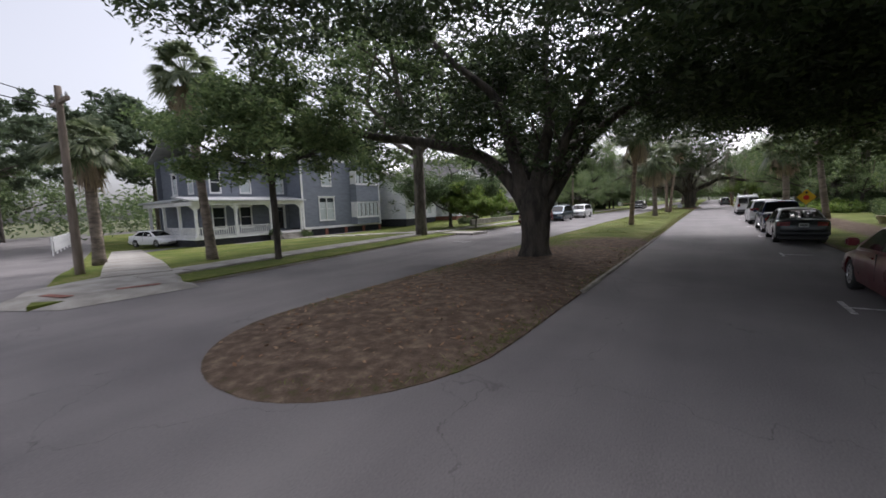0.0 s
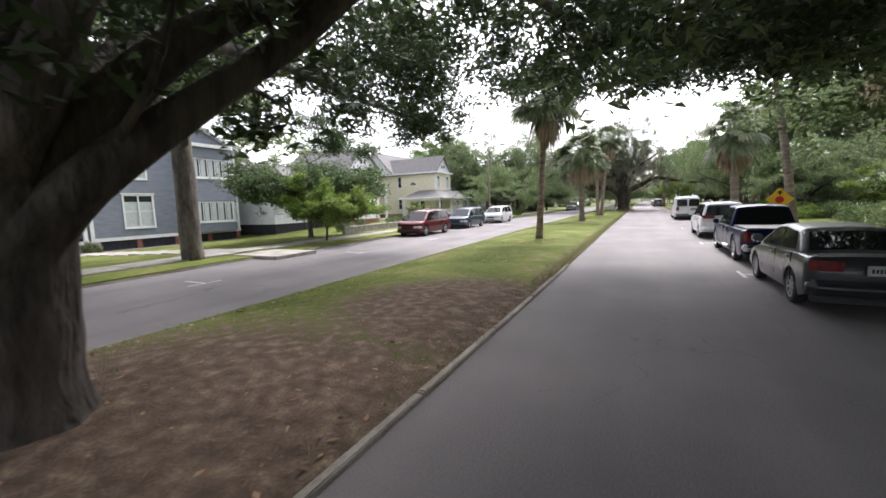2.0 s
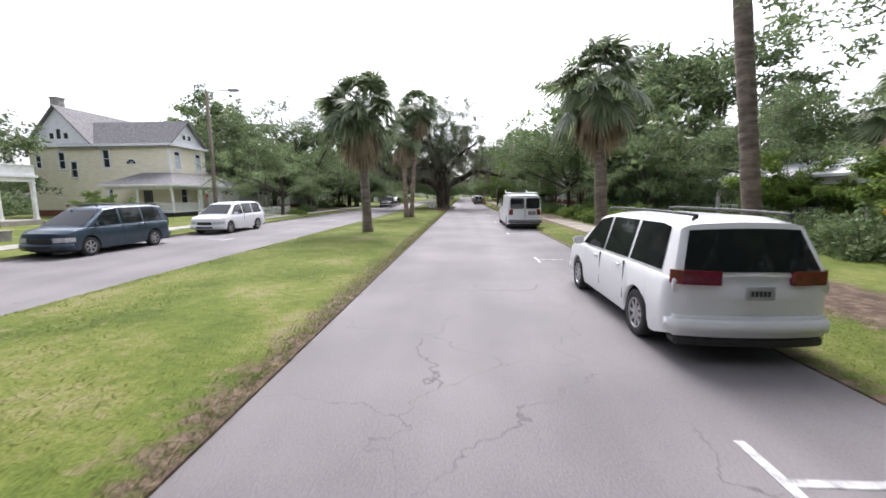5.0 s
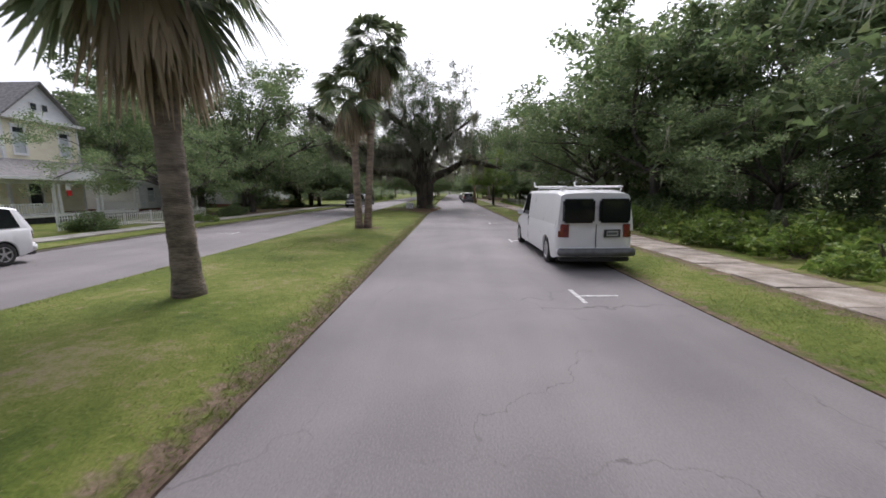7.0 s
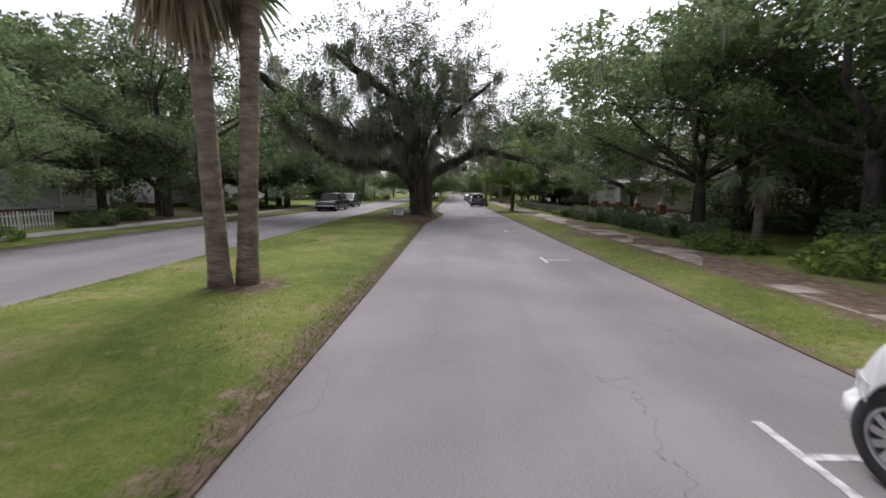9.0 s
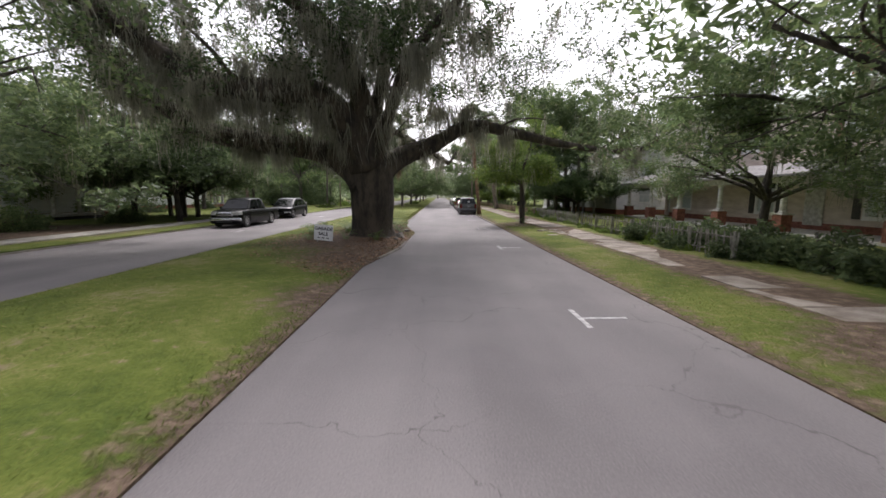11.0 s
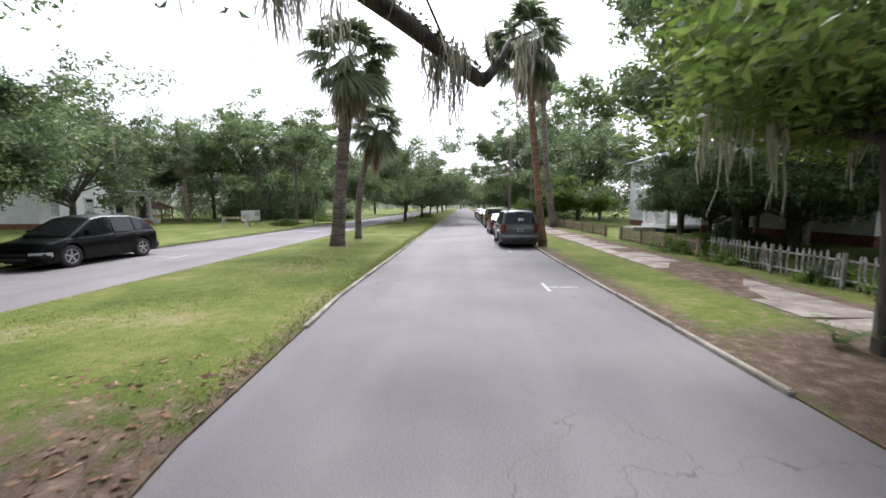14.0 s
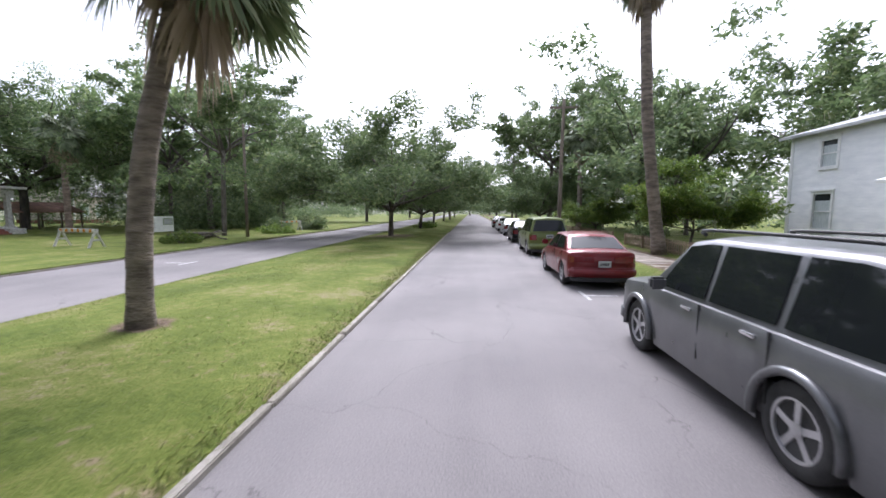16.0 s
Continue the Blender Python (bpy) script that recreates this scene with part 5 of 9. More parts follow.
# the young spreading oak on the median near the corner
explicit_oak("oak_tree", "large dark oak with spreading limbs on the median", OAK1, ([(0, 0, -0.2), (0, 0, 0.35), (0.05, 0.0, 1.1), (0.0, 0.03, 2.0), (0.0, 0.03, 2.8)], [0.8, 0.58, 0.48, 0.55, 0.3]), [
    ([(-0.1, 0, 1.5), (-0.6, 0, 2.2), (-1.3, 0.05, 2.95), (-2.2, 0.0, 3.5), (-4.2, -0.1, 4.1), (-6.6, -0.3, 4.6), (-8.6, -0.4, 5.3), (-11.0, -0.6, 6.3)], 0.3, 0.12),
    ([(-0.15, 0, 1.7), (-0.6, 0, 3.0), (-0.9, 0, 4.3), (-1.45, 0, 5.4), (-2.7, 0, 6.5), (-4.0, 0, 7.8)], 0.29, 0.1),
    ([(0.05, 0, 1.8), (0.25, 0.2, 3.2), (0.42, 0.4, 4.3), (0.0, 1.2, 6.0), (-0.4, 2.6, 8.2)], 0.28, 0.1),
    ([(0.1, 0, 1.8), (0.65, 0.3, 3.0), (1.25, 0.8, 4.6), (2.1, 1.8, 6.2), (3.6, 3.4, 7.4)], 0.24, 0.08),
    ([(0.15, 0, 1.35), (0.4, 0.45, 1.95), (0.65, 1.2, 2.65), (0.98, 2.1, 3.45), (1.5, 2.75, 4.25), (2.4, 3.2, 5.0), (4.5, 3.4, 5.6), (7.5, 3.2, 5.9)], 0.28, 0.09),
    ([(0.1, 0.1, 1.9), (0.8, 1.6, 3.6), (1.8, 4.0, 4.9), (2.6, 7.0, 5.6), (3.4, 10.2, 5.6), (4.2, 13.0, 5.5)], 0.22, 0.07),
    ([(-0.1, 0.1, 2.0), (-1.3, 1.8, 3.8), (-2.8, 4.6, 4.9), (-3.8, 7.8, 5.3), (-4.3, 10.8, 5.4), (-4.1, 13.6, 5.3)], 0.2, 0.07),
# right-hand patches above z 8 are hidden layers, added to block light
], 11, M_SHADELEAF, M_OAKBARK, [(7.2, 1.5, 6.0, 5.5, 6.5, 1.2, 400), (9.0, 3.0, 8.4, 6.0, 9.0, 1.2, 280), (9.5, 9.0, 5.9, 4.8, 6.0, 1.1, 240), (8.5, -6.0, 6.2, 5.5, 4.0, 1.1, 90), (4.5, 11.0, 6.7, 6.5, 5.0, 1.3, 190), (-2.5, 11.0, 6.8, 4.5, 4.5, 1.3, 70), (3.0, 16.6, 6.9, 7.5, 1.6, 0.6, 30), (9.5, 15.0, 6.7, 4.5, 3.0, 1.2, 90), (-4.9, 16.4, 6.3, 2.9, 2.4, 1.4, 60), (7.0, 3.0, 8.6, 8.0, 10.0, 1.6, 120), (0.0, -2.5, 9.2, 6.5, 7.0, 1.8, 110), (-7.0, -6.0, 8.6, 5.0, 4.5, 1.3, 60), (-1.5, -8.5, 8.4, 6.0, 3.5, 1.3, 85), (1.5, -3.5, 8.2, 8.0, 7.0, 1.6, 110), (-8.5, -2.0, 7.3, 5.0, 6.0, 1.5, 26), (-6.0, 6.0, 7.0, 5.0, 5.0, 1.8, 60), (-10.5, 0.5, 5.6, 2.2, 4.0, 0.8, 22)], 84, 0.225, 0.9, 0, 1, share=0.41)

# the old oak hung with moss
explicit_oak("live_oak_tree", "huge old live oak hung with grey moss", OAK2, ([(0, 0, -0.2), (0, 0, 0.3), (0.05, 0.0, 1.4), (0.0, 0.05, 3.1), (0.0, 0.05, 4.3)], [1.4, 1.08, 0.9, 1.05, 0.5]), [
    ([(-0.2, 0, 2.2), (-1.1, 0.1, 3.05), (-2.6, 0.0, 3.55), (-4.6, -0.3, 3.75), (-6.6, -0.8, 4.3), (-8.2, -1.2, 5.6), (-9.6, -1.6, 7.0)], 0.66, 0.3, 0.5),
    ([(-0.2, -0.1, 2.9), (-0.9, -0.8, 4.5), (-1.8, -1.6, 5.25), (-3.5, -2.4, 5.2), (-5.0, -3.0, 5.35), (-6.1, -3.4, 6.15), (-7.4, -3.8, 7.1), (-8.9, -4.4, 8.2)], 0.72, 0.32),
    ([(0.0, -0.2, 3.0), (-0.1, -0.6, 5.0), (-0.7, -1.0, 6.7), (-1.5, -1.5, 7.9), (-2.8, -2.2, 8.7), (-4.3, -3.2, 9.6)], 0.6, 0.24),
    ([(0.3, 0.1, 2.6), (1.3, 0.5, 3.35), (2.6, 1.0, 3.9), (4.2, 1.6, 4.75), (6.4, 2.0, 4.45), (9.0, 2.2, 3.95), (11.9, 2.3, 3.75), (13.4, 2.4, 4.5)], 0.54, 0.07, 0.25),
    ([(0.1, 0.3, 2.4), (0.0, 1.8, 2.9), (-0.15, 3.6, 3.25), (-0.25, 5.6, 4.25), (-0.25, 7.8, 5.35), (0.4, 8.9, 5.4), (2.1, 9.8, 4.55), (3.4, 10.6, 3.8)], 0.44, 0.13, 0.3),
    ([(0.1, 0, 3.0), (0.2, 0.2, 4.8), (0.7, 0.0, 6.8), (1.6, -0.4, 9.0)], 0.48, 0.14),
    ([(-0.2, 0.1, 2.8), (-1.4, 1.4, 4.6), (-3.0, 3.6, 6.2), (-5.0, 6.0, 7.4)], 0.42, 0.12),
    ([(0.2, -0.1, 2.9), (1.0, -1.4, 4.8), (2.2, -3.4, 6.4), (4.2, -5.6, 7.6)], 0.36, 0.1),
], 23, M_OAKLEAF, M_MOSSBARK, [(1.2, -2.0, 8.6, 5.0, 4.0, 1.6, 110), (5.5, 3.5, 8.0, 4.0, 4.0, 1.2, 60), (-1.0, 0.0, 13.4, 8.0, 8.0, 3.4, 300), (0.0, 1.0, 10.6, 9.5, 9.0, 1.8, 200), (-9.5, -2.0, 9.0, 4.5, 6.0, 2.0, 60), (8.5, 1.0, 8.8, 4.0, 5.0, 1.6, 50), (-6.0, 9.0, 8.6, 4.5, 4.0, 1.6, 30)], 72, 0.16, 1.0, 1250, 1, 20, share=0.6, clear=(0.3, 6.6), curtains=[(0.5, -1.6, 6.6), (-0.7, -1.7, 6.2), (1.7, 0.2, 6.4), (2.8, 0.9, 5.3), (-2.2, -2.0, 6.3), (-3.6, -2.6, 6.1), (-5.2, -3.2, 6.3), (0.2, -2.4, 7.6), (-1.6, -2.6, 7.4), (3.9, 1.4, 5.4), (-6.4, -0.9, 4.6), (-1.3, -1.4, 5.0), (-2.4, -1.9, 5.1), (-3.2, -2.3, 5.0), (-4.0, -2.6, 5.1), (-4.8, -2.9, 5.2), (-5.6, -3.2, 5.6), (-3.6, -0.2, 3.6)])

# street and garden trees: one of each kind, then copies
TREE_A = broad_tree("tall leafy shade tree with a dense dark crown", 31, 15, 0.32, 8.0, M_LEAF, M_TREEBARK, per=25, size=0.48, clump=1.2, moss=20)
TREE_A.matrix_basis = place(17.5, 63, 0, 40)
TREE_B = broad_tree("dark evergreen oak with low branches", 32, 13, 0.36, 9.0, M_DARK, M_OAKBARK, per=25, size=0.47, clump=1.25, start=0.25, moss=24)
TREE_B.matrix_basis = place(-24.5, 78, 0, 10)
TREE_N = broad_tree("broad dark oak draped with grey moss beside the pavement", 43, 14, 0.36, 9.0, M_LEAF, M_OAKBARK, per=70, size=0.22, clump=1.1, start=0.3, moss=50)
TREE_N.matrix_basis = place(-18.5, 76, 0.05, 10)
# the copy at (9.4, -1.5) is out of view, added to shade the road
far_copies(TREE_N, [(-16.8, 90.0, 0.66), (-38.0, 130.5, 1.0), (10.3, 24.3, 0.55), (-19.5, 94.5, 1.1), (13.2, 74.0, 0.8), (8.6, 18.0, 0.8), (-16.4, 62.6, 0.55), (8.9, 8.0, 0.85), (9.4, -1.5, 0.95), (11.3, 78.0, 0.5), (15.0, 68.5, 0.6), (11.8, 63, 0.85), (12.2, 54.5, 0.52), (15.5, 47, 0.5), (10.8, 69.5, 0.72), (13.5, 33.5, 0.62)], 41)
TREE_C = broad_tree("small bright green garden tree", 33, 5.6, 0.1, 2.5, M_BRIGHT, M_TREEBARK, per=85, size=0.19, clump=0.6, start=0.25, moss=22)
TREE_C.matrix_basis = place(-15.0, 27.4, 0, 80, 0.78)
TREE_M = broad_tree("dense dark garden tree on the front lawn", 51, 9.0, 0.2, 4.5, M_OAKLEAF, M_OAKBARK, per=130, size=0.2, clump=1.0, start=0.2, moss=30, limbs_n=7)
TREE_M.matrix_basis = Matrix.LocRotScale((-22.4, 35.4, 0.1), Euler((0, 0, 1.0)), None)
TREE_D = broad_tree("round-crowned oak on the grass median", 34, 11.3, 0.22, 6.2, M_LEAF, M_TREEBARK, per=95, size=0.25, clump=1.1, start=0.2, limbs_n=8)
TREE_D.matrix_basis = place(-5.76, 125.6, 0.1, 20)
TREE_E = broad_tree("slender tall tree with an open crown", 35, 19, 0.26, 5.5, M_LEAF, M_TREEBARK, per=40, size=0.4, clump=0.95, start=0.45, moss=30, kids=3)
TREE_E.matrix_basis = place(10.5, 152, 0, 0)
TREE_F = broad_tree("leafy green tree with moss and ivy at its foot", 36, 9.8, 0.2, 0.8, M_BRIGHT, M_OAKBARK, per=62, size=0.15, clump=0.75, start=0.34, moss=24)
TREE_F.matrix_basis = place(5.1, 88.9, 0.1, 200)
TREE_G = broad_tree("tall pine with tufted needles", 37, 17, 0.24, 5.0, M_PINE, M_TREEBARK, per=44, size=0.5, clump=0.8, start=0.5, kids=3)
TREE_G.matrix_basis = place(-46, 13, -0.5, 0)

TREE_H = broad_tree("slim street tree with a leafy crown above the pavement", 38, 8.4, 0.17, 3.2, M_LEAF, M_OAKBARK, per=60, size=0.2, clump=0.75, start=0.52)
TREE_H.matrix_basis = place(-13.1, 8.9, 0.1, 30)
TREE_T = broad_tree("tall shade tree with a thick trunk and high crown", 39, 16.5, 0.46, 8.5, M_LEAF, M_TREEBARK, per=40, size=0.34, clump=1.05, start=0.42, moss=20)
TREE_T.matrix_basis = place(-14.9, 20.2, 0.1, 60)
far_copies(TREE_T, [(10.2, 14.5, 0.95), (11.0, 25.5, 0.85)], 12)

far_copies(TREE_A, [(13.5, 71, 1.05), (17, 56, 1.0), (21.5, 102, 0.75), (26, 112, 1.0), (23, 126, 1.0), (16, 140, 1.0), (-47, 57, 0.95), (-38.5, 55, 0.7), (-33, 84, 1.1), (-44, 128, 1.2), (-47, 112, 1.2), (-48, 104, 1.3), (-40, 92, 1.2), (-24, 134, 1.1),  (-42, 36, 0.85), (-45, 24, 0.9), (-34, 138, 0.95), (-24, 147, 1.0), (-17, 162, 0.95), (-43, 132, 1.0), (14.5, 20, 0.9), (19, 42, 0.6)], 1)
far_copies(TREE_M, [(-18.6, 95.0, 1.05), (-22.0, 97.0, 1.1), (-20.0, 90.5, 1.2), (12.0, 101.6, 0.9), (11.4, 98.2, 0.8), (12.6, 105.0, 0.62)], 8)
far_copies(TREE_B, [(-19.5, 76.5, 0.62), (-28.0, 80, 0.75), (-30.5, 39.5, 0.6), (-28, 112, 0.8), (12.5, 128, 0.9), (12, 165, 0.9), (-16, 200, 0.9), (-66, 4, 1.1), (-74, -6, 1.2), (-62, -14, 1.2), (-84, 12, 1.2), (-30, 152, 1.0), (8, 235, 1.0), (-10, 240, 1.0), (-1, 262, 1.1), (8, 285, 1.2)], 2)
far_copies(TREE_C, [(9.5, 118.0, 1.1), (-23.8, 52.6, 0.6), (8.4, 128, 1.0)], 3)
far_copies(TREE_D, [(-5.3, 137.5, 0.92), (-5.2, 150, 0.95), (-5.0, 166, 0.95), (-5.0, 184, 1.0), (-4.9, 206, 1.0), (6.5, 140, 0.8)], 4)
far_copies(TREE_E, [(10.2, 99.4, 0.66), (10.9, 104.5, 0.7), (11.8, 101.8, 0.62), (8.0, 143, 0.95), (13.5, 148, 1.05), (-21, 142, 0.9), (-27, 133, 0.85), (15.5, 130, 0.75), (7.5, 171, 0.9), (-17, 125, 0.0 + 0.72), (12.2, 99.5, 0.75)], 5)
far_copies(TREE_G, [(-52, 20, 1.0), (-60, 9, 1.0), (-48, 3, 0.9)], 6)

palm("slender cabbage palm on the grass median", -4.23, 29.5, 7.1, 0.165, 1, lean=(0.35, 0), crown=1.22, live=64, dead=34, bark=M_PALMTAN)
palm("stout cabbage palm with dry fronds on the median", -4.43, 45.4, 6.3, 0.24, 2, lean=(-0.25, 0.0), crown=1.42, live=66, dead=66)
palm("one of a pair of tall cabbage palms", -4.42, 57.7, 6.9, 0.19, 3, lean=(-0.15, 0), bark=M_PALMTAN, dead=60, live=36, crown=1.15)
palm("one of a pair of tall cabbage palms", -4.08, 57.95, 9.3, 0.19, 4, lean=(0.65, 0), bark=M_PALMTAN, dead=36, crown=1.2)
palm("stout cabbage palm on the roadside verge", 5.38, 43.0, 6.5, 0.27, 5, lean=(-0.35, 0.0), crown=1.42, live=66, dead=70, flare=1.2)
palm("very tall thin palm behind the warning sign", 6.67, 36.5, 12.5, 0.21, 6, lean=(-1.7, 0))
palm("leaning fan palm in a front garden", 8.75, 32.6, 8.0, 0.18, 7, lean=(-1.0, 0.0), bark=M_PALMTAN, live=18, dead=5, crown=1.2, bend=0.15)
palm("thick palm with a rough boot-covered trunk", -5.05, 100.75, 8.5, 0.3, 8, lean=(0.85, 0.0), crown=1.45, dead=16, boots=True, flare=1.4)
palm("slim dark palm on the grass median", -5.1, 104.4, 6.3, 0.185, 9, lean=(1.15, 0.3), dead=10, crown=1.12, live=66, bend=-0.38)
palm("tall reddish-trunked palm beside the pavement", 3.72, 101.9, 9.6, 0.18, 10, lean=(-1.0, 0.0), bark=M_PALMRED, crown=1.3, live=70)
palm("tall pale palm beside the pavement", 7.3, 116, 12.6, 0.27, 11, lean=(-1.2, 0), bend=-0.25)
palm("shaggy palm among the trees", 8.2, 132, 8.6, 0.22, 12, dead=40, crown=1.2)
palm("lone palm on a front lawn", -29.6, 126.3, 8.0, 0.24, 13, bark=M_PALMTAN, dead=70, crown=1.2)
palm("tall cabbage palm by the side street", -16.1, 8.0, 8.3, 0.2, 14, lean=(-0.9, 0), dead=20)
palm("short palm by the side street", -21.2, 5.9, 5.4, 0.24, 15, dead=24)
palm("palm on the grass median far along the road", -4.6, 178, 7, 0.2, 16)
palm("palm in a garden beyond the pavement", 12.6, 39.5, 4.6, 0.2, 17, live=24, dead=5)
palm("small palm in a shaded garden", 10.8, 66, 3.2, 0.18, 18, live=22, dead=6)


def bush(label, seed, w, d, h, leaf, size=0.175, n=60, per=52, name="shrub", group="shrubs"):
    """A shrub: bent stems under an uneven mound of leaf clumps."""
    rng, rs = random.Random(seed), np.random.RandomState(seed)
    ob = thing(name, label, "shrub", group)
    bm = bmesh.new()
    for _ in range(7):
        a, q = rng.uniform(0, 6.28), rng.uniform(0.2, 0.7)
        tube(bm, [(rng.uniform(-0.1, 0.1) * w, rng.uniform(-0.1, 0.1) * d, -0.05), (math.cos(a) * w * q * 0.3, math.sin(a) * d * q * 0.3, h * 0.4), (math.cos(a) * w * q * 0.5, math.sin(a) * d * q * 0.5, h * 0.8)], [0.03, 0.022, 0.01], 5)
    part("stem", bm, M_TREEBARK, ob)
    u = rs.uniform(-1, 1, (n, 2))
    top = np.array([noise.noise(Vector((x * 1.7 + seed, y * 1.7, 0.3))) for x, y in u])
    z = rs.uniform(0.1, 1.0, n) * h * (0.82 + 0.5 * top) * (1 - 0.35 * (u ** 2).sum(1).clip(0, 1))
    c = np.stack([u[:, 0] * w / 2, u[:, 1] * d / 2, z], 1)
    v, f = leaves_at(c, min(w, d, h) * 0.26, per, size, rs, 0.8)
    part("leaves", mesh_np("leaves", v, f, leaf), leaf, ob)
    return ob


B5 = bush("rough undergrowth below the garden trees", 48, 2.6, 2.4, 1.7, M_DARK, size=0.26, n=44, per=26)
B5.matrix_basis = place(-30, 116)
B1 = bush("thick leafy green garden shrub", 41, 2.4, 2.2, 1.5, M_LEAF)
B1.matrix_basis = place(12.4, 48.5)
B2 = bush("dark overgrown garden hedge plant", 42, 2.6, 1.3, 1.3, M_DARK, n=70)
B2.matrix_basis = place(9.2, 78.0, 0, 90)
B3 = bush("low bright weedy shrub", 43, 2.0, 1.8, 0.9, M_BRIGHT, size=0.14, n=45)
B3.matrix_basis = place(8.4, 54.5)
B4 = bush("small rounded evergreen shrub by the steps", 44, 1.0, 1.0, 0.8, M_DARK, size=0.1, n=40, per=60)
B4.matrix_basis = place(-30.6, 23.5, -0.4)
far_copies(B1, [(11.0, 52.5, 1.0), (10.8, 58.5, 1.2), (11.5, 47.5, 0.9), (12.2, 50.5, 1.0), (11, 62, 1.2), (-17.2, 57.8, 0.9), (-16.6, 68.6, 0.7), (-18.5, 73, 0.9), (-20, 83, 1.0), (-19.5, 89, 0.9), (10.6, 100.5, 1.0), (-19.8, 41.5, 0.9), (-16.5, 131, 1.1), (-15.0, 135, 1.2), (-20, 137, 1.3), (9.0, 121, 1.0), (10.0, 135, 1.2), (12, 40.5, 0.9), (9.6, 34.5, 0.9), (11.5, 28, 1.2), (10.8, 23, 1.3), (12.5, 17, 1.4)], 7)
far_copies(B2, [(9.0, 80.2, 0.8), (8.9, 73.0, 1.0), (8.8, 70.5, 1.05), (9.2, 75.6, 1.1), (8.7, 68, 1.0), (8.8, 65.5, 0.9), (8.2, 117.4, 0.5)], 8)
for ob in list(scene.objects):
    if ob.name.startswith("shrub.") and ob.get("label") == "dark overgrown garden hedge plant":
        ob.rotation_euler.z = radians(90)
far_copies(B3, [(8.3, 57.0, 1.3), (8.8, 60.0, 1.3), (8.5, 46.8, 1.2), (8.7, 49.2, 1.4), (8.5, 51.6, 1.35), (9.6, 50.4, 1.7), (9.8, 53.6, 1.7), (9.6, 56.2, 1.6), (9.9, 47.6, 1.5), (7.9, 63.2, 0.9), (-15.4, 63.5, 0.8), (-4.9, 139.0, 1.1), (-15.5, 119, 1.0), (-14.8, 128, 1.1), (8.6, 92.0, 0.9), (8.3, 96.5, 0.9), (8.3, 99.0, 1.0), (-21.0, 52.5, 0.9)], 9)
far_copies(B1, [(11.2, 36.5, 1.2), (12.0, 39.0, 1.3), (11.0, 41.0, 1.1), (11.6, 44.0, 1.2), (10.4, 38.0, 0.9), (9.9, 31.0, 1.0), (12.6, 34.0, 1.3)], 44)
far_copies(TREE_C, [(12.8, 38.0, 1.0), (13.2, 43.5, 0.95)], 45)
far_copies(B4, [(-30.6, 20.4, 0.9), (-21.3, 38.5, 1.3), (-21.4, 36.5, 1.2)], 10)

# woods that close the view behind the gardens
RSW = np.random.RandomState(19)
wx = [np.full(330, -62.0), np.full(300, 36.0), RSW.uniform(-60, 36, 130), RSW.uniform(-120, -62, 90), np.full(120, -86.0)]
wy = [RSW.uniform(20, 320, 330), RSW.uniform(-30, 320, 300), np.full(130, 318.0), RSW.uniform(-34, -20, 90), RSW.uniform(-30, 45, 120)]
wx, wy = np.concatenate(wx) + RSW.normal(0, 3.0, 970), np.concatenate(wy) + RSW.normal(0, 3.0, 970)
wz = RSW.uniform(0.0, 1.0, 970) ** 1.2 * (9 + 4 * np.sin(wx * 0.13 + wy * 0.09))
v, f = leaves_at(np.stack([wx * S, wy * S, wz + 0.2], 1), RSW.uniform(2.0, 4.2, 970), 90, 0.8, RSW, 0.8)
tagged(new("far_woods", mesh_np("far_woods", v, f, M_DARK)), "dense green woods closing the view behind the gardens", "woods", "", "stuff")
v, f = leaves_at(np.stack([RSW.uniform(13.5, 21, 300) * S, RSW.uniform(43, 77, 300) * S, RSW.uniform(0.3, 5.8, 300)], 1), RSW.uniform(0.9, 2.0, 300), 130, 0.26, RSW, 0.8)
tagged(new("undergrowth", mesh_np("undergrowth", v, f, M_DARK)), "tangled dark undergrowth behind the garden shrubs", "undergrowth", "", "stuff")
tx = np.concatenate([RSW.uniform(-52, -44, 260), RSW.uniform(-32, 24, 150), RSW.uniform(-42, -29, 230), RSW.uniform(12.5, 20, 240)])
ty = np.concatenate([RSW.uniform(128, 235, 260), RSW.uniform(236, 252, 150), RSW.uniform(142, 235, 230), RSW.uniform(125, 235, 240)])
tz = RSW.uniform(0.0, 1.0, 880) * np.repeat([13.0, 12.0, 11.0, 12.0], [260, 150, 230, 240])
v, f = leaves_at(np.stack([tx * S, ty * S, tz + 0.4], 1), RSW.uniform(1.2, 2.6, 880), 90, 0.45, RSW, 0.8)
tagged(new("thicket", mesh_np("thicket", v, f, M_DARK)), "dense green thicket far behind the gardens", "woods", "", "stuff")
gx = np.concatenate([RSW.uniform(-46, -27, 330), RSW.uniform(-54, -45, 150), RSW.uniform(-30, -20, 120)])
gy = np.concatenate([RSW.uniform(136, 150, 330), RSW.uniform(108, 136, 150), RSW.uniform(132, 146, 120)])
gz = RSW.uniform(0.0, 1.0, 600) ** 0.9 * np.repeat([15.0, 14.0, 4.0], [330, 150, 120]) * (0.8 + 0.2 * np.sin(gx * 0.9 + gy * 0.5))
v, f = leaves_at(np.stack([gx * S, gy * S, gz + 0.3], 1), RSW.uniform(1.0, 2.0, 600), 120, 0.3, RSW, 0.8)
tagged(new("woodland_edge", mesh_np("woodland_edge", v, f, M_DARK)), "dark ragged woodland edge behind the open lawn", "woods", "", "stuff")
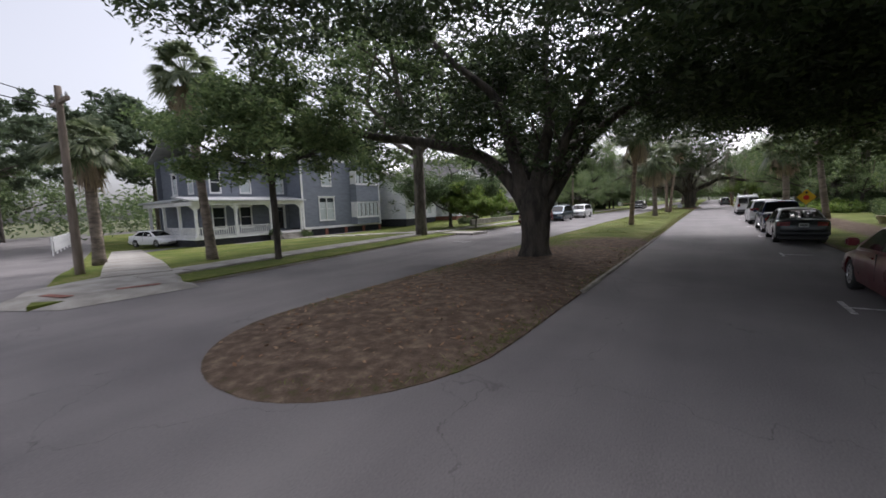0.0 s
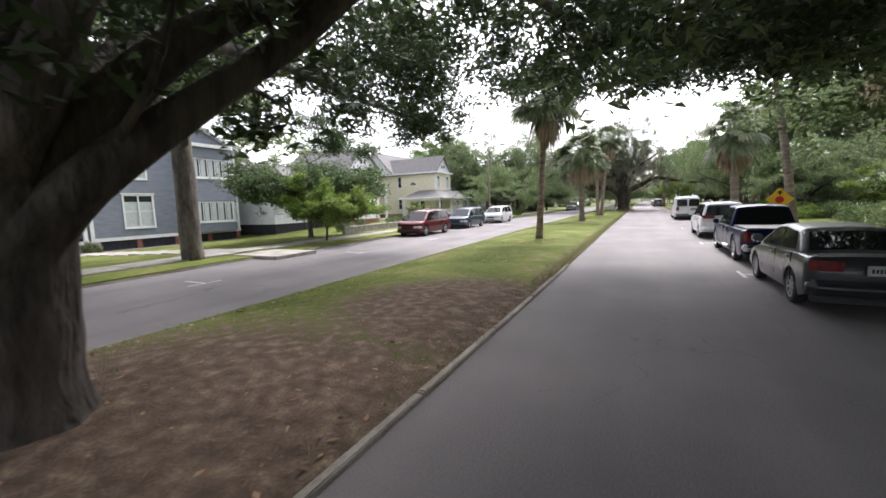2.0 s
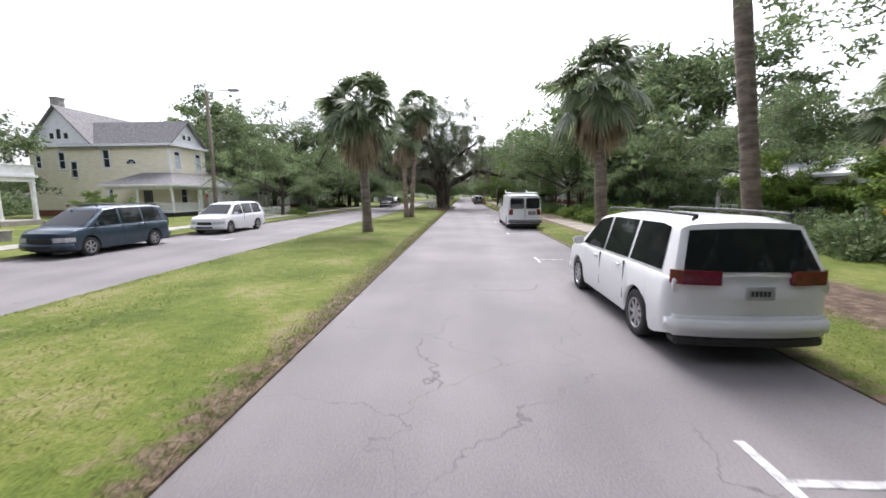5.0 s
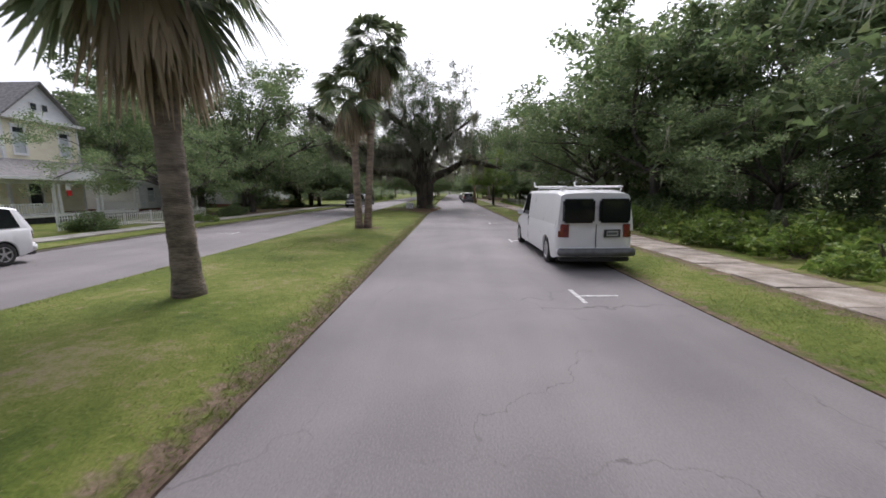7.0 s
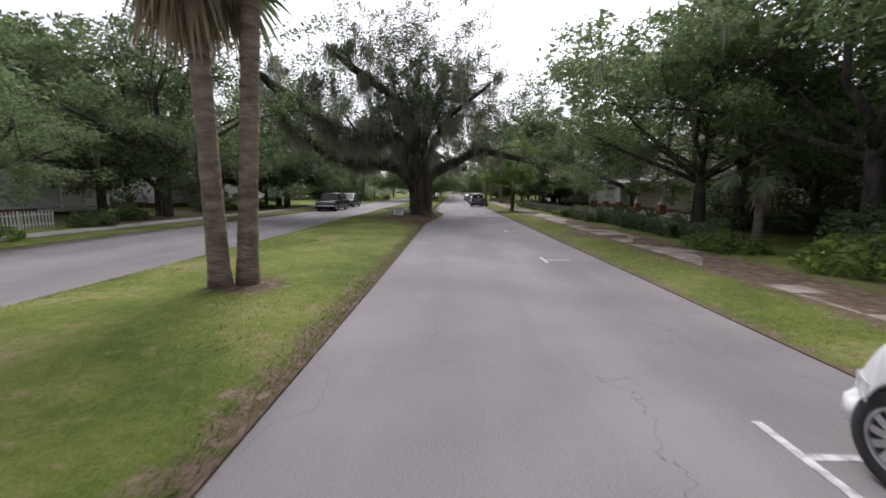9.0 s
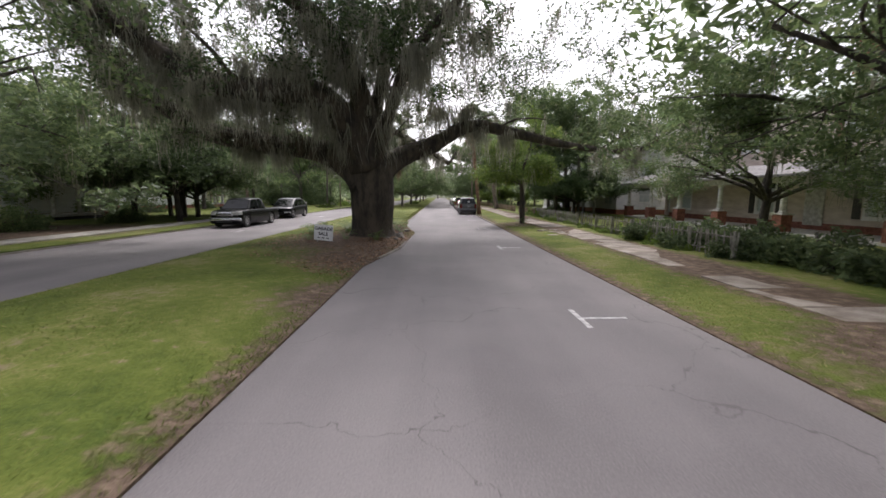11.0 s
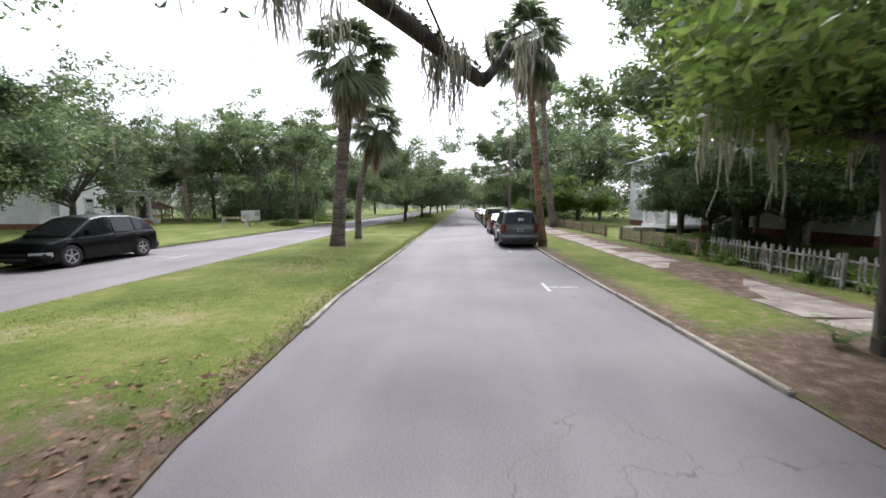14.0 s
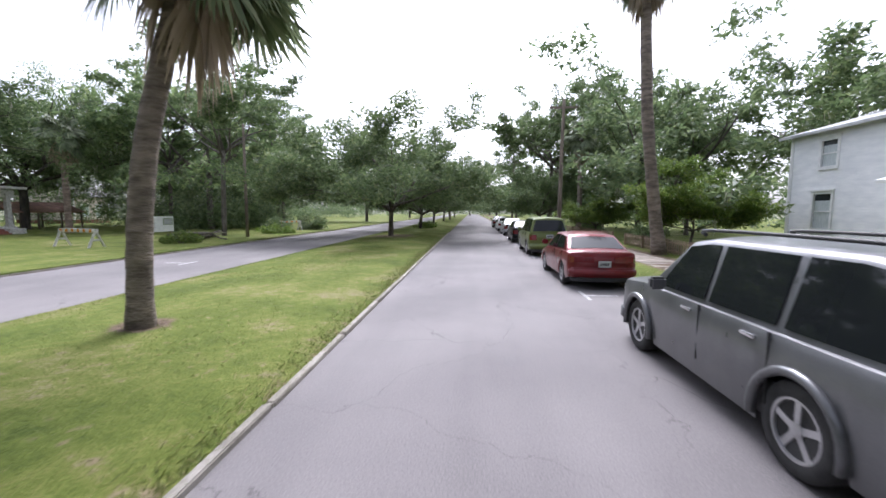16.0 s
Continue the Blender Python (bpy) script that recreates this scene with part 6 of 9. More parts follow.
for k, (wx_, wy_, n_) in enumerate(((-45, 118, 9), (-27, 140, 8), (-28, 96, 7), (-45, 64, 7), (14, 62, 6), (15.5, 68, 4), (20, 36, 7))):
    far_copies(B5, [(wx_ + RSW.uniform(-3, 3), wy_ + (i - n_ / 2) * 2.6, RSW.uniform(1.0, 1.6)) for i in range(n_)], 60 + k)

# ---------------------------------------------------------------- parked vehicles
SEDAN_BELT = [(0, 0.78), (0.1, 0.98), (0.7, 1.0), (2.4, 0.94), (3.4, 0.9), (3.6, 0.86), (4.35, 0.72), (4.5, 0.55)]
SEDAN_ROOF = [(0.5, 0.98), (1.25, 1.4), (2.1, 1.45), (2.6, 1.42), (3.55, 0.9)]
SEDAN_PANES = [(1.0, 1.95, 1.35, 1.98), (2.02, 3.2, 2.05, 2.72)]
VANM_BELT = [(0, 0.85), (0.06, 1.06), (1.2, 1.06), (3.4, 1.03), (4.15, 1.03), (4.7, 0.95), (4.92, 0.84), (5.0, 0.62)]
VANM_ROOF = [(0.02, 1.06), (0.32, 1.68), (0.8, 1.75), (2.6, 1.74), (3.2, 1.66), (4.2, 1.03)]
VANM_PANES = [(1.55, 2.55, 1.55, 2.55), (2.65, 3.8, 2.65, 3.35), (0.42, 1.45, 0.55, 1.45)]
SUV_BELT = [(0, 0.9), (0.08, 1.1), (3.4, 1.06), (3.7, 1.08), (4.75, 1.0), (4.95, 0.7)]
SUV_ROOF = [(0.03, 1.1), (0.35, 1.72), (0.9, 1.79), (2.7, 1.78), (3.1, 1.72), (3.8, 1.08)]
SUV_PANES = [(1.45, 2.4, 1.45, 2.4), (2.5, 3.5, 2.5, 3.08), (0.45, 1.35, 0.58, 1.35)]
PICK_BELT = [(0, 0.86), (0.06, 1.04), (2.0, 1.04), (2.1, 1.04), (4.1, 1.05), (5.05, 1.0), (5.32, 0.93), (5.4, 0.66)]
PICK_ROOF = [(1.95, 1.04), (2.15, 1.66), (2.5, 1.72), (3.4, 1.71), (3.65, 1.64), (4.3, 1.02)]
PICK_PANES = [(2.95, 3.98, 2.95, 3.62), (2.25, 2.86, 2.38, 2.86)]
VAN_BELT = [(0, 1.0), (0.06, 1.22), (4.2, 1.2), (4.5, 1.2), (5.25, 1.02), (5.5, 0.7)]
VAN_ROOF = [(0.02, 1.22), (0.1, 1.98), (0.5, 2.06), (3.6, 2.06), (3.95, 1.98), (4.62, 1.2)]
VAN_PANES = [(3.35, 4.3, 3.35, 3.92)]
VAN_BELT, VAN_ROOF = [(a * 1.2, b) for a, b in VAN_BELT], [(a * 1.2, b) for a, b in VAN_ROOF]
VAN_PANES = [tuple(v * 1.2 for v in p) for p in VAN_PANES]


def at_kerb(x_left, y_tail, W, rz=0.0):
    """Pose of a vehicle whose left side and tail are at these plan places, headed along the road."""
    return Matrix.LocRotScale((x_left * S + W / 2, y_tail * S, 0), Euler((0, 0, radians(rz))), None)


def facing(x_right, y_nose, L, W):
    """Pose of a vehicle headed the other way, nose at y_nose, its road side at x_right."""
    return Matrix.LocRotScale((x_right * S - W / 2, y_nose * S + L, 0), Euler((0, 0, math.pi)), None)


vehicle("sedan_car", "dark grey four-door sedan parked at the kerb", "car", P_GREY, 4.5, 1.74, SEDAN_BELT, SEDAN_ROOF, (0.98, 3.62), 0.32, SEDAN_PANES, at_kerb(2.2, 18.75, 1.74), spokes=7, tail_lamp=(0.32, 0.17, 0.76), plate_z=0.72)
vehicle("sedan_car", "dark red sedan parked under the trees", "car", P_RED, 4.5, 1.74, SEDAN_BELT, SEDAN_ROOF, (0.98, 3.62), 0.32, SEDAN_PANES, at_kerb(2.4, 7.2, 1.74), spokes=8, tail_lamp=(0.3, 0.17, 0.76), plate_z=0.72)
PU = vehicle("pickup_truck", "dark blue pickup truck with a covered bed", "pickup truck", P_BLUE, 5.72, 1.88, [(a * 1.06, b) for a, b in PICK_BELT], [(a * 1.06, b) for a, b in PICK_ROOF], (1.28, 4.85), 0.39, [tuple(v * 1.06 for v in p) for p in PICK_PANES], at_kerb(2.28, 23.75, 1.88), spokes=6, tail_lamp=(0.13, 0.3, 0.68), plate_z=0.5, steps=True, clad=None, plate=True, bow=(0.24, 0.03))
part("bed_cover", boxed(-0.8, 0.8, 0.06, 2.08, 1.045, 1.09, 0.02), M_TONNEAU, PU, "grey vinyl bed cover")
part("chrome_bumper", beam(-0.93, 0.93, -0.16, 0.02, 0.42, 0.62, 0.04), M_CHROME, PU, "chrome rear bumper", True)
part("tailgate_handle", boxed(-0.14, 0.14, -0.02, 0.02, 0.86, 0.93, 0.01), M_CHROME, PU)
for k in range(6):
    part("tailgate_lettering", boxed(-0.72 + k * 0.07, -0.67 + k * 0.07, -0.012, 0.02, 0.7, 0.74), M_CHROME, PU)
part("high_brake_light", boxed(-0.16, 0.16, 2.21, 2.27, 1.66, 1.7, 0.01), M_LAMPRED, PU)
vehicle("minivan", "white minivan with red wrap-round tail lamps", "minivan", P_WHITE, 5.0, 1.96, VANM_BELT, VANM_ROOF, (1.05, 4.05), 0.34, VANM_PANES, at_kerb(2.2, 31.3, 1.96), spokes=8, tail_lamp=(0.42, 0.17, 0.98), plate_z=0.82, rack=True)
VAN = vehicle("cargo_van", "white cargo van with a ladder rack", "van", P_WHITE, 6.6, 2.0, VAN_BELT, VAN_ROOF, (1.3, 5.95), 0.37, VAN_PANES, at_kerb(2.28, 48.1, 2.0), tuck=0.1, kink=0.97, spokes=12, tail_lamp=(0.15, 0.34, 0.86), rear=False, plate=False, clad=None, bow=(0.26, 0.05))
part("grey_bumper", beam(-0.99, 0.99, -0.2, -0.02, 0.38, 0.58, 0.04), M_GREYPLASTIC, VAN, "grey steel rear bumper", True)
for sx in (-1, 1):
    part("rear_door_window", boxed(sx * 0.46 - 0.4, sx * 0.46 + 0.4, -0.03, 0.12, 1.24, 1.86, 0.05, Matrix.Translation((0, 0.045, 0)) @ Matrix.Shear("XZ", 4, (0, 0.1)) @ Matrix.Translation((0, -0.105, 0))), M_CARGLASS, VAN, "dark rear door window")
part("rear_door_seam", boxed(-0.008, 0.008, -0.012, 0.01, 0.56, 1.2), M_PLASTIC, VAN)
VP = part("number_plate", boxed(0.2, 0.62, -0.045, -0.005, 0.86, 1.06, 0.006), M_PLASTIC, VAN, "plate in a black surround")
part("plate_face", boxed(0.26, 0.56, -0.052, -0.04, 0.89, 1.03), M_PLATE, VP)
for k in range(5):
    part("plate_mark", boxed(0.29 + k * 0.048, 0.32 + k * 0.048, -0.056, -0.05, 0.93, 0.99), M_INK, VP)
for sx in (-1, 1):
    bm = bmesh.new()
    tube(bm, smooth_line([(sx * 0.72, 0.25, 2.16), (sx * 0.72, 2.0, 2.18), (sx * 0.72, 3.9, 2.2), (sx * 0.72, 4.25, 2.22), (sx * 0.72, 4.38, 2.36)], 4), [0.028] * 17, 6)
    part("ladder_rack_rail", bm, M_WHITE, VAN, "", True)
for yy in (0.5, 1.9, 3.3):
    bm = bmesh.new()
    tube(bm, [(-0.8, yy, 2.06), (-0.78, yy, 2.15), (0.78, yy, 2.15), (0.8, yy, 2.06)], [0.025] * 4, 6)
    part("ladder_rack_bar", bm, M_WHITE, VAN, "", True)
SUVD = vehicle("sport_utility_car", "graphite grey sport utility car with tinted windows", "car", P_SUV, 5.0, 1.86, SUV_BELT, SUV_ROOF, (1.1, 4.05), 0.38, SUV_PANES, at_kerb(1.78, 100.9, 1.86), spokes=5, tail_lamp=(0.13, 0.42, 0.72), plate_z=0.8, rack=True, clad=P_SUV, bow=(0.24, 0.16))
part("bumper_step", beam(-0.93, 0.93, -0.17, -0.02, 0.42, 0.66, 0.06), P_SUV, SUVD, "wide grey rear bumper", True)
part("high_brake_light", boxed(-0.17, 0.17, 0.24, 0.3, 1.685, 1.72, 0.01), M_LAMPRED, SUVD)
bm = bmesh.new()
for k in range(3):
    box(bm, 0.02 + k * 0.09, 0.08 + k * 0.09, 0.1, 0.13, 1.28 + 0.03 * (k % 2), 1.42)
part("window_sticker", bm, M_WHITE, SUVD, "pale sticker on the rear glass", m=Matrix.Translation((-0.1, 0.0, 0.02)))
rounded_ends(SUVD, 5.0, 0.93, 0.24, 0.16)
vehicle("sedan_car", "red two-door coupe parked at the kerb", "car", P_CORAL, 4.6, 1.8, SEDAN_BELT, SEDAN_ROOF, (0.98, 3.68), 0.32, SEDAN_PANES, at_kerb(1.85, 108.4, 1.8), spokes=6, tail_lamp=(0.5, 0.14, 0.74), plate_z=0.62)
vehicle("sport_utility_car", "olive green sport utility car in a row of parked cars", "car", P_OLIVE, 4.6, 1.85, [(a * 0.92, b) for a, b in SUV_BELT], [(a * 0.92, b) for a, b in SUV_ROOF], (1.0, 3.72), 0.36, [tuple(v * 0.92 for v in p) for p in SUV_PANES], at_kerb(1.9, 115.2, 1.85), plate_z=0.86)
for (yy, col, lab) in ((122.0, P_BLACK, "black sedan in a row of parked cars"), (128.5, P_SILVER, "silver sedan in a row of parked cars"), (135.0, P_WHITE, "white sedan in a row of parked cars"), (143, P_GREY, "grey sedan far along the road")):
    vehicle("sedan_car", lab, "car", col, 4.5, 1.76, SEDAN_BELT, SEDAN_ROOF, (0.98, 3.62), 0.32, SEDAN_PANES, at_kerb(1.95, yy, 1.76), plate_z=0.72)

vehicle("minivan", "maroon minivan facing up the road", "minivan", P_RED, 5.0, 1.95, VANM_BELT, VANM_ROOF, (1.05, 4.05), 0.35, VANM_PANES, facing(-11.5, 31.2, 5.0, 1.95), spokes=5, rack=True)
vehicle("minivan", "slate blue minivan facing up the road", "minivan", P_TEAL, 5.0, 1.95, VANM_BELT, VANM_ROOF, (1.05, 4.05), 0.34, VANM_PANES, facing(-11.6, 38.1, 5.0, 1.95), spokes=6, rack=True)
vehicle("minivan", "white minivan facing up the road", "minivan", P_WHITE, 5.0, 1.95, VANM_BELT, VANM_ROOF, (1.05, 4.05), 0.34, VANM_PANES, facing(-11.5, 45.5, 5.0, 1.95), spokes=5)
GMC = vehicle("pickup_truck", "black pickup truck with a chrome grille", "pickup truck", P_BLACK, 6.2, 1.98, [(a * 1.148, b * 1.08) for a, b in PICK_BELT], [(a * 1.148, b * 1.08) for a, b in PICK_ROOF], (1.4, 5.2), 0.41, [tuple(v * 1.148 for v in p) for p in PICK_PANES], facing(-10.8, 85.7, 6.2, 1.98), spokes=6, head_lamp=(0.36, 0.2, 0.82), bow=(0.2, 0.03))
part("chrome_bumper", beam(-0.97, 0.97, 5.98, 6.27, 0.42, 0.64, 0.05), M_CHROME, GMC, "chrome front bumper", True)
part("chrome_grille", beam(-0.52, 0.52, 5.98, 6.235, 0.7, 1.0, 0.03), M_CHROME, GMC, "chrome grille", True)
for k in range(3):
    part("grille_slot", beam(-0.46, 0.46, 6.2, 6.242, 0.74 + k * 0.08, 0.79 + k * 0.08, 0.008), M_PLASTIC, GMC)
rounded_ends(GMC, 6.2, 0.99, 0.2, 0.03)
rounded_ends(PU, 5.72, 0.94, 0.24, 0.03)
rounded_ends(VAN, 6.6, 1.0, 0.26, 0.05)
vehicle("sport_utility_car", "dark crossover car facing up the road", "car", P_BLACK, 5.15, 1.98, [(0, 0.8), (0.08, 1.1), (0.8, 1.12), (3.6, 1.03), (4.1, 1.02), (4.9, 0.88), (5.15, 0.6)], [(0.12, 1.1), (0.7, 1.6), (1.3, 1.74), (2.6, 1.76), (3.1, 1.67), (4.15, 1.04)], (1.0, 4.1), 0.39, [(1.35, 2.3, 1.4, 2.3), (2.4, 3.62, 2.4, 3.02), (0.75, 1.25, 0.95, 1.3)], facing(-11.5, 94.75, 5.15, 1.98), spokes=5)
vehicle("sedan_car", "silver car on the side street", "car", P_SILVER, 4.5, 1.74, SEDAN_BELT, SEDAN_ROOF, (0.98, 3.62), 0.32, SEDAN_PANES, place(-27.5, 1.2, -0.25, -72))
vehicle("sedan_car", "white car behind the corner house", "car", P_WHITE, 4.5, 1.74, SEDAN_BELT, SEDAN_ROOF, (0.98, 3.62), 0.32, SEDAN_PANES, place(-38, 13.0, -0.45, -75))

# ---------------------------------------------------------------- signs, poles, wires
SG = thing("road_sign", "yellow diamond stop-ahead sign on a steel post", "road sign", m=place(4.86, 31.57))
bm = bmesh.new()
prism(bm, [(-0.52, 1.83), (0, 1.31), (0.52, 1.83), (0, 2.35)], -0.03, -0.026, "y")
part("sign_face", bm, M_SIGNYELLOW, SG, "yellow diamond face")
bm = bmesh.new()
prism(bm, [(0.17 * math.cos(a), 1.8 + 0.17 * math.sin(a)) for a in [math.pi / 8 + k * math.pi / 4 for k in range(8)]], -0.035, -0.0305, "y")
part("octagon_symbol", bm, M_SIGNRED, SG, "red octagon symbol")
bm = bmesh.new()
prism(bm, [(-0.035, 2.03), (0.035, 2.03), (0.035, 2.12), (0.11, 2.12), (0, 2.24), (-0.11, 2.12), (-0.035, 2.12)], -0.035, -0.0305, "y")
part("arrow_symbol", bm, M_INK, SG, "black arrow symbol")
part("post", boxed(-0.03, 0.03, -0.024, 0.02, -0.1, 2.2), M_STEEL, SG)

GS = thing("yard_sign", "white yard sign with hand-painted garage sale lettering", "sign", m=place(-4.15, 78.1, 0.1, -6, 1.22))
part("board", boxed(-0.32, 0.32, -0.012, 0.012, 0.1, 0.62, 0.004), M_WHITE, GS, m=Matrix.Rotation(radians(5), 4, "Y"))
for tx, zz, sz in (("GARAGE", 0.44, 0.155), ("SALE", 0.27, 0.155)):
    cu = bpy.data.curves.new("lettering", "FONT")
    cu.body, cu.size, cu.align_x, cu.extrude, cu.offset = tx, sz, "CENTER", 0.002, 0.004
    o = new("lettering", cu)
    dg = bpy.context.evaluated_depsgraph_get()
    me = bpy.data.meshes.new_from_object(o.evaluated_get(dg))
    bpy.data.objects.remove(o)
    me.materials.clear()
    me.materials.append(M_INK)
    part("lettering", me, M_INK, GS, "", m=Matrix.Rotation(radians(5), 4, "Y") @ Matrix.Translation((0, -0.016, zz)) @ Matrix.Rotation(radians(90), 4, "X"))
for k in range(3):
    part("small_writing", boxed(-0.2 + 0.15 * k, -0.1 + 0.15 * k, -0.016, -0.0125, 0.17, 0.2), M_INK, GS, m=Matrix.Rotation(radians(5), 4, "Y"))
for sx in (-0.2, 0.2):
    part("stake", boxed(sx - 0.012, sx + 0.012, 0.013, 0.03, -0.1, 0.4), M_STEEL, GS)


def lamp_post(x, y, h, arm, label):
    ob = thing("street_lamp", label, "street lamp", "street lamps", place(x, y, 0.05))
    bm = bmesh.new()
    tube(bm, [(0, 0, -0.1), (0, 0, h)], [0.12, 0.08], 10)
    part("pole", bm, M_WOOD, ob, "", True)
    bm = bmesh.new()
    tube(bm, smooth_line([(0, 0, h - 0.5), (arm * 0.4, 0, h - 0.05), (arm, 0, h)], 4), [0.035] * 9, 6)
    part("arm", bm, M_STEEL, ob, "", True)
    bm = boxed(arm - 0.05, arm + 0.6, -0.14, 0.14, h - 0.08, h + 0.08, 0.05)
    part("lamp_head", bm, M_STEEL, ob, "grey lamp head")
    return ob


lamp_post(-13.4, 48.2, 8.3, 1.4, "street lamp on a wooden pole")
lamp_post(-14.75, 123.9, 8.2, 1.4, "street lamp on a pale pole")
lamp_post(-13.6, 205, 8.0, 1.4, "street lamp far along the road")


def pole(x, y, h, lean, label):
    ob = thing("utility_pole", label, "utility pole", "utility poles", place(x, y, 0.05))
    bm = bmesh.new()
    tube(bm, smooth_line([(0, 0, -0.2), (lean * 0.3, 0, h * 0.5), (lean, 0, h)], 5), list(np.linspace(0.15, 0.1, 11)), 10)
    part("pole", bm, M_WOOD, ob, "", True)
    part("crossarm", boxed(lean - 0.9, lean + 0.9, -0.06, 0.06, h - 0.6, h - 0.48, 0.01), M_WOOD, ob)
    for sx in (-0.8, -0.4, 0.4, 0.8):
        bm = bmesh.new()
        lathe(bm, [(0.03, h - 0.48), (0.05, h - 0.42), (0.03, h - 0.34)], 8, "z", Matrix.Translation((lean + sx, 0, 0)))
        part("insulator", bm, M_STEEL, ob)
    return ob


pole(-16.2, 4.0, 6.6, 0.25, "leaning wooden utility pole at the corner")
pole(9.6, 29.0, 8.0, 0.0, "wooden utility pole among the trees")
pole(4.4, 147, 9.0, 0.1, "wooden utility pole beside the pavement")
pole(4.6, 122.5, 9.2, 0.1, "grey wooden utility pole beside the pavement")
for a, b in (((-16.2, 4.0, 5.4), (-16.5, -14, 10.5)), ((-16.0, 4.0, 5.1), (-15.0, -16, 9.0))):
    bm = bmesh.new()
    p0, p1 = Vector(a) * S, Vector(b) * S
    tube(bm, [p0.lerp(p1, t) - Vector((0, 0, 1.2 * t * (1 - t))) for t in np.linspace(0, 1, 14)], [0.018] * 14, 5)
    tagged(new("overhead_wire", mesh_of("overhead_wire", bm, M_PLASTIC)), "thin black overhead wire from the corner pole", "wire", "overhead wires")

# ---------------------------------------------------------------- houses
def U(v):
    return v * S


def blue_house():
    ob = thing("corner_house", "blue-grey clapboard house with white trim and porch", "house", m=place(-31.5, 13.0, -0.42, 90))
    f = U(0.15)
    # wing with its gable to the road
    y0, y1, e = U(11.0), U(21.6), U(7.35)
    wins = [(U(13.45), U(14.55), U(4.75), U(6.45)), (U(13.0), U(14.8), U(1.4), U(3.55))]
    I4 = Matrix.Identity(4)
    wall_part(ob, y0, y1, U(0.75), e, wins, M_BLUE, I4)
    window_part(ob, *wins[0], I4)
    window_part(ob, *wins[1], I4, sashes=2)
    bm = bmesh.new()
    prism(bm, [(y0, e), (y1, e), ((y0 + y1) / 2, U(10.0))], 0.0, 0.18, "y")
    part("gable_wall", bm, M_BLUE, ob)
    part("gable_window", boxed(U(16.0), U(16.8), -0.05, 0.02, U(7.9), U(8.7), 0.01), M_WHITE, ob)
    part("belt_board", boxed(y0 - 0.05, y1 + 0.05, -0.06, 0.0, U(0.55), U(0.78)), M_WHITE, ob)
    part("foundation", boxed(y0, y1, 0.1, U(9), -0.6, U(0.56)), M_DARKBASE, ob)
    for k in range(5):
        part("brick_pier", boxed(y0 + k * (y1 - y0 - 0.4) / 4, y0 + 0.4 + k * (y1 - y0 - 0.4) / 4, 0.02, 0.4, -0.5, U(0.55)), M_BRICK, ob)
    for x in (y0, y1 - 0.2):
        part("corner_board", boxed(x - 0.04, x + 0.2, -0.05, 0.0, U(0.78), e), M_WHITE, ob)
    part("frieze_board", boxed(y0 - 0.1, y1 + 0.1, -0.07, -0.002, e - 0.28, e), M_WHITE, ob)
    gable_roof(ob, y0, y1, 0, U(11), e, U(10.0), "y", 0.5, 0.14, M_METALROOF)
    side = Matrix.Rotation(radians(90), 4, "Z")
    wall_part(ob, 0.0, U(9), U(0.75), e, [], M_BLUE, Matrix.Translation((y1, 0, 0)) @ side)
    wall_part(ob, -U(2.2), 0, U(0.75), e, [], M_BLUE, Matrix.Translation((y0, 0, 0)) @ Matrix.Rotation(radians(-90), 4, "Z"))
    # two-storey bay
    b0, b1 = U(17.1), U(21.4)
    for z0, z1 in ((U(0.75), U(1.5)), (U(3.1), U(4.95)), (U(6.45), U(7.3))):
        bm = bmesh.new()
        prism(bm, [(b0, 0.0), (b0 + 0.3, -0.75), (b1 - 0.8, -0.75), (b1, 0.0)], z0, z1)
        part("bay_wall", bm, M_BLUE, ob)
    for z0, z1 in ((U(1.5), U(3.1)), (U(4.95), U(6.45))):
        bm = bmesh.new()
        prism(bm, [(b0 + 0.06, 0.0), (b0 + 0.34, -0.69), (b1 - 0.84, -0.69), (b1 - 0.06, 0.0)], z0, z1)
        w = part("bay_window", bm, M_WHITE, ob)
        n = 5
        for k in range(n):
            a = b0 + 0.42 + k * (b1 - b0 - 1.34) / n
            part("pane", boxed(a + 0.05, a + (b1 - b0 - 1.34) / n - 0.05, -0.705, -0.693, z0 + 0.12, z1 - 0.12), M_PANE, w)
            part("curtain", boxed(a + 0.08, a + (b1 - b0 - 1.34) / n - 0.2, -0.709, -0.7055, z0 + 0.14, z1 - 0.14), M_CURTAIN, w)
        part("bay_sill", boxed(b0 + 0.25, b1 - 0.6, -0.82, -0.6, z0 - 0.12, z0 + 0.02), M_WHITE, ob)
    bm = bmesh.new()
    prism(bm, [(b0 - 0.2, 0.0), (b0 + 0.2, -1.0), (b1 - 0.7, -1.0), (b1 + 0.2, 0.0)], U(7.3), U(7.55))
    part("bay_cornice", bm, M_WHITE, ob)
    # main block set back behind the porch
    m0, m1, back = U(3.2), U(11.2), U(2.1)
    mw = Matrix.Translation((0, back, 0))
    wins = [(U(6.4), U(7.3), U(4.1), U(5.75)), (U(9.6), U(10.55), U(4.1), U(5.85)), (U(6.2), U(7.2), U(1.15), U(2.85)), (U(9.35), U(10.45), U(0.8), U(2.75)), (U(3.9), U(4.7), U(4.1), U(5.75)), (U(3.9), U(4.9), U(1.15), U(2.85))]
    wall_part(ob, m0, m1, U(0.6), U(7.2), wins, M_BLUE, mw)
    for k in (0, 1, 2, 4, 5):
        window_part(ob, *wins[k], mw, curtain=k in (0, 1))
    d = part("front_door", boxed(U(9.45), U(10.35), back + 0.05, back + 0.12, U(0.8), U(2.45), 0.01), M_DOORWOOD, ob, "dark front door with glass lights")
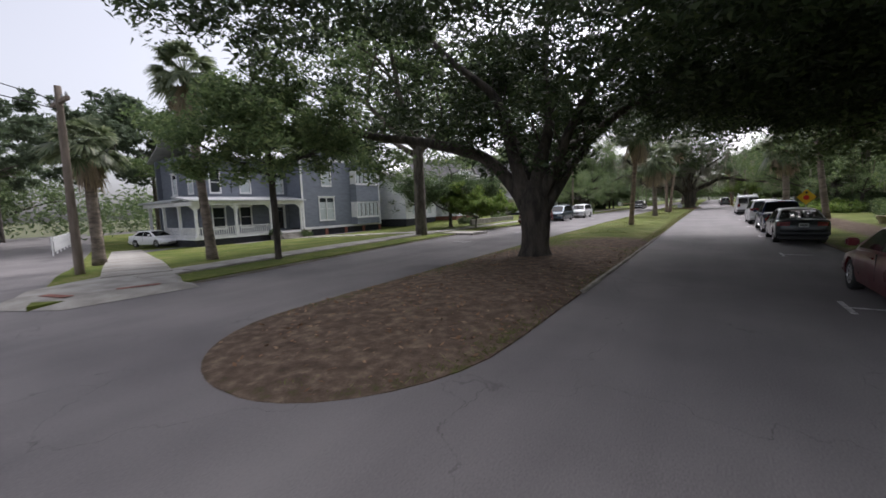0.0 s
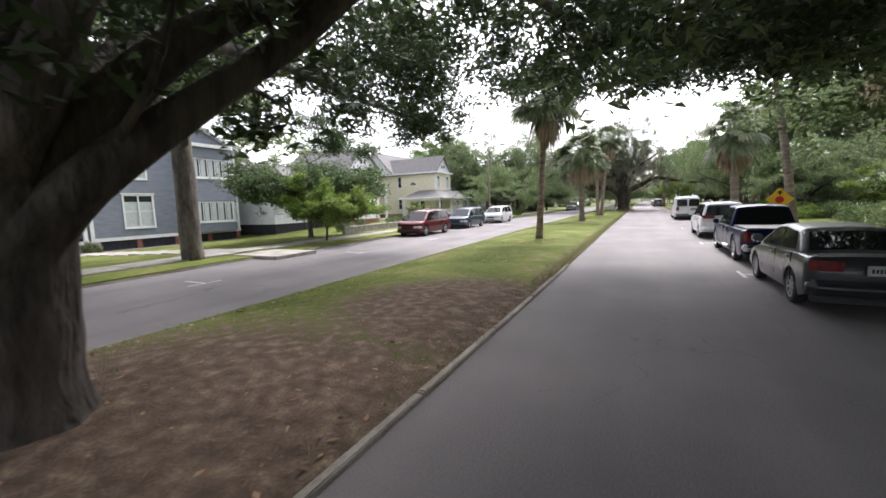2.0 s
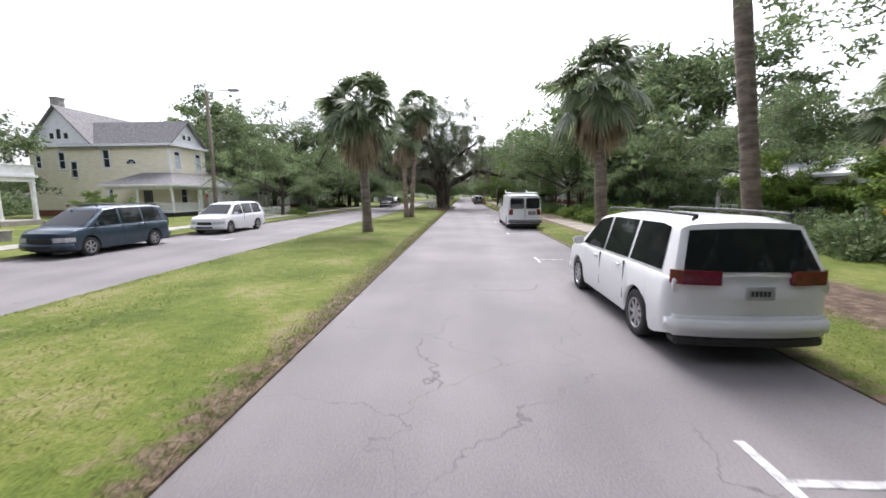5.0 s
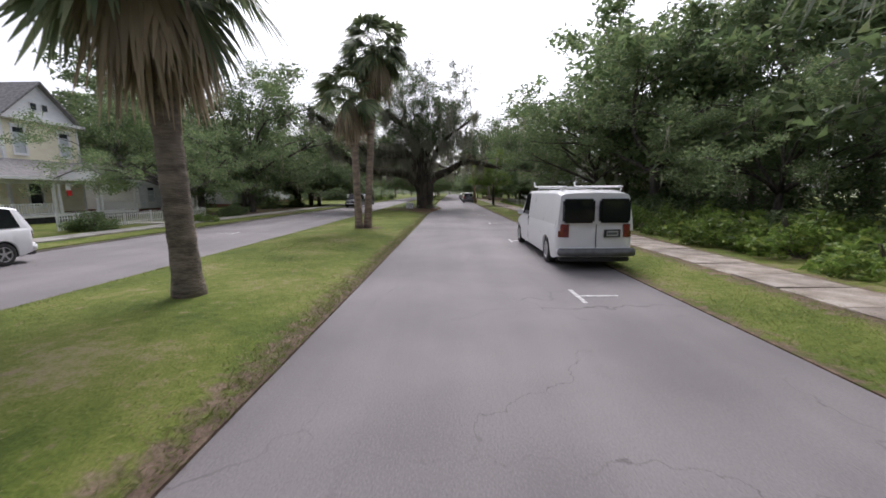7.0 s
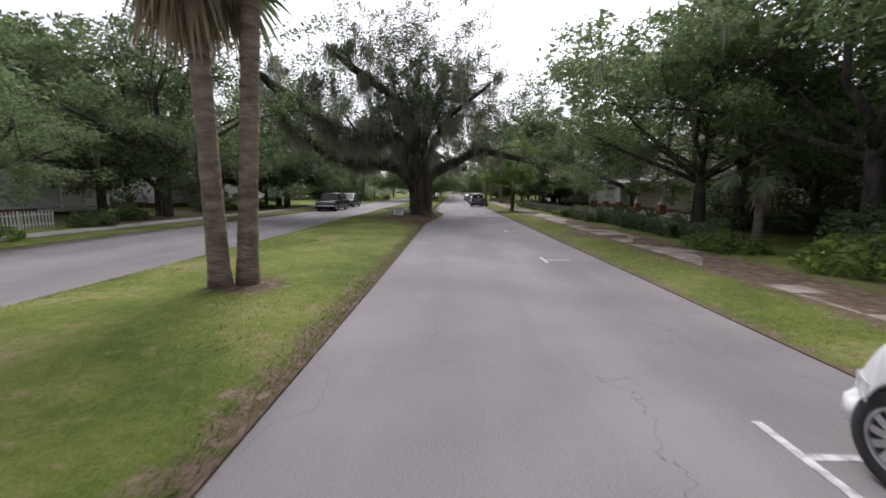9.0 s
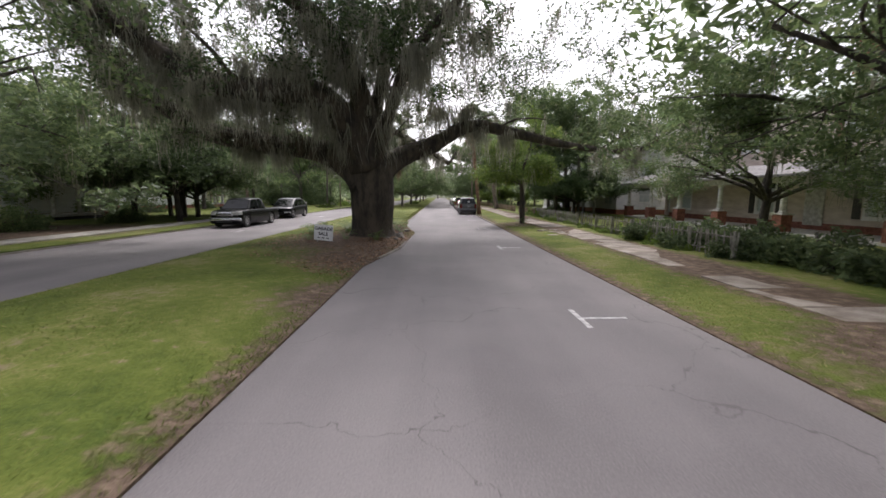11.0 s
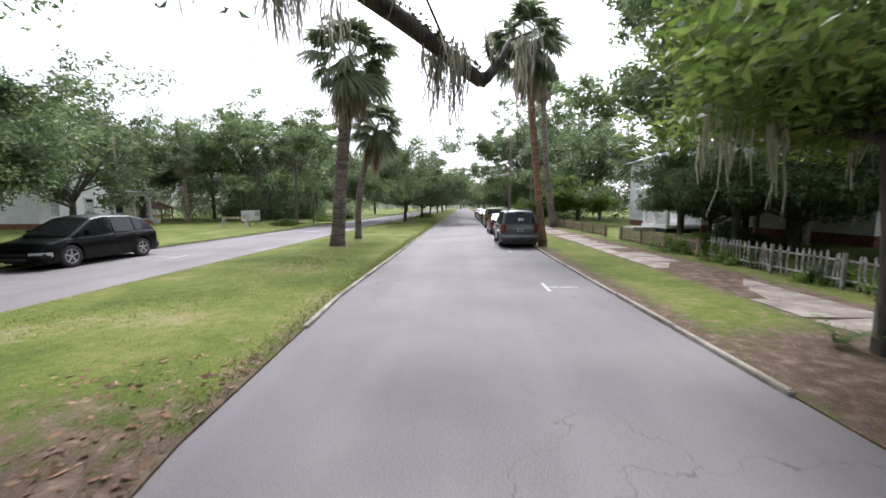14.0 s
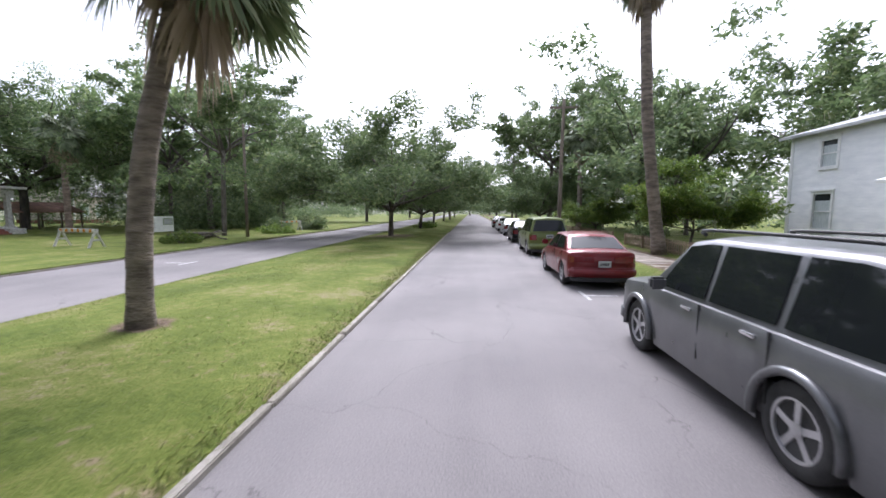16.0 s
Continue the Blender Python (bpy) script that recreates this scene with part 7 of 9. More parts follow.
    part("door_glass", boxed(U(9.72), U(10.08), back + 0.035, back + 0.055, U(1.35), U(2.25)), M_PANE, d)
    part("transom_window", boxed(U(9.4), U(10.4), back + 0.05, back + 0.08, U(2.5), U(2.73)), M_PANE, ob)
    bm = bmesh.new()
    box(bm, U(9.2), U(9.42), back - 0.05, back + 0.02, U(0.75), U(2.9))
    box(bm, U(10.4), U(10.62), back - 0.05, back + 0.02, U(0.75), U(2.9))
    box(bm, U(9.2), U(10.62), back - 0.06, back + 0.02, U(2.76), U(2.95))
    part("door_casing", bm, M_WHITE, ob)
    wall_part(ob, -U(9), -U(2.1), U(0.6), U(7.2), [(-U(4.2), -U(3.4), U(4.1), U(5.75)), (-U(7), -U(6.2), U(4.1), U(5.75))], M_BLUE, Matrix.Translation((m0, 0, 0)) @ Matrix.Rotation(radians(-90), 4, "Z"))
    for a in (-4.2, -7.0):
        window_part(ob, U(a), U(a + 0.8), U(4.1), U(5.75), Matrix.Translation((m0, 0, 0)) @ Matrix.Rotation(radians(-90), 4, "Z"))
    part("corner_board", boxed(m0 - 0.04, m0 + 0.18, back - 0.05, back, U(3.6), U(7.2)), M_WHITE, ob)
    gable_roof(ob, m0, m1 + U(1), back, U(10), U(7.2), U(9.3), "x", 0.5, 0.14, M_METALROOF)
    wall_part(ob, m0, y1, -0.3, U(7.2), [], M_BLUE, Matrix.Translation((0, U(10), 0)))
    # porch
    p0, p1, pf = U(1.3), U(10.85), -U(0.3)
    part("porch_floor", boxed(p0, p1, pf, back, U(0.42), U(0.62), 0.01), M_WHITE, ob, "white-edged porch floor")
    part("porch_skirt", boxed(p0 + 0.1, p1 - 0.1, pf + 0.12, pf + 0.2, -0.5, U(0.42)), M_DARKBASE, ob)
    part("porch_skirt", boxed(p0 + 0.1, p0 + 0.2, pf + 0.21, back + U(6), -0.5, U(0.42)), M_DARKBASE, ob)
    part("porch_floor", boxed(p0, m0, back + 0.01, U(8), U(0.42), U(0.62), 0.01), M_WHITE, ob)
    bm = bmesh.new()
    prism(bm, [(pf - 0.4, U(3.4)), (back, U(3.75)), (back, U(3.6)), (pf - 0.4, U(3.28))], p0 - 0.4, p1 + 0.15, "x")
    part("porch_roof", bm, M_METALROOF, ob, "pale low-pitched porch roof")
    bm = bmesh.new()
    prism(bm, [(p0 - 0.4, U(3.4)), (m0, U(3.75)), (m0, U(3.6)), (p0 - 0.4, U(3.28))], back + 0.01, U(8.2), "y")
    part("porch_roof", bm, M_METALROOF, ob)
    bm = bmesh.new()
    box(bm, p0 - 0.1, p1, pf - 0.1, pf + 0.12, U(2.98), U(3.28))
    box(bm, p0 - 0.1, p0 + 0.12, pf + 0.121, U(8), U(2.98), U(3.28))
    part("porch_beam", bm, M_WHITE, ob)
    cols = [U(1.5), U(4.5), U(7.55), U(10.6)]
    for x in cols:
        column(ob, x, pf + 0.05, U(0.62), U(2.98), 0.1, M_WHITE, square=True)
        bm = bmesh.new()
        for s in (-1, 1):
            prism(bm, [(x + s * 0.1, U(2.98)), (x + s * 0.55, U(2.98)), (x + s * 0.1, U(2.6))], pf + 0.02, pf + 0.08, "y")
        part("bracket", bm, M_WHITE, ob)
    for k in (1, 2, 3):
        column(ob, U(1.5), pf + k * U(2.6), U(0.62), U(2.98), 0.1, M_WHITE, square=True)
    for a, b in ((cols[0], cols[1]), (cols[1], cols[2])):
        railing(ob, (a + 0.1, pf + 0.05), (b - 0.1, pf + 0.05), U(0.62), U(1.35), M_WHITE, 0.2)
    railing(ob, (U(1.5), pf + 0.15), (U(1.5), pf + U(2.5)), U(0.62), U(1.35), M_WHITE, 0.2)
    railing(ob, (U(1.5), pf + U(2.7)), (U(1.5), pf + U(5.1)), U(0.62), U(1.35), M_WHITE, 0.2)
    for k in range(3):
        part("step", boxed(U(8.1), U(10.4), pf - 0.3 * (3 - k), pf - 0.3 * (2 - k) - 0.002, -0.3, U(0.12 + 0.14 * k), 0.015), M_CONCRETE, ob, "concrete porch step")
    for x in (U(7.6), U(10.75)):
        part("planter_wall", boxed(x - 0.3, x + 0.3, pf - 0.9, pf - 0.02, -0.3, U(0.6), 0.02), M_STONE, ob)
    return ob


def side_house(name, label, m, w, depth, e, ridge, wall, wins, roof_mat, axis="y", z0=0.6, sashes=2, side_wins=(), gable=True, base=None):
    """A plain two-storey block: walls with windows, gable to the road or along it."""
    ob = thing(name, label, "house", m=m)
    I4 = Matrix.Identity(4)
    wall_part(ob, 0, w, z0, e, wins, wall, I4)
    for k, o in enumerate(wins):
        window_part(ob, *o, I4, sashes=sashes if o[1] - o[0] > 1.3 else 1)
    L0 = Matrix.Rotation(radians(-90), 4, "Z")
    wall_part(ob, -depth, -0.181, z0, e, list(side_wins), wall, L0)
    for o in side_wins:
        window_part(ob, *o, L0)
    R0 = Matrix.Translation((w, 0, 0)) @ Matrix.Rotation(radians(90), 4, "Z")
    mirror = [(-o[1], -o[0], o[2], o[3]) for o in side_wins]
    wall_part(ob, 0.181, depth, z0, e, mirror, wall, R0)
    for o in mirror:
        window_part(ob, *o, R0)
    wall_part(ob, 0, w, z0, e, [], wall, Matrix.Translation((0, depth - 0.18, 0)))
    if gable and axis == "y":
        bm = bmesh.new()
        prism(bm, [(0, e), (w, e), (w / 2, ridge)], 0.0, 0.18, "y")
        part("gable_wall", bm, wall, ob)
        bm = bmesh.new()
        prism(bm, [(0, e), (w, e), (w / 2, ridge)], depth - 0.18, depth, "y")
        part("gable_wall", bm, wall, ob)
        bm = bmesh.new()
        for s in (-1, 1):
            box(bm, w / 2 + s * 0.32 - 0.18, w / 2 + s * 0.32 + 0.18, -0.03, -0.002, e + (ridge - e) * 0.25, e + (ridge - e) * 0.25 + 0.5)
        part("attic_window", bm, M_PANE, ob, "pair of small attic windows")
        part("cornice", boxed(-0.35, w + 0.35, -0.35, 0.0, e - 0.16, e + 0.06), M_WHITE, ob)
    if gable and axis == "x":
        bm = bmesh.new()
        prism(bm, [(0, e), (depth, e), (depth / 2, ridge)], 0.0, 0.18, "x")
        part("gable_wall", bm, wall, ob)
        bm = bmesh.new()
        prism(bm, [(0, e), (depth, e), (depth / 2, ridge)], w - 0.18, w, "x")
        part("gable_wall", bm, wall, ob)
    gable_roof(ob, 0, w, 0, depth, e, ridge, axis, 0.4, 0.14, roof_mat)
    part("foundation", boxed(0.05, w - 0.05, 0.05, depth - 0.05, -0.4, z0, 0), base or M_BRICK, ob)
    for x in (0, w - 0.16):
        part("corner_board", boxed(x - 0.02, x + 0.18, -0.03, 0.0, z0, e), M_WHITE, ob)
    return ob


def porch(ob, x0, x1, y0, y1, z0, zr, cols, material, roof_mat, brick=0.0, rails=True, r=0.14, steps=None, hip=True, rail_mat=None):
    part("porch_floor", boxed(x0, x1, y0, y1, z0 - 0.2, z0, 0.01), M_OLDWHITE if material is M_OLDWHITE else M_WHITE, ob)
    part("porch_base", boxed(x0 + 0.1, x1 - 0.1, y0 + 0.1, y1 - 0.01, -0.4, z0 - 0.2), M_DARKBASE, ob)
    part("porch_beam", boxed(x0, x1, y0, y0 + 0.25, zr - 0.3, zr), material, ob)
    for s in (x0, x1 - 0.25):
        part("porch_beam", boxed(s, s + 0.25, y0 + 0.251, y1, zr - 0.3, zr), material, ob)
    part("porch_ceiling", boxed(x0 + 0.25, x1 - 0.25, y0 + 0.251, y1, zr - 0.08, zr), material, ob)
    hip_roof(ob, x0, x1, y0, y1 + 0.4, zr, zr + 0.8, 0.4, roof_mat, "porch_roof", inset=1.6)
    for x in cols:
        column(ob, x, y0 + 0.2, z0, zr - 0.3, r, material, brick)
    if rails:
        for a, b in zip(cols, cols[1:]):
            if steps and a <= steps < b:
                continue
            railing(ob, (a + 0.2, y0 + 0.2), (b - 0.2, y0 + 0.2), z0, z0 + 0.85, rail_mat or material, 0.2)


blue_house()

def at_house(x, y, z=0.05):
    """Pose of a house west of the road: x along the road, y away from it."""
    return Matrix.LocRotScale((x, y, z), Euler((0, 0, radians(90))), None)


def white_house():
    ob = side_house("white_house", "white two-storey clapboard house with a front gable", at_house(-31.0, 50.5), 5.9, 10.0, 6.75, 9.2, M_WHITESIDE, [(0.7, 1.6, 4.7, 6.35), (4.2, 5.1, 4.7, 6.35), (1.7, 3.5, 1.35, 3.25)], M_SHINGLE, "y", side_wins=[(-5.6, -4.7, 4.7, 6.3), (-5.6, -4.7, 1.5, 3.1)])
    part("pent_roof", boxed(-0.45, 6.35, -0.5, -0.36, 6.62, 6.78, 0.02), M_WHITE, ob)
    part("frieze_board", boxed(-0.02, 5.92, -0.05, -0.002, 6.2, 6.58), M_WHITE, ob)
    for k in range(13):
        part("dentil", boxed(0.1 + k * 0.46, 0.22 + k * 0.46, -0.12, -0.052, 6.42, 6.56), M_WHITE, ob)
    # flat-roofed side portico with a panelled parapet
    part("portico_roof", boxed(5.96, 9.5, 0.9, 4.3, 3.5, 3.72, 0.02), M_WHITE, ob, "flat white portico roof")
    for x0, x1, y0, y1 in ((6.0, 9.35, 1.0, 1.08), (9.27, 9.35, 1.081, 4.2), (6.0, 9.269, 4.12, 4.2)):
        part("parapet", boxed(x0, x1, y0, y1, 3.721, 4.35, 0.01), M_WHITE, ob)
    part("parapet_cap", boxed(5.98, 9.42, 0.93, 1.15, 4.351, 4.42, 0.01), M_WHITE, ob)
    part("portico_beam", boxed(6.0, 9.35, 1.05, 1.25, 3.2, 3.499), M_WHITE, ob)
    for x, y in ((9.2, 1.15), (9.2, 4.05)):
        column(ob, x, y, 0.4, 3.2 if y < 2 else 3.499, 0.11, M_WHITE, square=True)
    part("portico_floor", boxed(5.96, 9.5, 0.9, 4.3, -0.3, 0.4, 0.02), M_CONCRETE, ob)
    part("porch_door", boxed(5.902, 5.95, 2.2, 3.15, 0.45, 2.6, 0.01), M_DOORWOOD, ob)
    # taller block behind
    back_ob = side_house("white_house", "tall white clapboard block behind the front house", at_house(-41.5, 46.5), 9.5, 7.5, 7.6, 10.2, M_WHITESIDE, [(0.8, 1.7, 4.9, 6.5), (1.2, 2.1, 1.4, 3.1)], M_METALROOF, "x")
    return ob, back_ob


white_house()
side_house("white_house", "long white clapboard wing behind the trees", place(-29.0, 36.2, 0.05, 90), U(6.0), U(7), U(4.4), U(6.0), M_WHITESIDE, base=M_DARKBASE, wins=[(U(1.2), U(2.0), U(2.9), U(4.0)), (U(4.2), U(5.0), U(2.9), U(4.0)), (U(1.2), U(2.0), U(1.0), U(2.3)), (U(4.2), U(5.0), U(1.0), U(2.3))], roof_mat=M_SHINGLE, axis="x")


def cream_house():
    ob = thing("cream_house", "cream clapboard house with a wrap-round porch", "house", m=at_house(-31.0, 72.6))
    w, d0, d1, n1, e, zf, zr, z0 = 5.8, 8.2, 15.6, 11.5, 7.55, 10.2, 11.5, 0.7
    I4, L0 = Matrix.Identity(4), Matrix.Rotation(radians(-90), 4, "Z")
    front = [(0.75, 1.6, 5.0, 6.85), (4.15, 5.0, 5.0, 6.85), (1.3, 2.3, 1.2, 3.0)]
    wall_part(ob, 0, w, z0, e, front, M_YELLOW, I4)
    for o in front:
        window_part(ob, *o, I4, curtain=o[2] > 4)
    side = [(-7.3, -6.6, 5.2, 7.0), (-7.3, -6.6, 1.5, 3.4), (-12.3, -11.6, 5.1, 6.8), (-11.0, -10.3, 4.2, 5.8), (-14.9, -14.3, 5.2, 6.5)]
    wall_part(ob, -d1, -0.181, z0, e, side, M_YELLOW, L0)
    for o in side:
        window_part(ob, *o, L0, curtain=False)
    wall_part(ob, 0.181, d0, z0, e, [], M_YELLOW, Matrix.Translation((w, 0, 0)) @ Matrix.Rotation(radians(90), 4, "Z"))
    rear = [(7.2, 8.0, 4.75, 6.5), (9.6, 10.4, 4.75, 6.5)]
    wall_part(ob, w + 0.002, n1, z0, e, rear, M_YELLOW, Matrix.Translation((0, d0, 0)))
    for o in rear:
        window_part(ob, *o, Matrix.Translation((0, d0, 0)))
    wall_part(ob, d0 + 0.181, d1, z0, e, [], M_YELLOW, Matrix.Translation((n1, 0, 0)) @ Matrix.Rotation(radians(90), 4, "Z"))
    wall_part(ob, 0.181, n1, z0, e, [], M_YELLOW, Matrix.Translation((0, d1 - 0.18, 0)))
    bm = bmesh.new()
    prism(bm, [(0, e), (w, e), (w / 2, zf)], 0.0, 0.18, "y")
    part("gable_wall", bm, M_WHITESIDE, ob, "white boarded gable")
    bm = bmesh.new()
    prism(bm, [(d0, e), (d1, e), ((d0 + d1) / 2, zr)], 0.0, 0.18, "x")
    part("gable_wall", bm, M_WHITESIDE, ob, "white boarded gable")
    for s in (-1, 1):
        wdw = part("attic_window", boxed(w / 2 + s * 0.42 - 0.27, w / 2 + s * 0.42 + 0.27, -0.05, -0.002, 8.2, 8.8, 0.01), M_WHITE, ob)
        part("pane", boxed(w / 2 + s * 0.42 - 0.2, w / 2 + s * 0.42 + 0.2, -0.06, -0.051, 8.27, 8.73), M_PANE, wdw)
    for q, h in ((11.1, 0.75), (11.9, 1.15), (12.7, 0.75)):
        wdw = part("attic_window", boxed(-0.05, -0.002, q - 0.3, q + 0.3, 8.15, 8.15 + h, 0.01), M_WHITE, ob)
        part("pane", boxed(-0.06, -0.051, q - 0.22, q + 0.22, 8.23, 8.07 + h), M_PANE, wdw)
    part("cornice", boxed(-0.4, w + 0.4, -0.4, 0.0, e - 0.18, e + 0.05), M_WHITE, ob)
    part("cornice", boxed(-0.4, -0.002, 0.01, d1 + 0.3, e - 0.18, e + 0.05), M_WHITE, ob)
    gable_roof(ob, 0, w, 0, 11.4, e, zf, "y", 0.4, 0.14, M_SHINGLE)
    gable_roof(ob, 0, n1, d0, d1, e, zr, "x", 0.4, 0.14, M_SHINGLE)
    for a in (0.0, 1.0):
        bm = bmesh.new()
        prism(bm, [(4.2 + (0.62 - 0.12 * a) * math.cos(t), 5.5 + 0.06 * a + (0.55 - 0.12 * a) * math.sin(t)) for t in np.linspace(0, math.pi, 14)], -0.05 - 0.02 * a, -0.003 - 0.048 * a, "x")
        part("fan_window" if a == 0 else "fan_pane", bm, M_PANE if a else M_WHITE, ob, "" if a else "arched fan window")
    for k in range(1, 4):
        t = k * math.pi / 4
        bm = bmesh.new()
        tube(bm, [(-0.075, 4.2, 5.56), (-0.075, 4.2 + 0.5 * math.cos(t), 5.56 + 0.43 * math.sin(t))], [0.018, 0.018], 5)
        part("fan_bar", bm, M_WHITE, ob)
    part("chimney", boxed(0.5, 1.3, 12.1, 13.0, 10.0, 12.5, 0.02), M_STONE, ob, "grey brick chimney")
    part("chimney_cap", boxed(0.42, 1.38, 12.02, 13.08, 12.501, 12.64, 0.02), M_STONE, ob)
    part("foundation", boxed(0.05, w - 0.05, 0.05, d0, -0.4, z0), M_BRICK, ob)
    part("foundation", boxed(0.05, n1 - 0.05, d0 + 0.002, d1 - 0.05, -0.4, z0), M_BRICK, ob)
    for x, y in ((-0.03, -0.03), (w - 0.15, -0.03)):
        part("corner_board", boxed(x, x + 0.18, y, y + 0.026, z0, e - 0.18), M_WHITE, ob)
    part("corner_board", boxed(-0.029, -0.002, 0.0, 0.16, z0, e - 0.18), M_WHITE, ob)
    # porch round the corner
    pz, ez, tz = 0.65, 3.1, 4.45
    xl, xr, yf, yb = -3.4, 8.3, -2.5, 4.3
    part("porch_floor", boxed(xl, xr, yf, -0.002, pz - 0.18, pz, 0.01), M_WHITE, ob)
    part("porch_floor", boxed(xl, -0.002, 0.0, yb, pz - 0.18, pz, 0.01), M_WHITE, ob)
    part("porch_base", boxed(xl + 0.1, xr - 0.1, yf + 0.1, -0.01, -0.4, pz - 0.18), M_DARKBASE, ob)
    part("porch_base", boxed(xl + 0.1, -0.01, 0.0, yb - 0.1, -0.4, pz - 0.18), M_DARKBASE, ob)
    bm = bmesh.new()
    box(bm, xl, xr, yf, yf + 0.22, ez - 0.32, ez)
    box(bm, xl, xl + 0.22, yf + 0.221, yb, ez - 0.32, ez)
    box(bm, xr - 0.22, xr, yf + 0.221, 0.0, ez - 0.32, ez)
    part("porch_beam", bm, M_WHITE, ob)
    part("porch_ceiling", boxed(xl + 0.22, xr - 0.22, yf + 0.22, -0.19, ez - 0.1, ez - 0.02), M_WHITE, ob)
    part("porch_ceiling", boxed(xl + 0.22, -0.19, -0.189, yb, ez - 0.1, ez - 0.02), M_WHITE, ob)
    o = 0.45
    lo = [(xl - o, yb + o), (xl - o, yf - o), (xr + o, yf - o), (xr + o, 0.3)]
    hi = [(-0.003, yb - 1.2), (-0.003, -0.003), (xr - 2.2, -0.003), (xr - 2.2, 0.3)]
    bm = bmesh.new()
    for z in (0.0, 0.14):
        a = [bm.verts.new((x, y, ez + z)) for x, y in lo]
        b = [bm.verts.new((x, y, tz + z)) for x, y in hi]
        for k in range(3):
            bm.faces.new((a[k], a[k + 1], b[k + 1], b[k]))
        bm.faces.new((a[0], b[0], bm.verts.new((-0.003, yb + o, ez + z))))
    bmesh.ops.recalc_face_normals(bm, faces=list(bm.faces))
    part("porch_roof", bm, M_SHINGLE, ob)
    bm = bmesh.new()
    for p, q in zip(lo, lo[1:]):
        d = Vector((q[0] - p[0], q[1] - p[1], 0))
        box(bm, 0, d.length, -0.02, 0.02, ez - 0.04, ez + 0.15, Matrix.Translation((*p, 0)) @ Matrix.Rotation(math.atan2(d.y, d.x), 4, "Z"))
    part("fascia", bm, M_WHITE, ob)
    bm = bmesh.new()
    prism(bm, [(0.6, ez + 0.16), (5.0, ez + 0.16), (2.8, ez + 1.0)], yf - o - 0.02, yf - o + 0.1, "y")
    part("pediment", bm, M_WHITESIDE, ob, "small white pediment over the porch entrance")
    gable_roof(ob, 0.6, 5.0, yf - 0.25, -0.3, ez + 0.14, ez + 1.02, "y", 0.25, 0.1, M_SHINGLE, "pediment_roof")
    for x, y in ((xl + 0.15, yf + 0.12), (0.75, yf + 0.12), (1.15, yf + 0.12), (4.2, yf + 0.12), (4.6, yf + 0.12), (xr - 0.15, yf + 0.12), (xl + 0.15, 1.2), (xl + 0.15, yb - 0.15)):
        column(ob, x, y, pz, ez - 0.32, 0.13, M_WHITE)
    railing(ob, (xl + 0.3, yf + 0.12), (0.6, yf + 0.12), pz, pz + 0.8, M_WHITE, 0.17)
    railing(ob, (4.8, yf + 0.12), (xr - 0.3, yf + 0.12), pz, pz + 0.8, M_WHITE, 0.17)
    railing(ob, (xl + 0.15, yf + 0.3), (xl + 0.15, 1.05), pz, pz + 0.8, M_WHITE, 0.17)
    dr = part("front_door", boxed(-0.05, -0.004, 2.2, 3.2, pz, pz + 2.1, 0.01), M_DOORWOOD, ob, "dark front door")
    part("door_glass", boxed(-0.06, -0.051, 2.45, 2.95, pz + 1.0, pz + 1.9), M_PANE, dr)
    for k in range(4):
        part("step", boxed(xl - 0.3 * (4 - k), xl - 0.3 * (3 - k) - 0.002, 1.5, 3.6, -0.2, 0.14 + 0.13 * k, 0.015), M_CONCRETE, ob, "concrete porch step")
        part("step", boxed(1.5, 3.9, yf - 0.3 * (4 - k), yf - 0.3 * (3 - k) - 0.002, -0.2, 0.14 + 0.13 * k, 0.015), M_CONCRETE, ob, "concrete porch step")
    for y in (1.45, 3.65):
        bm = bmesh.new()
        tube(bm, [(xl, y, pz + 0.85), (xl - 1.15, y, 0.95), (xl - 1.15, y, 0.0)], [0.05, 0.05, 0.05], 6)
        for k in range(6):
            x = xl - 0.1 - k * 0.19
            box(bm, x - 0.02, x + 0.02, y - 0.02, y + 0.02, pz - 0.1 - k * 0.1, pz + 0.8 - k * 0.1)
        part("stair_rail", bm, M_WHITE, ob)
    return ob


cream_house()
FL = thing("porch_flag", "small red and white banner hanging by a porch column", "flag", m=at_house(-31.0, 72.6))
part("cloth", boxed(1.35, 1.75, -2.72, -2.7, 2.35, 2.8, 0.004), M_WHITE, FL)
part("cloth", boxed(1.4, 1.8, -2.722, -2.702, 1.95, 2.348, 0.004), M_SIGNRED, FL, "red lower half")

for x, y, w, lab in ((-27.5, 74, 8, "pale house half hidden behind trees"), (-27, 88, 9, "white house half hidden behind trees")):
    h = side_house("hidden_house", lab, place(x, y, 0, 90), U(w), U(8), U(3.4), U(5.2), M_WHITESIDE, [(U(1), U(1.9), U(1.1), U(2.4)), (U(w - 2.2), U(w - 1.3), U(1.1), U(2.4))], M_SHINGLE, "x")
    porch(h, U(2.4), U(w - 2.6), -U(1.8), -0.02, U(0.5), U(2.6), [U(2.6), U(w / 2), U(w - 2.8)], M_OLDWHITE, M_SHINGLE, rails=False)

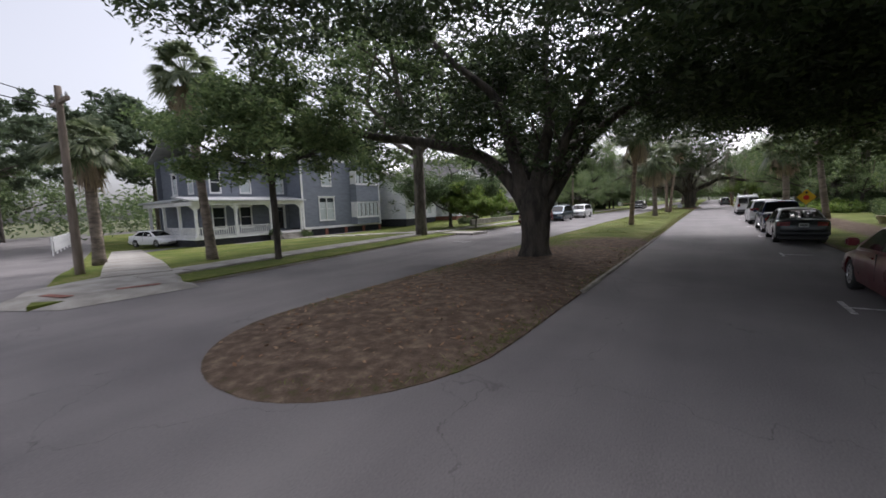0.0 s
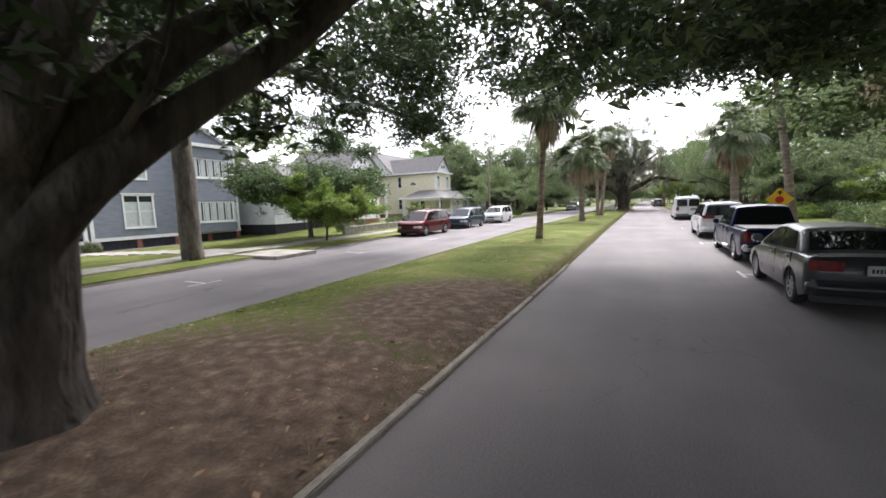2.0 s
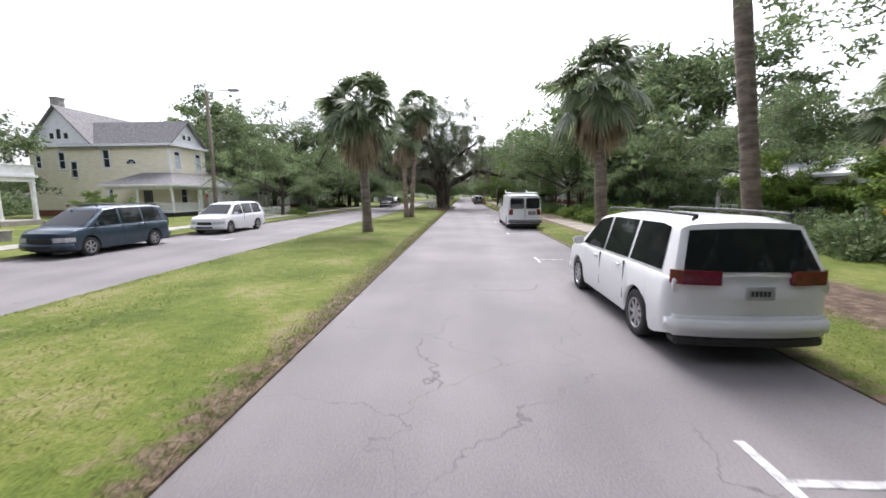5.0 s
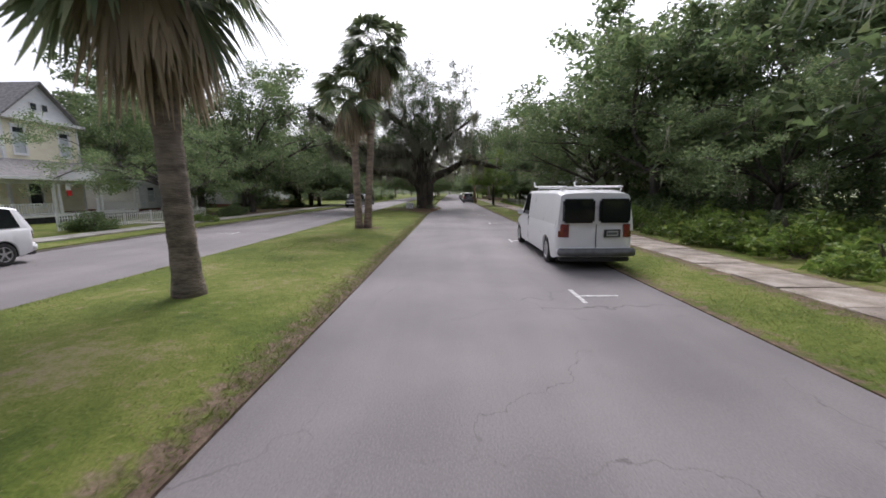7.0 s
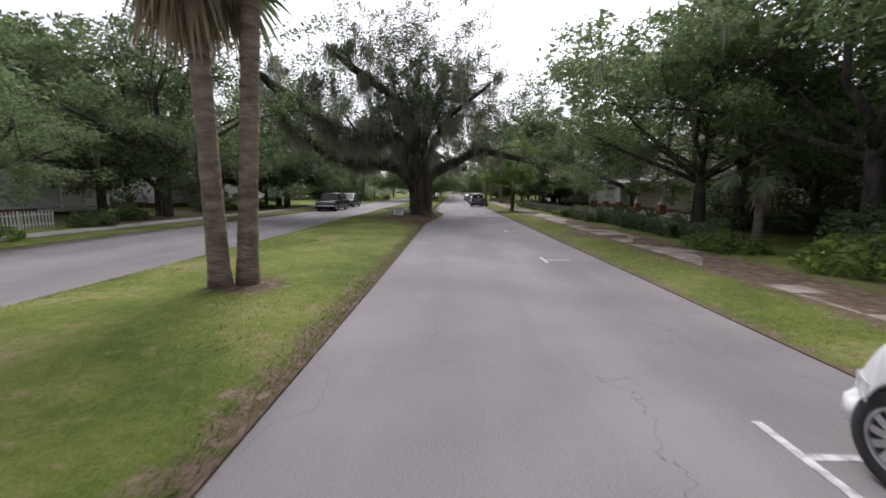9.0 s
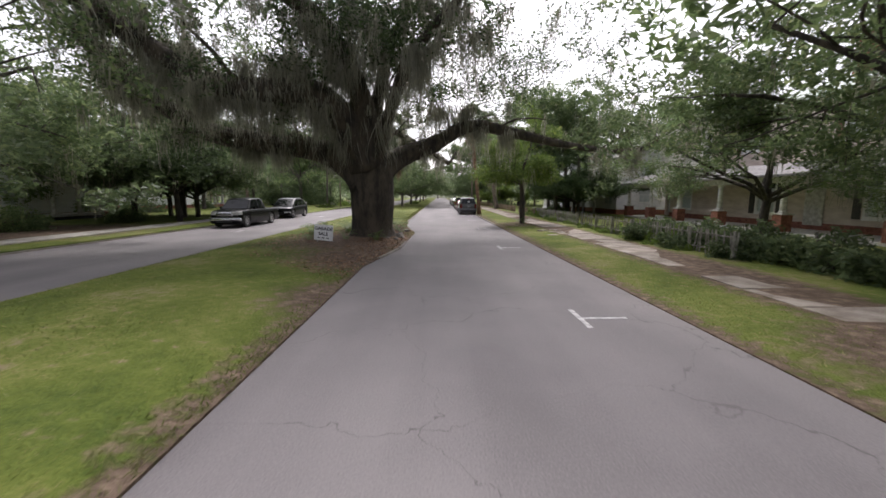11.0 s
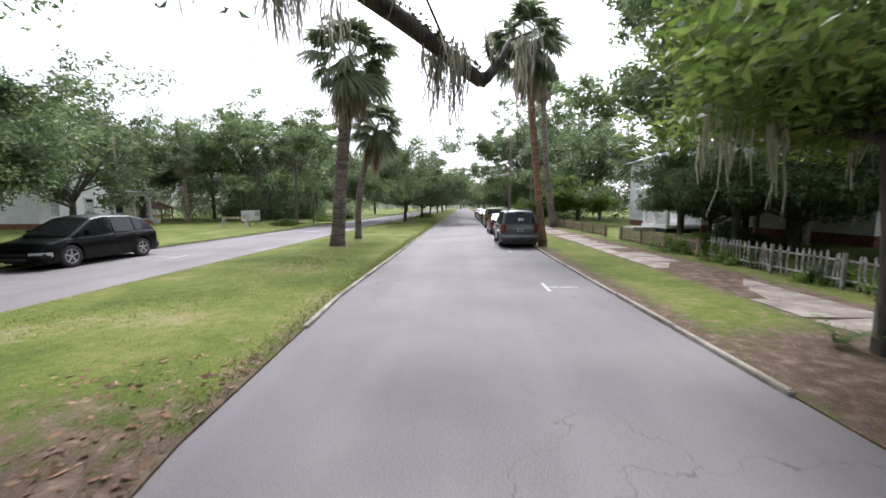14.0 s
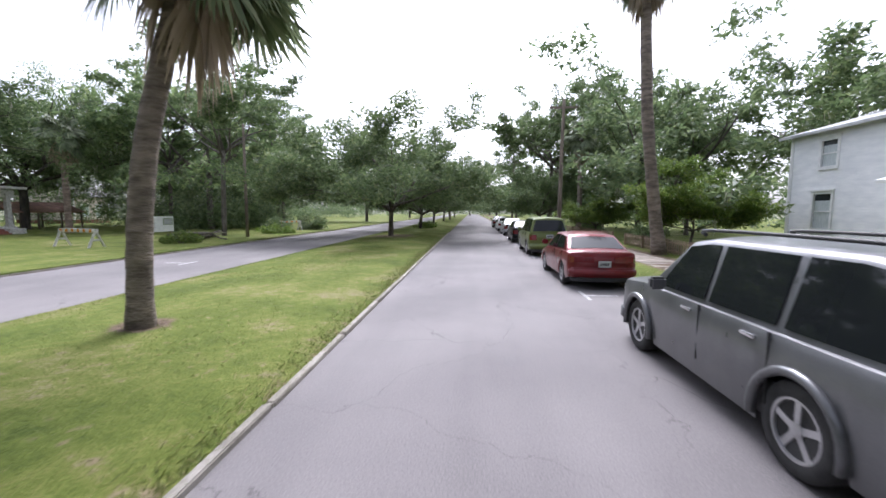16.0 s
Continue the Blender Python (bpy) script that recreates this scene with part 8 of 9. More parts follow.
GZ = side_house("porch_house", "weathered two-storey house with a white-columned porch wing", at_house(-37.6, 130.9, 0.0), 7.2, 9.0, 5.7, 8.3, M_WHITESIDE, [(1.0, 1.9, 1.2, 2.9), (4.6, 5.5, 1.2, 2.9), (1.0, 1.9, 4.0, 5.3), (4.6, 5.5, 4.0, 5.3)], M_SHINGLE, "y")
part("wing_wall", boxed(7.22, 13.6, 2.6, 2.8, 0.0, 3.7), M_YELLOW, GZ, "pale cream wall behind the porch")
part("wing_door", boxed(8.6, 9.6, 2.54, 2.596, 0.72, 2.85, 0.01), M_DARKBASE, GZ, "dark door under the porch")
part("wing_window", boxed(10.9, 11.9, 2.55, 2.596, 1.4, 2.9, 0.01), M_PANE, GZ)
part("porch_floor", boxed(7.22, 13.4, -0.05, 2.53, 0.5, 0.7, 0.01), M_OLDWHITE, GZ)
part("porch_base", boxed(7.3, 13.3, 0.05, 2.5, -0.4, 0.499), M_BRICK, GZ, "red brick porch base")
part("porch_beam", boxed(7.22, 13.4, 0.0, 0.26, 3.32, 3.62, 0.01), M_OLDWHITE, GZ)
part("porch_ceiling", boxed(7.22, 13.4, 0.262, 2.58, 3.5, 3.6), M_WOOD, GZ)
part("porch_roof", boxed(7.22, 14.0, -0.5, 3.2, 3.71, 3.9, 0.02), M_OLDWHITE, GZ, "flat pale porch roof")
for px_ in (7.9, 10.6, 12.95):
    column(GZ, px_, 0.13, 0.7, 3.3, 0.15, M_OLDWHITE, square=True)
    for k in (-1, 1):
        part("bracket", boxed(px_ + k * 0.36 - 0.2, px_ + k * 0.36 + 0.2, 0.05, 0.21, 3.02, 3.31, 0.05), M_OLDWHITE, GZ)
for k in range(4):
    part("brick_step", boxed(8.1, 12.2, -0.4 - 0.3 * k, -0.101 - 0.3 * k if k else -0.06, -0.2, 0.52 - 0.15 * k, 0.015), M_BRICK, GZ, "red brick step")
part("plinth", boxed(12.3, 13.5, -0.7, -0.06, -0.2, 0.55, 0.02), M_OLDWHITE, GZ, "white rendered block beside the steps")
CP = thing("carport", "brown-roofed open carport on thin posts", "carport", m=at_house(-44.0, 149.0, 0.0))
bm = bmesh.new()
prism(bm, [(-0.4, 1.75), (2.2, 2.75), (5.0, 2.0), (5.0, 2.1), (2.2, 2.86), (-0.4, 1.85)], 0, 7.2, "x")
part("roof", bm, M_BROWNROOF, CP, "rusty brown roof")
for a in (0.2, 2.5, 4.8, 7.0):
    for b, zt in ((0.0, 1.9), (4.8, 2.04)):
        part("post", boxed(a - 0.06, a + 0.06, b - 0.06, b + 0.06, -0.2, zt), M_WOOD, CP)
side_house("hidden_house", "small house behind the carport among trees", place(-50, 146, 0, 90), U(5), U(8), U(3.6), U(5.6), M_PINKSIDE, [(U(1), U(2), U(1), U(2.4)), (U(3), U(4), U(1), U(2.4))], M_SHINGLE, "x")

BD = thing("notice_board", "white notice board with small printed panels", "sign", m=place(-21.85, 123.3, 0.0, 81.5, 0.9))
part("board", boxed(-0.1, 3.6, -0.02, 0.02, 0.4, 1.75, 0.005), M_WHITE, BD)
for px_, pz, ww in ((0.3, 1.35, 1.3), (0.3, 1.15, 1.6), (0.3, 0.95, 1.1), (0.3, 0.78, 1.5)):
    part("small_writing", boxed(px_, px_ + ww, -0.026, -0.021, pz, pz + 0.05), M_STEEL, BD)
part("panel", boxed(2.6, 3.45, -0.028, -0.0246, 1.05, 1.55), M_PLATE, BD, "pale printed panel")
part("panel_border", boxed(2.55, 3.5, -0.0245, -0.0205, 1.0, 1.6), M_FERN, BD, "green panel border")
for sx in (0.1, 3.4):
    part("post", boxed(sx - 0.04, sx + 0.04, 0.021, 0.1, -0.2, 1.7), M_WOOD, BD)


def sawhorse(label, x, y, rz, half):
    """A barrier of one striped rail on two splayed trestles."""
    ob = thing("sawhorse_barrier", label, "barrier", "sawhorse barriers", place(x, y, 0.05, rz))
    part("rail", boxed(-half, half, -0.05, 0.05, 0.82, 1.02, 0.01), M_OLDWHITE, ob)
    n = int(half * 4)
    for k in range(n):
        a = -half + 0.1 + k * (2 * half - 0.2) / n
        part("stripe", boxed(a, a + 0.2, -0.056, -0.051, 0.84, 1.0), M_LAMPAMBER, ob, "faded orange stripe")
    for sx in (-half + 0.15, half - 0.15):
        for sy in (-1, 1):
            part("leg", boxed(-0.06, 0.06, -0.035, 0.035, -1.02, 0), M_OLDWHITE, ob, m=Matrix.Translation((sx, 0, 0.95)) @ Matrix.Rotation(radians(22) * sy, 4, "X"))
        part("brace", boxed(sx - 0.03, sx + 0.03, -0.2, 0.2, 0.4, 0.5), M_OLDWHITE, ob)


sawhorse("white sawhorse barrier with a striped rail on the grass", -18.45, 116.3, -15, 1.55)
sawhorse("far white sawhorse barrier beside the woods", -15.9, 132.6, 60, 1.2)
# a heap of sawn limbs on the verge
LG = thing("brushwood_heap", "heap of grey sawn limbs lying on the grass", "brushwood", m=place(-15.9, 121.4, 0.06))
rng = random.Random(71)
for k in range(16):
    bm = bmesh.new()
    ln = rng.uniform(0.7, 1.9)
    tube(bm, [(-ln, 0, 0), (0, rng.uniform(-0.1, 0.1), rng.uniform(0, 0.1)), (ln, 0, 0)], [0.07, 0.06, 0.035], 7)
    part("limb", bm, M_TREEBARK, LG, "", True, m=Matrix.Translation((rng.uniform(-0.7, 0.7), rng.uniform(-1.2, 1.2), 0.07 + 0.03 * k)) @ Matrix.Rotation(rng.uniform(0.6, 2.4), 4, "Z"))

# houses east of the road
R0 = side_house("white_cottage", "low white cottage with an open porch", place(16.4, 49.6, 0, -90), U(9), U(8), U(2.9), U(4.3), M_WHITESIDE, [(U(1.5), U(2.5), U(1.1), U(2.3)), (U(5.5), U(6.5), U(1.1), U(2.3))], M_METALROOF, "x")
porch(R0, U(0.2), U(8.8), -U(3.2), -0.02, U(0.5), U(2.35), [U(0.5), U(4.4), U(8.5)], M_WHITE, M_METALROOF, r=0.12)
part("chimney", boxed(U(6), U(6.8), U(3), U(3.8), U(3.2), U(5.6), 0.02), M_BRICK, R0, "brick chimney")

R3 = side_house("old_porch_house", "faded two-storey house with a wide porch", place(17.7, 95.0, 0, -90), U(23.5), U(10), U(6.4), U(8.2), M_PINKSIDE, [(U(7.2), U(8.4), U(4.3), U(5.7)), (U(13.2), U(14.4), U(4.3), U(5.7)), (U(17.0), U(18.2), U(4.3), U(5.7)), (U(1.6), U(2.7), U(0.9), U(2.5)), (U(8.6), U(9.8), U(0.9), U(2.5)), (U(14.4), U(15.6), U(0.9), U(2.5)), (U(3.4), U(4.4), U(4.2), U(5.7))], M_GREENROOF, "x", side_wins=[(-U(5), -U(4), U(4.2), U(5.7))])
porch(R3, -U(1.8), U(18.3), -U(2.6), -0.02, U(0.2), U(2.62), [-U(1.4), U(1.9), U(5.4), U(9.1), U(13.2), U(17.8)], M_OLDWHITE, M_SHINGLE, brick=U(0.75), rails=False, r=0.15)
railing(R3, (U(1.4), -U(1.6)), (U(6.2), -U(1.6)), U(3.6), U(4.5), M_OLDWHITE, 0.16, "balcony_rail")
part("balcony_floor", boxed(U(1.2), U(6.4), -U(1.8), -0.02, U(3.35), U(3.6), 0.01), M_OLDWHITE, R3, "balcony over the porch roof")
for x in (U(1.5), U(6.1)):
    column(R3, x, -U(1.6), U(3.6), U(5.9), 0.11, M_OLDWHITE, square=True)
part("balcony_roof", boxed(U(1.0), U(6.6), -U(2.0), -0.05, U(5.9), U(6.15), 0.02), M_OLDWHITE, R3)
for x in (U(6.75), U(8.55), U(12.75), U(14.55)):
    part("shutter", boxed(x, x + U(0.3), -0.07, -0.005, U(4.2), U(5.8), 0.01), M_BROWNROOF, R3, "brown louvred shutter")
for x in (U(8.1), U(9.95), U(13.9), U(15.75)):
    part("shutter", boxed(x, x + U(0.35), -0.07, -0.005, U(0.8), U(2.6), 0.01), M_DOORWOOD, R3, "dark louvred shutter")
part("front_door", boxed(U(11.6), U(12.6), -0.06, -0.005, U(0.4), U(2.5), 0.01), M_OLDWHITE, R3, "pale front door")
part("chimney", boxed(U(9), U(9.9), U(4), U(4.9), U(7.2), U(10), 0.02), M_BRICK, R3, "brick chimney")
part("porch_side_wall", boxed(U(-0.2), U(0), -U(0.2), U(8), U(0.3), U(2.7)), M_PINKSIDE, R3)

R4 = side_house("white_house", "white weathered house with a flat porch behind trees", place(16.0, 108.4, 0, -90), U(8.0), U(9), U(5.1), U(6.3), M_WHITESIDE, [(U(1), U(1.9), U(3.6), U(4.8)), (U(5), U(5.9), U(3.6), U(4.8)), (U(5.2), U(7.0), U(1.0), U(2.3))], M_SHINGLE, "x", side_wins=[(-U(3), -U(2), U(1.2), U(2.5)), (-U(3), -U(2), U(3.5), U(4.7)), (-U(6.5), -U(5.5), U(1.2), U(2.5)), (-U(6.5), -U(5.5), U(3.5), U(4.7))])
part("porch_roof", boxed(U(0.5), U(7.2), -U(1.8), -0.02, U(2.6), U(2.85), 0.02), M_OLDWHITE, R4)
for x in (U(0.8), U(4), U(6.9)):
    column(R4, x, -U(1.6), 0.0, U(2.6), 0.1, M_OLDWHITE, square=True)
R5 = side_house("white_house", "white two-storey house with a railed front porch", place(14.3, 119.0, 0, -90), U(10.3), U(10), U(5.2), U(6.6), M_WHITESIDE, [(U(1.6), U(2.4), U(3.7), U(4.8)), (U(5.6), U(6.5), U(3.7), U(4.8)), (U(8.2), U(9.1), U(3.7), U(4.8)), (U(1.4), U(2.3), U(1.1), U(2.6)), (U(5.0), U(5.9), U(1.1), U(2.6)), (U(7.6), U(8.6), U(0.6), U(2.5))], M_METALROOF, "x", side_wins=[(-U(3), -U(2), U(1.2), U(2.5)), (-U(7), -U(6), U(1.2), U(2.5)), (-U(3), -U(2), U(3.6), U(4.7)), (-U(7), -U(6), U(3.6), U(4.7))])
porch(R5, U(6.9), U(10.2), -U(2.0), -0.02, U(0.5), U(2.7), [U(7.1), U(8.6), U(10.0)], M_WHITE, M_WHITE, steps=None)
part("side_awning", boxed(-U(1.2), -0.02, U(0.6), U(2.2), U(2.05), U(2.2), 0.02), M_WHITE, R5)
column(R5, -U(1.0), U(0.8), 0.0, U(2.05), 0.06, M_WHITE, square=True)
part("front_steps", boxed(U(7.4), U(9.0), -U(3.4), -U(2.02), -0.2, U(0.35), 0.02), M_CONCRETE, R5, "pale concrete steps")


# ---------------------------------------------------------------- fences
def picket_fence(name, label, p0, p1, h, material, group="", gap=0.15, seed=1, post_gap=2.2, wobble=0.05, miss=0.06, w=0.062):
    """Posts, two rails and single pickets from p0 to p1 (plan units); old pickets lean or are missing."""
    rng = random.Random(seed)
    a, b = Vector((*p0, 0)) * S, Vector((*p1, 0)) * S
    d = b - a
    mm = Matrix.Translation(a + Vector((0, 0, 0.08))) @ Matrix.Rotation(math.atan2(d.y, d.x), 4, "Z")
    ob = thing(name, label, "fence", group, mm)
    for z in (0.25 * h, 0.78 * h):
        part("rail", boxed(0, d.length, 0.0, 0.04, z - 0.024, z + 0.024), material, ob)
    pm = mesh_of("post", boxed(-0.04, 0.04, 0.041, 0.12, -0.2, h * 1.0, 0.008), material)
    for k in range(int(d.length / post_gap) + 1):
        part("post", pm, material, ob, m=Matrix.Translation((min(k * post_gap + 0.05, d.length), 0, 0)))
    bm = bmesh.new()
    prism(bm, [(-w / 2, 0.03), (w / 2, 0.03), (w / 2, h * 0.93), (0, h), (-w / 2, h * 0.93)], -0.02, -0.002, "y")
    me = mesh_of("picket", bm, material)
    for k in range(int(d.length / gap)):
        if rng.random() < miss:
            continue
        part("picket", me, material, ob, m=Matrix.Translation(((k + 0.5) * gap, 0, rng.uniform(-0.03, 0.02))) @ Matrix.Rotation(rng.gauss(0, wobble), 4, "Y"))
    return ob


picket_fence("picket_fence", "old weathered white picket fence overgrown with weeds", (7.9, 74.5), (7.9, 86.5), 0.9, M_PICKET, "roadside fences", seed=3, gap=0.17, wobble=0.1, miss=0.18)
picket_fence("picket_fence", "old weathered white picket fence along the pavement", (7.9, 86.8), (7.95, 97.2), 0.85, M_PICKET, "roadside fences", seed=4, gap=0.17, miss=0.16, wobble=0.09)
picket_fence("slat_fence", "low brown wooden slat fence on posts", (7.95, 97.6), (7.9, 104.5), 0.72, M_FENCEWOOD, "roadside fences", seed=5, gap=0.2, wobble=0.01, miss=0.02, w=0.11, post_gap=2.4)
picket_fence("slat_fence", "low brown wooden slat fence by the white house", (7.9, 106.0), (7.7, 121.0), 0.72, M_FENCEWOOD, "roadside fences", seed=6, gap=0.2, wobble=0.01, miss=0.02, w=0.11, post_gap=2.4)
picket_fence("slat_fence", "low brown fence far along the pavement", (7.7, 122.5), (7.4, 138.0), 0.72, M_FENCEWOOD, "roadside fences", seed=7, gap=0.28, wobble=0.01, miss=0.02, w=0.11, post_gap=2.4)
picket_fence("picket_fence", "neat white picket fence before the cream house", (-18.6, 57.5), (-18.3, 68.5), 0.9, M_WHITE, "garden fences", seed=8, wobble=0.01, miss=0.0, gap=0.16)
picket_fence("picket_fence", "white picket fence on the side street", (-30, 6.4), (-42, 10.2), 1.0, M_WHITE, "garden fences", seed=9, wobble=0.01, miss=0.0, gap=0.25)
bm = bmesh.new()
SWALL = thing("low_wall", "low dark stone wall in front of the white house", "wall", m=place(-18.5, 33.0, 0.05, 90))
part("wall_body", boxed(0, U(9.5), 0, 0.3, -0.2, 0.45, 0.03), M_STONE, SWALL)
part("coping", boxed(-0.05, U(9.5) + 0.05, -0.04, 0.34, 0.45, 0.52, 0.01), M_STONE, SWALL)
PT = thing("garden_planter", "pale stone planter in a front garden", "planter", m=place(7.6, 29.6))
bm = bmesh.new()
lathe(bm, [(0.2, 0.0), (0.16, 0.08), (0.22, 0.3), (0.34, 0.55), (0.38, 0.6), (0.33, 0.6), (0.25, 0.5)], 18, "z")
part("bowl", bm, M_TERRACOTTA, PT, "", True)
for x, y, k in ((-1.7, 80.9, 0.19), (-1.75, 79.7, 0.11), (-1.62, 80.4, 0.17), (-1.85, 81.2, 0.13), (-1.6, 83.2, 0.14), (-1.75, 81.7, 0.16), (-2.1, 79.9, 0.1)):
    bm = bmesh.new()
    bmesh.ops.create_icosphere(bm, subdivisions=3, radius=k)
    for v in bm.verts:
        v.co *= 1 + 0.5 * noise.noise(v.co * 4 + Vector((x, y, 0))) + 0.2 * noise.noise(v.co * 13)
        v.co.z *= 0.6
    ob = tagged(new("rock", mesh_of("rock", bm, M_ROCK, False)), "rough grey rock beside the old oak", "rock", "rocks")
    ob.matrix_basis = place(x, y, 0.1)

far_copies(B2, [(8.35, 77.0, 0.85), (8.3, 79.2, 0.9), (8.35, 75.2, 0.8), (8.5, 90.5, 0.6), (8.4, 93.5, 0.55), (8.4, 95.5, 0.6)], 31)
far_copies(B3, [(7.75, 76.5, 0.4), (7.8, 80.0, 0.45), (7.75, 82.6, 0.4), (7.8, 85.4, 0.45), (7.85, 88.2, 0.4), (7.8, 91.2, 0.42), (7.85, 93.2, 0.45), (7.85, 96.0, 0.45), (8.15, 84.2, 0.45), (8.15, 86.6, 0.4), (8.15, 89.0, 0.5), (7.6, 78.2, 0.4), (8.7, 78.6, 1.1), (9.0, 80.6, 1.2), (8.8, 82.2, 1.0)], 32)

# ---------------------------------------------------------------- plants on the ground
def fern_frond():
    """One arching frond with paired leaflets."""
    vs, fs = [], []
    for j in range(11):
        t = (j + 1) / 12
        c = np.array([t, 0, 0.62 * math.sin(t * 2.3)])
        s, f = np.array([0, 0.21 * (1 - t) + 0.02, -0.03]), np.array([0.05, 0, 0])
        for sg in (-1, 1):
            b = len(vs)
            q = s * [1, sg, 1]
            vs += [c, c + f, c + q + f * 1.4, c + q * 0.9]
            fs.append((b, b + 1, b + 2, b + 3))
    return mesh_np("frond", np.array(vs), np.array(fs), M_FERN)


FERN_FROND = fern_frond()


def fern(x, y, k, seed):
    rng = random.Random(seed)
    ob = thing("fern", "green fern at the foot of the old oak", "fern", "ferns", place(x, y, 0.1, rng.uniform(0, 360), k))
    for i in range(15):
        part("frond", FERN_FROND, M_FERN, ob, m=Matrix.Rotation(i * 2.4 + rng.uniform(-0.2, 0.2), 4, "Z") @ Matrix.Rotation(rng.uniform(-0.35, 0.15), 4, "Y") @ Matrix.Scale(rng.uniform(0.5, 0.95), 4))


for i, (x, y, k) in enumerate(((-4.6, 80.2, 1.0), (-5.2, 81.2, 0.9), (-4.2, 82.3, 1.0), (-3.2, 83.0, 0.9), (-2.0, 83.0, 0.8), (-4.9, 79.0, 0.7), (-3.6, 79.2, 0.7), (-2.4, 78.9, 0.6), (-5.8, 82.2, 0.8), (-1.75, 82.0, 0.6), (-2.6, 84.0, 1.0), (-2.2, 83.5, 0.9), (-3.5, 84.2, 1.0), (-4.4, 83.2, 0.9), (5.1, 88.4, 0.6), (4.8, 89.2, 0.5))):
    fern(x, y, k, 90 + i)


def blades(n, area, rs, h, w, zf):
    """Upright grass blades scattered over area(rs, n) -> x, y in metres."""
    x, y = area(rs, n)
    z = zf(x, y)
    a = rs.uniform(0, 2 * math.pi, len(x))
    hh = h * rs.uniform(0.5, 1.3, len(x))
    dx, dy = np.cos(a) * w, np.sin(a) * w
    lx, ly = rs.normal(0, 1.1, len(x)) * hh, rs.normal(0, 1.1, len(x)) * hh
    v = np.stack([np.stack([x - dx, y - dy, z], 1), np.stack([x + dx, y + dy, z], 1), np.stack([x + lx, y + ly, z + hh], 1)], 1)
    return v.reshape(-1, 3), np.arange(3 * len(x)).reshape(-1, 3)


RSG = np.random.RandomState(77)
mr_y, mr_x = np.array(MED_R).T
ml_y, ml_x = np.array(MED_L).T


def bare_share(x, y):
    b = np.zeros_like(x)
    for cx, cy, r in ((OAK1[0] + 1.5, OAK1[1] - 0.5, 5.2), (OAK1[0] + 1.0, OAK1[1] - 6.0, 4.8), (OAK1[0] + 0.4, OAK1[1] - 9.6, 3.6), (OAK1[0] + 2.4, OAK1[1] + 5.5, 3.2), (OAK2[0] + 0.7, OAK2[1] - 2.0, 4.6), (OAK2[0] + 1.5, OAK2[1] - 6.5, 3.0), (OAK2[0] + 1.9, OAK2[1] - 11.5, 2.0), (OAK2[0] + 1, OAK2[1] + 4.5, 3.4)):
        b = np.maximum(b, np.clip(1.35 - np.hypot(x - cx, y - cy) / r, 0, 1))
    return b


def median_area(rs, n):
    y = rs.uniform(2.3, 128, n)
    f = rs.random(n)
    x0, x1 = np.interp(y, ml_y, ml_x), np.interp(y, mr_y, mr_x)
    x = x0 + (x1 - x0) * f
    x, y = x * S, y * S
    tufts = 0.5 + 0.25 * (np.sin(x * 5.1 + 2.0 * np.sin(y * 1.3)) * np.sin(y * 4.3 + 1.7 * np.sin(x * 1.9)) + np.sin(x * 1.7 + y * 0.9) * np.sin(y * 1.4 - x * 0.6))
    keep = rs.random(n) * (0.35 + tufts) > np.maximum(bare_share(x, y) * 1.1, 0.28)
    return x[keep], y[keep]


def median_z(x, y):
    x0, x1 = np.interp(y / S, ml_y, ml_x), np.interp(y / S, mr_y, mr_x)
    f = np.clip((x / S - x0) / (x1 - x0), 0, 1)
    return (0.015 + 0.135 * np.maximum(0.0, np.sin(math.pi * f)) ** 0.6) * np.minimum(1.0, 0.12 + np.maximum(0.0, y / S - 2.0) / 5)


def verge_area(rs, n):
    y = rs.uniform(28, 120, n)
    x = np.interp(y, [p[0] for p in KERB_R], [p[1] for p in KERB_R]) + 0.08 + rs.random(n) * 2.0
    return x * S, y * S


def edge_area(rs, n):
    y = rs.uniform(3, 120, n)
    x = np.interp(y, mr_y, mr_x) - np.abs(rs.normal(0, 0.22, n))
    x, y = x * S, y * S
    keep = rs.random(n) > bare_share(x, y) * 0.9
    return x[keep], y[keep]


v, f = join_np(blades(270000, median_area, RSG, 0.042, 0.007, median_z), blades(22000, edge_area, RSG, 0.07, 0.008, median_z))
tagged(new("median_grass", mesh_np("median_grass", v, f, M_GRASS)), "short patchy green grass on the median", "grass", "", "stuff")
v, f = blades(70000, verge_area, RSG, 0.045, 0.007, lambda x, y: 0.012 + 0.06 * np.clip((x / S - 3.5) / 1.8, 0, 1))
tagged(new("verge_grass", mesh_np("verge_grass", v, f, M_GRASS)), "short patchy grass on the roadside verge", "grass", "", "stuff")


def hay_area(rs, n):
    """Clippings lying in loose clumps on the median."""
    k = n // 60
    cx, cy = rs.uniform(-6.0, -2.2, k), rs.uniform(36, 60, k)
    near = rs.random(k) < 0.55
    cx[near] = -2.0 - np.abs(rs.normal(0, 0.45, near.sum()))
    x = np.repeat(cx, 60) + rs.normal(0, 0.14, k * 60)
    y = np.repeat(cy, 60) + rs.normal(0, 0.22, k * 60)
    return np.minimum(x, -1.95) * S, y * S


v, f = blades(3000, hay_area, RSG, 0.03, 0.012, median_z)
tagged(new("dry_clippings", mesh_np("dry_clippings", v, f, M_DEADFROND)), "pale dry grass clippings on the median", "grass", "", "stuff")


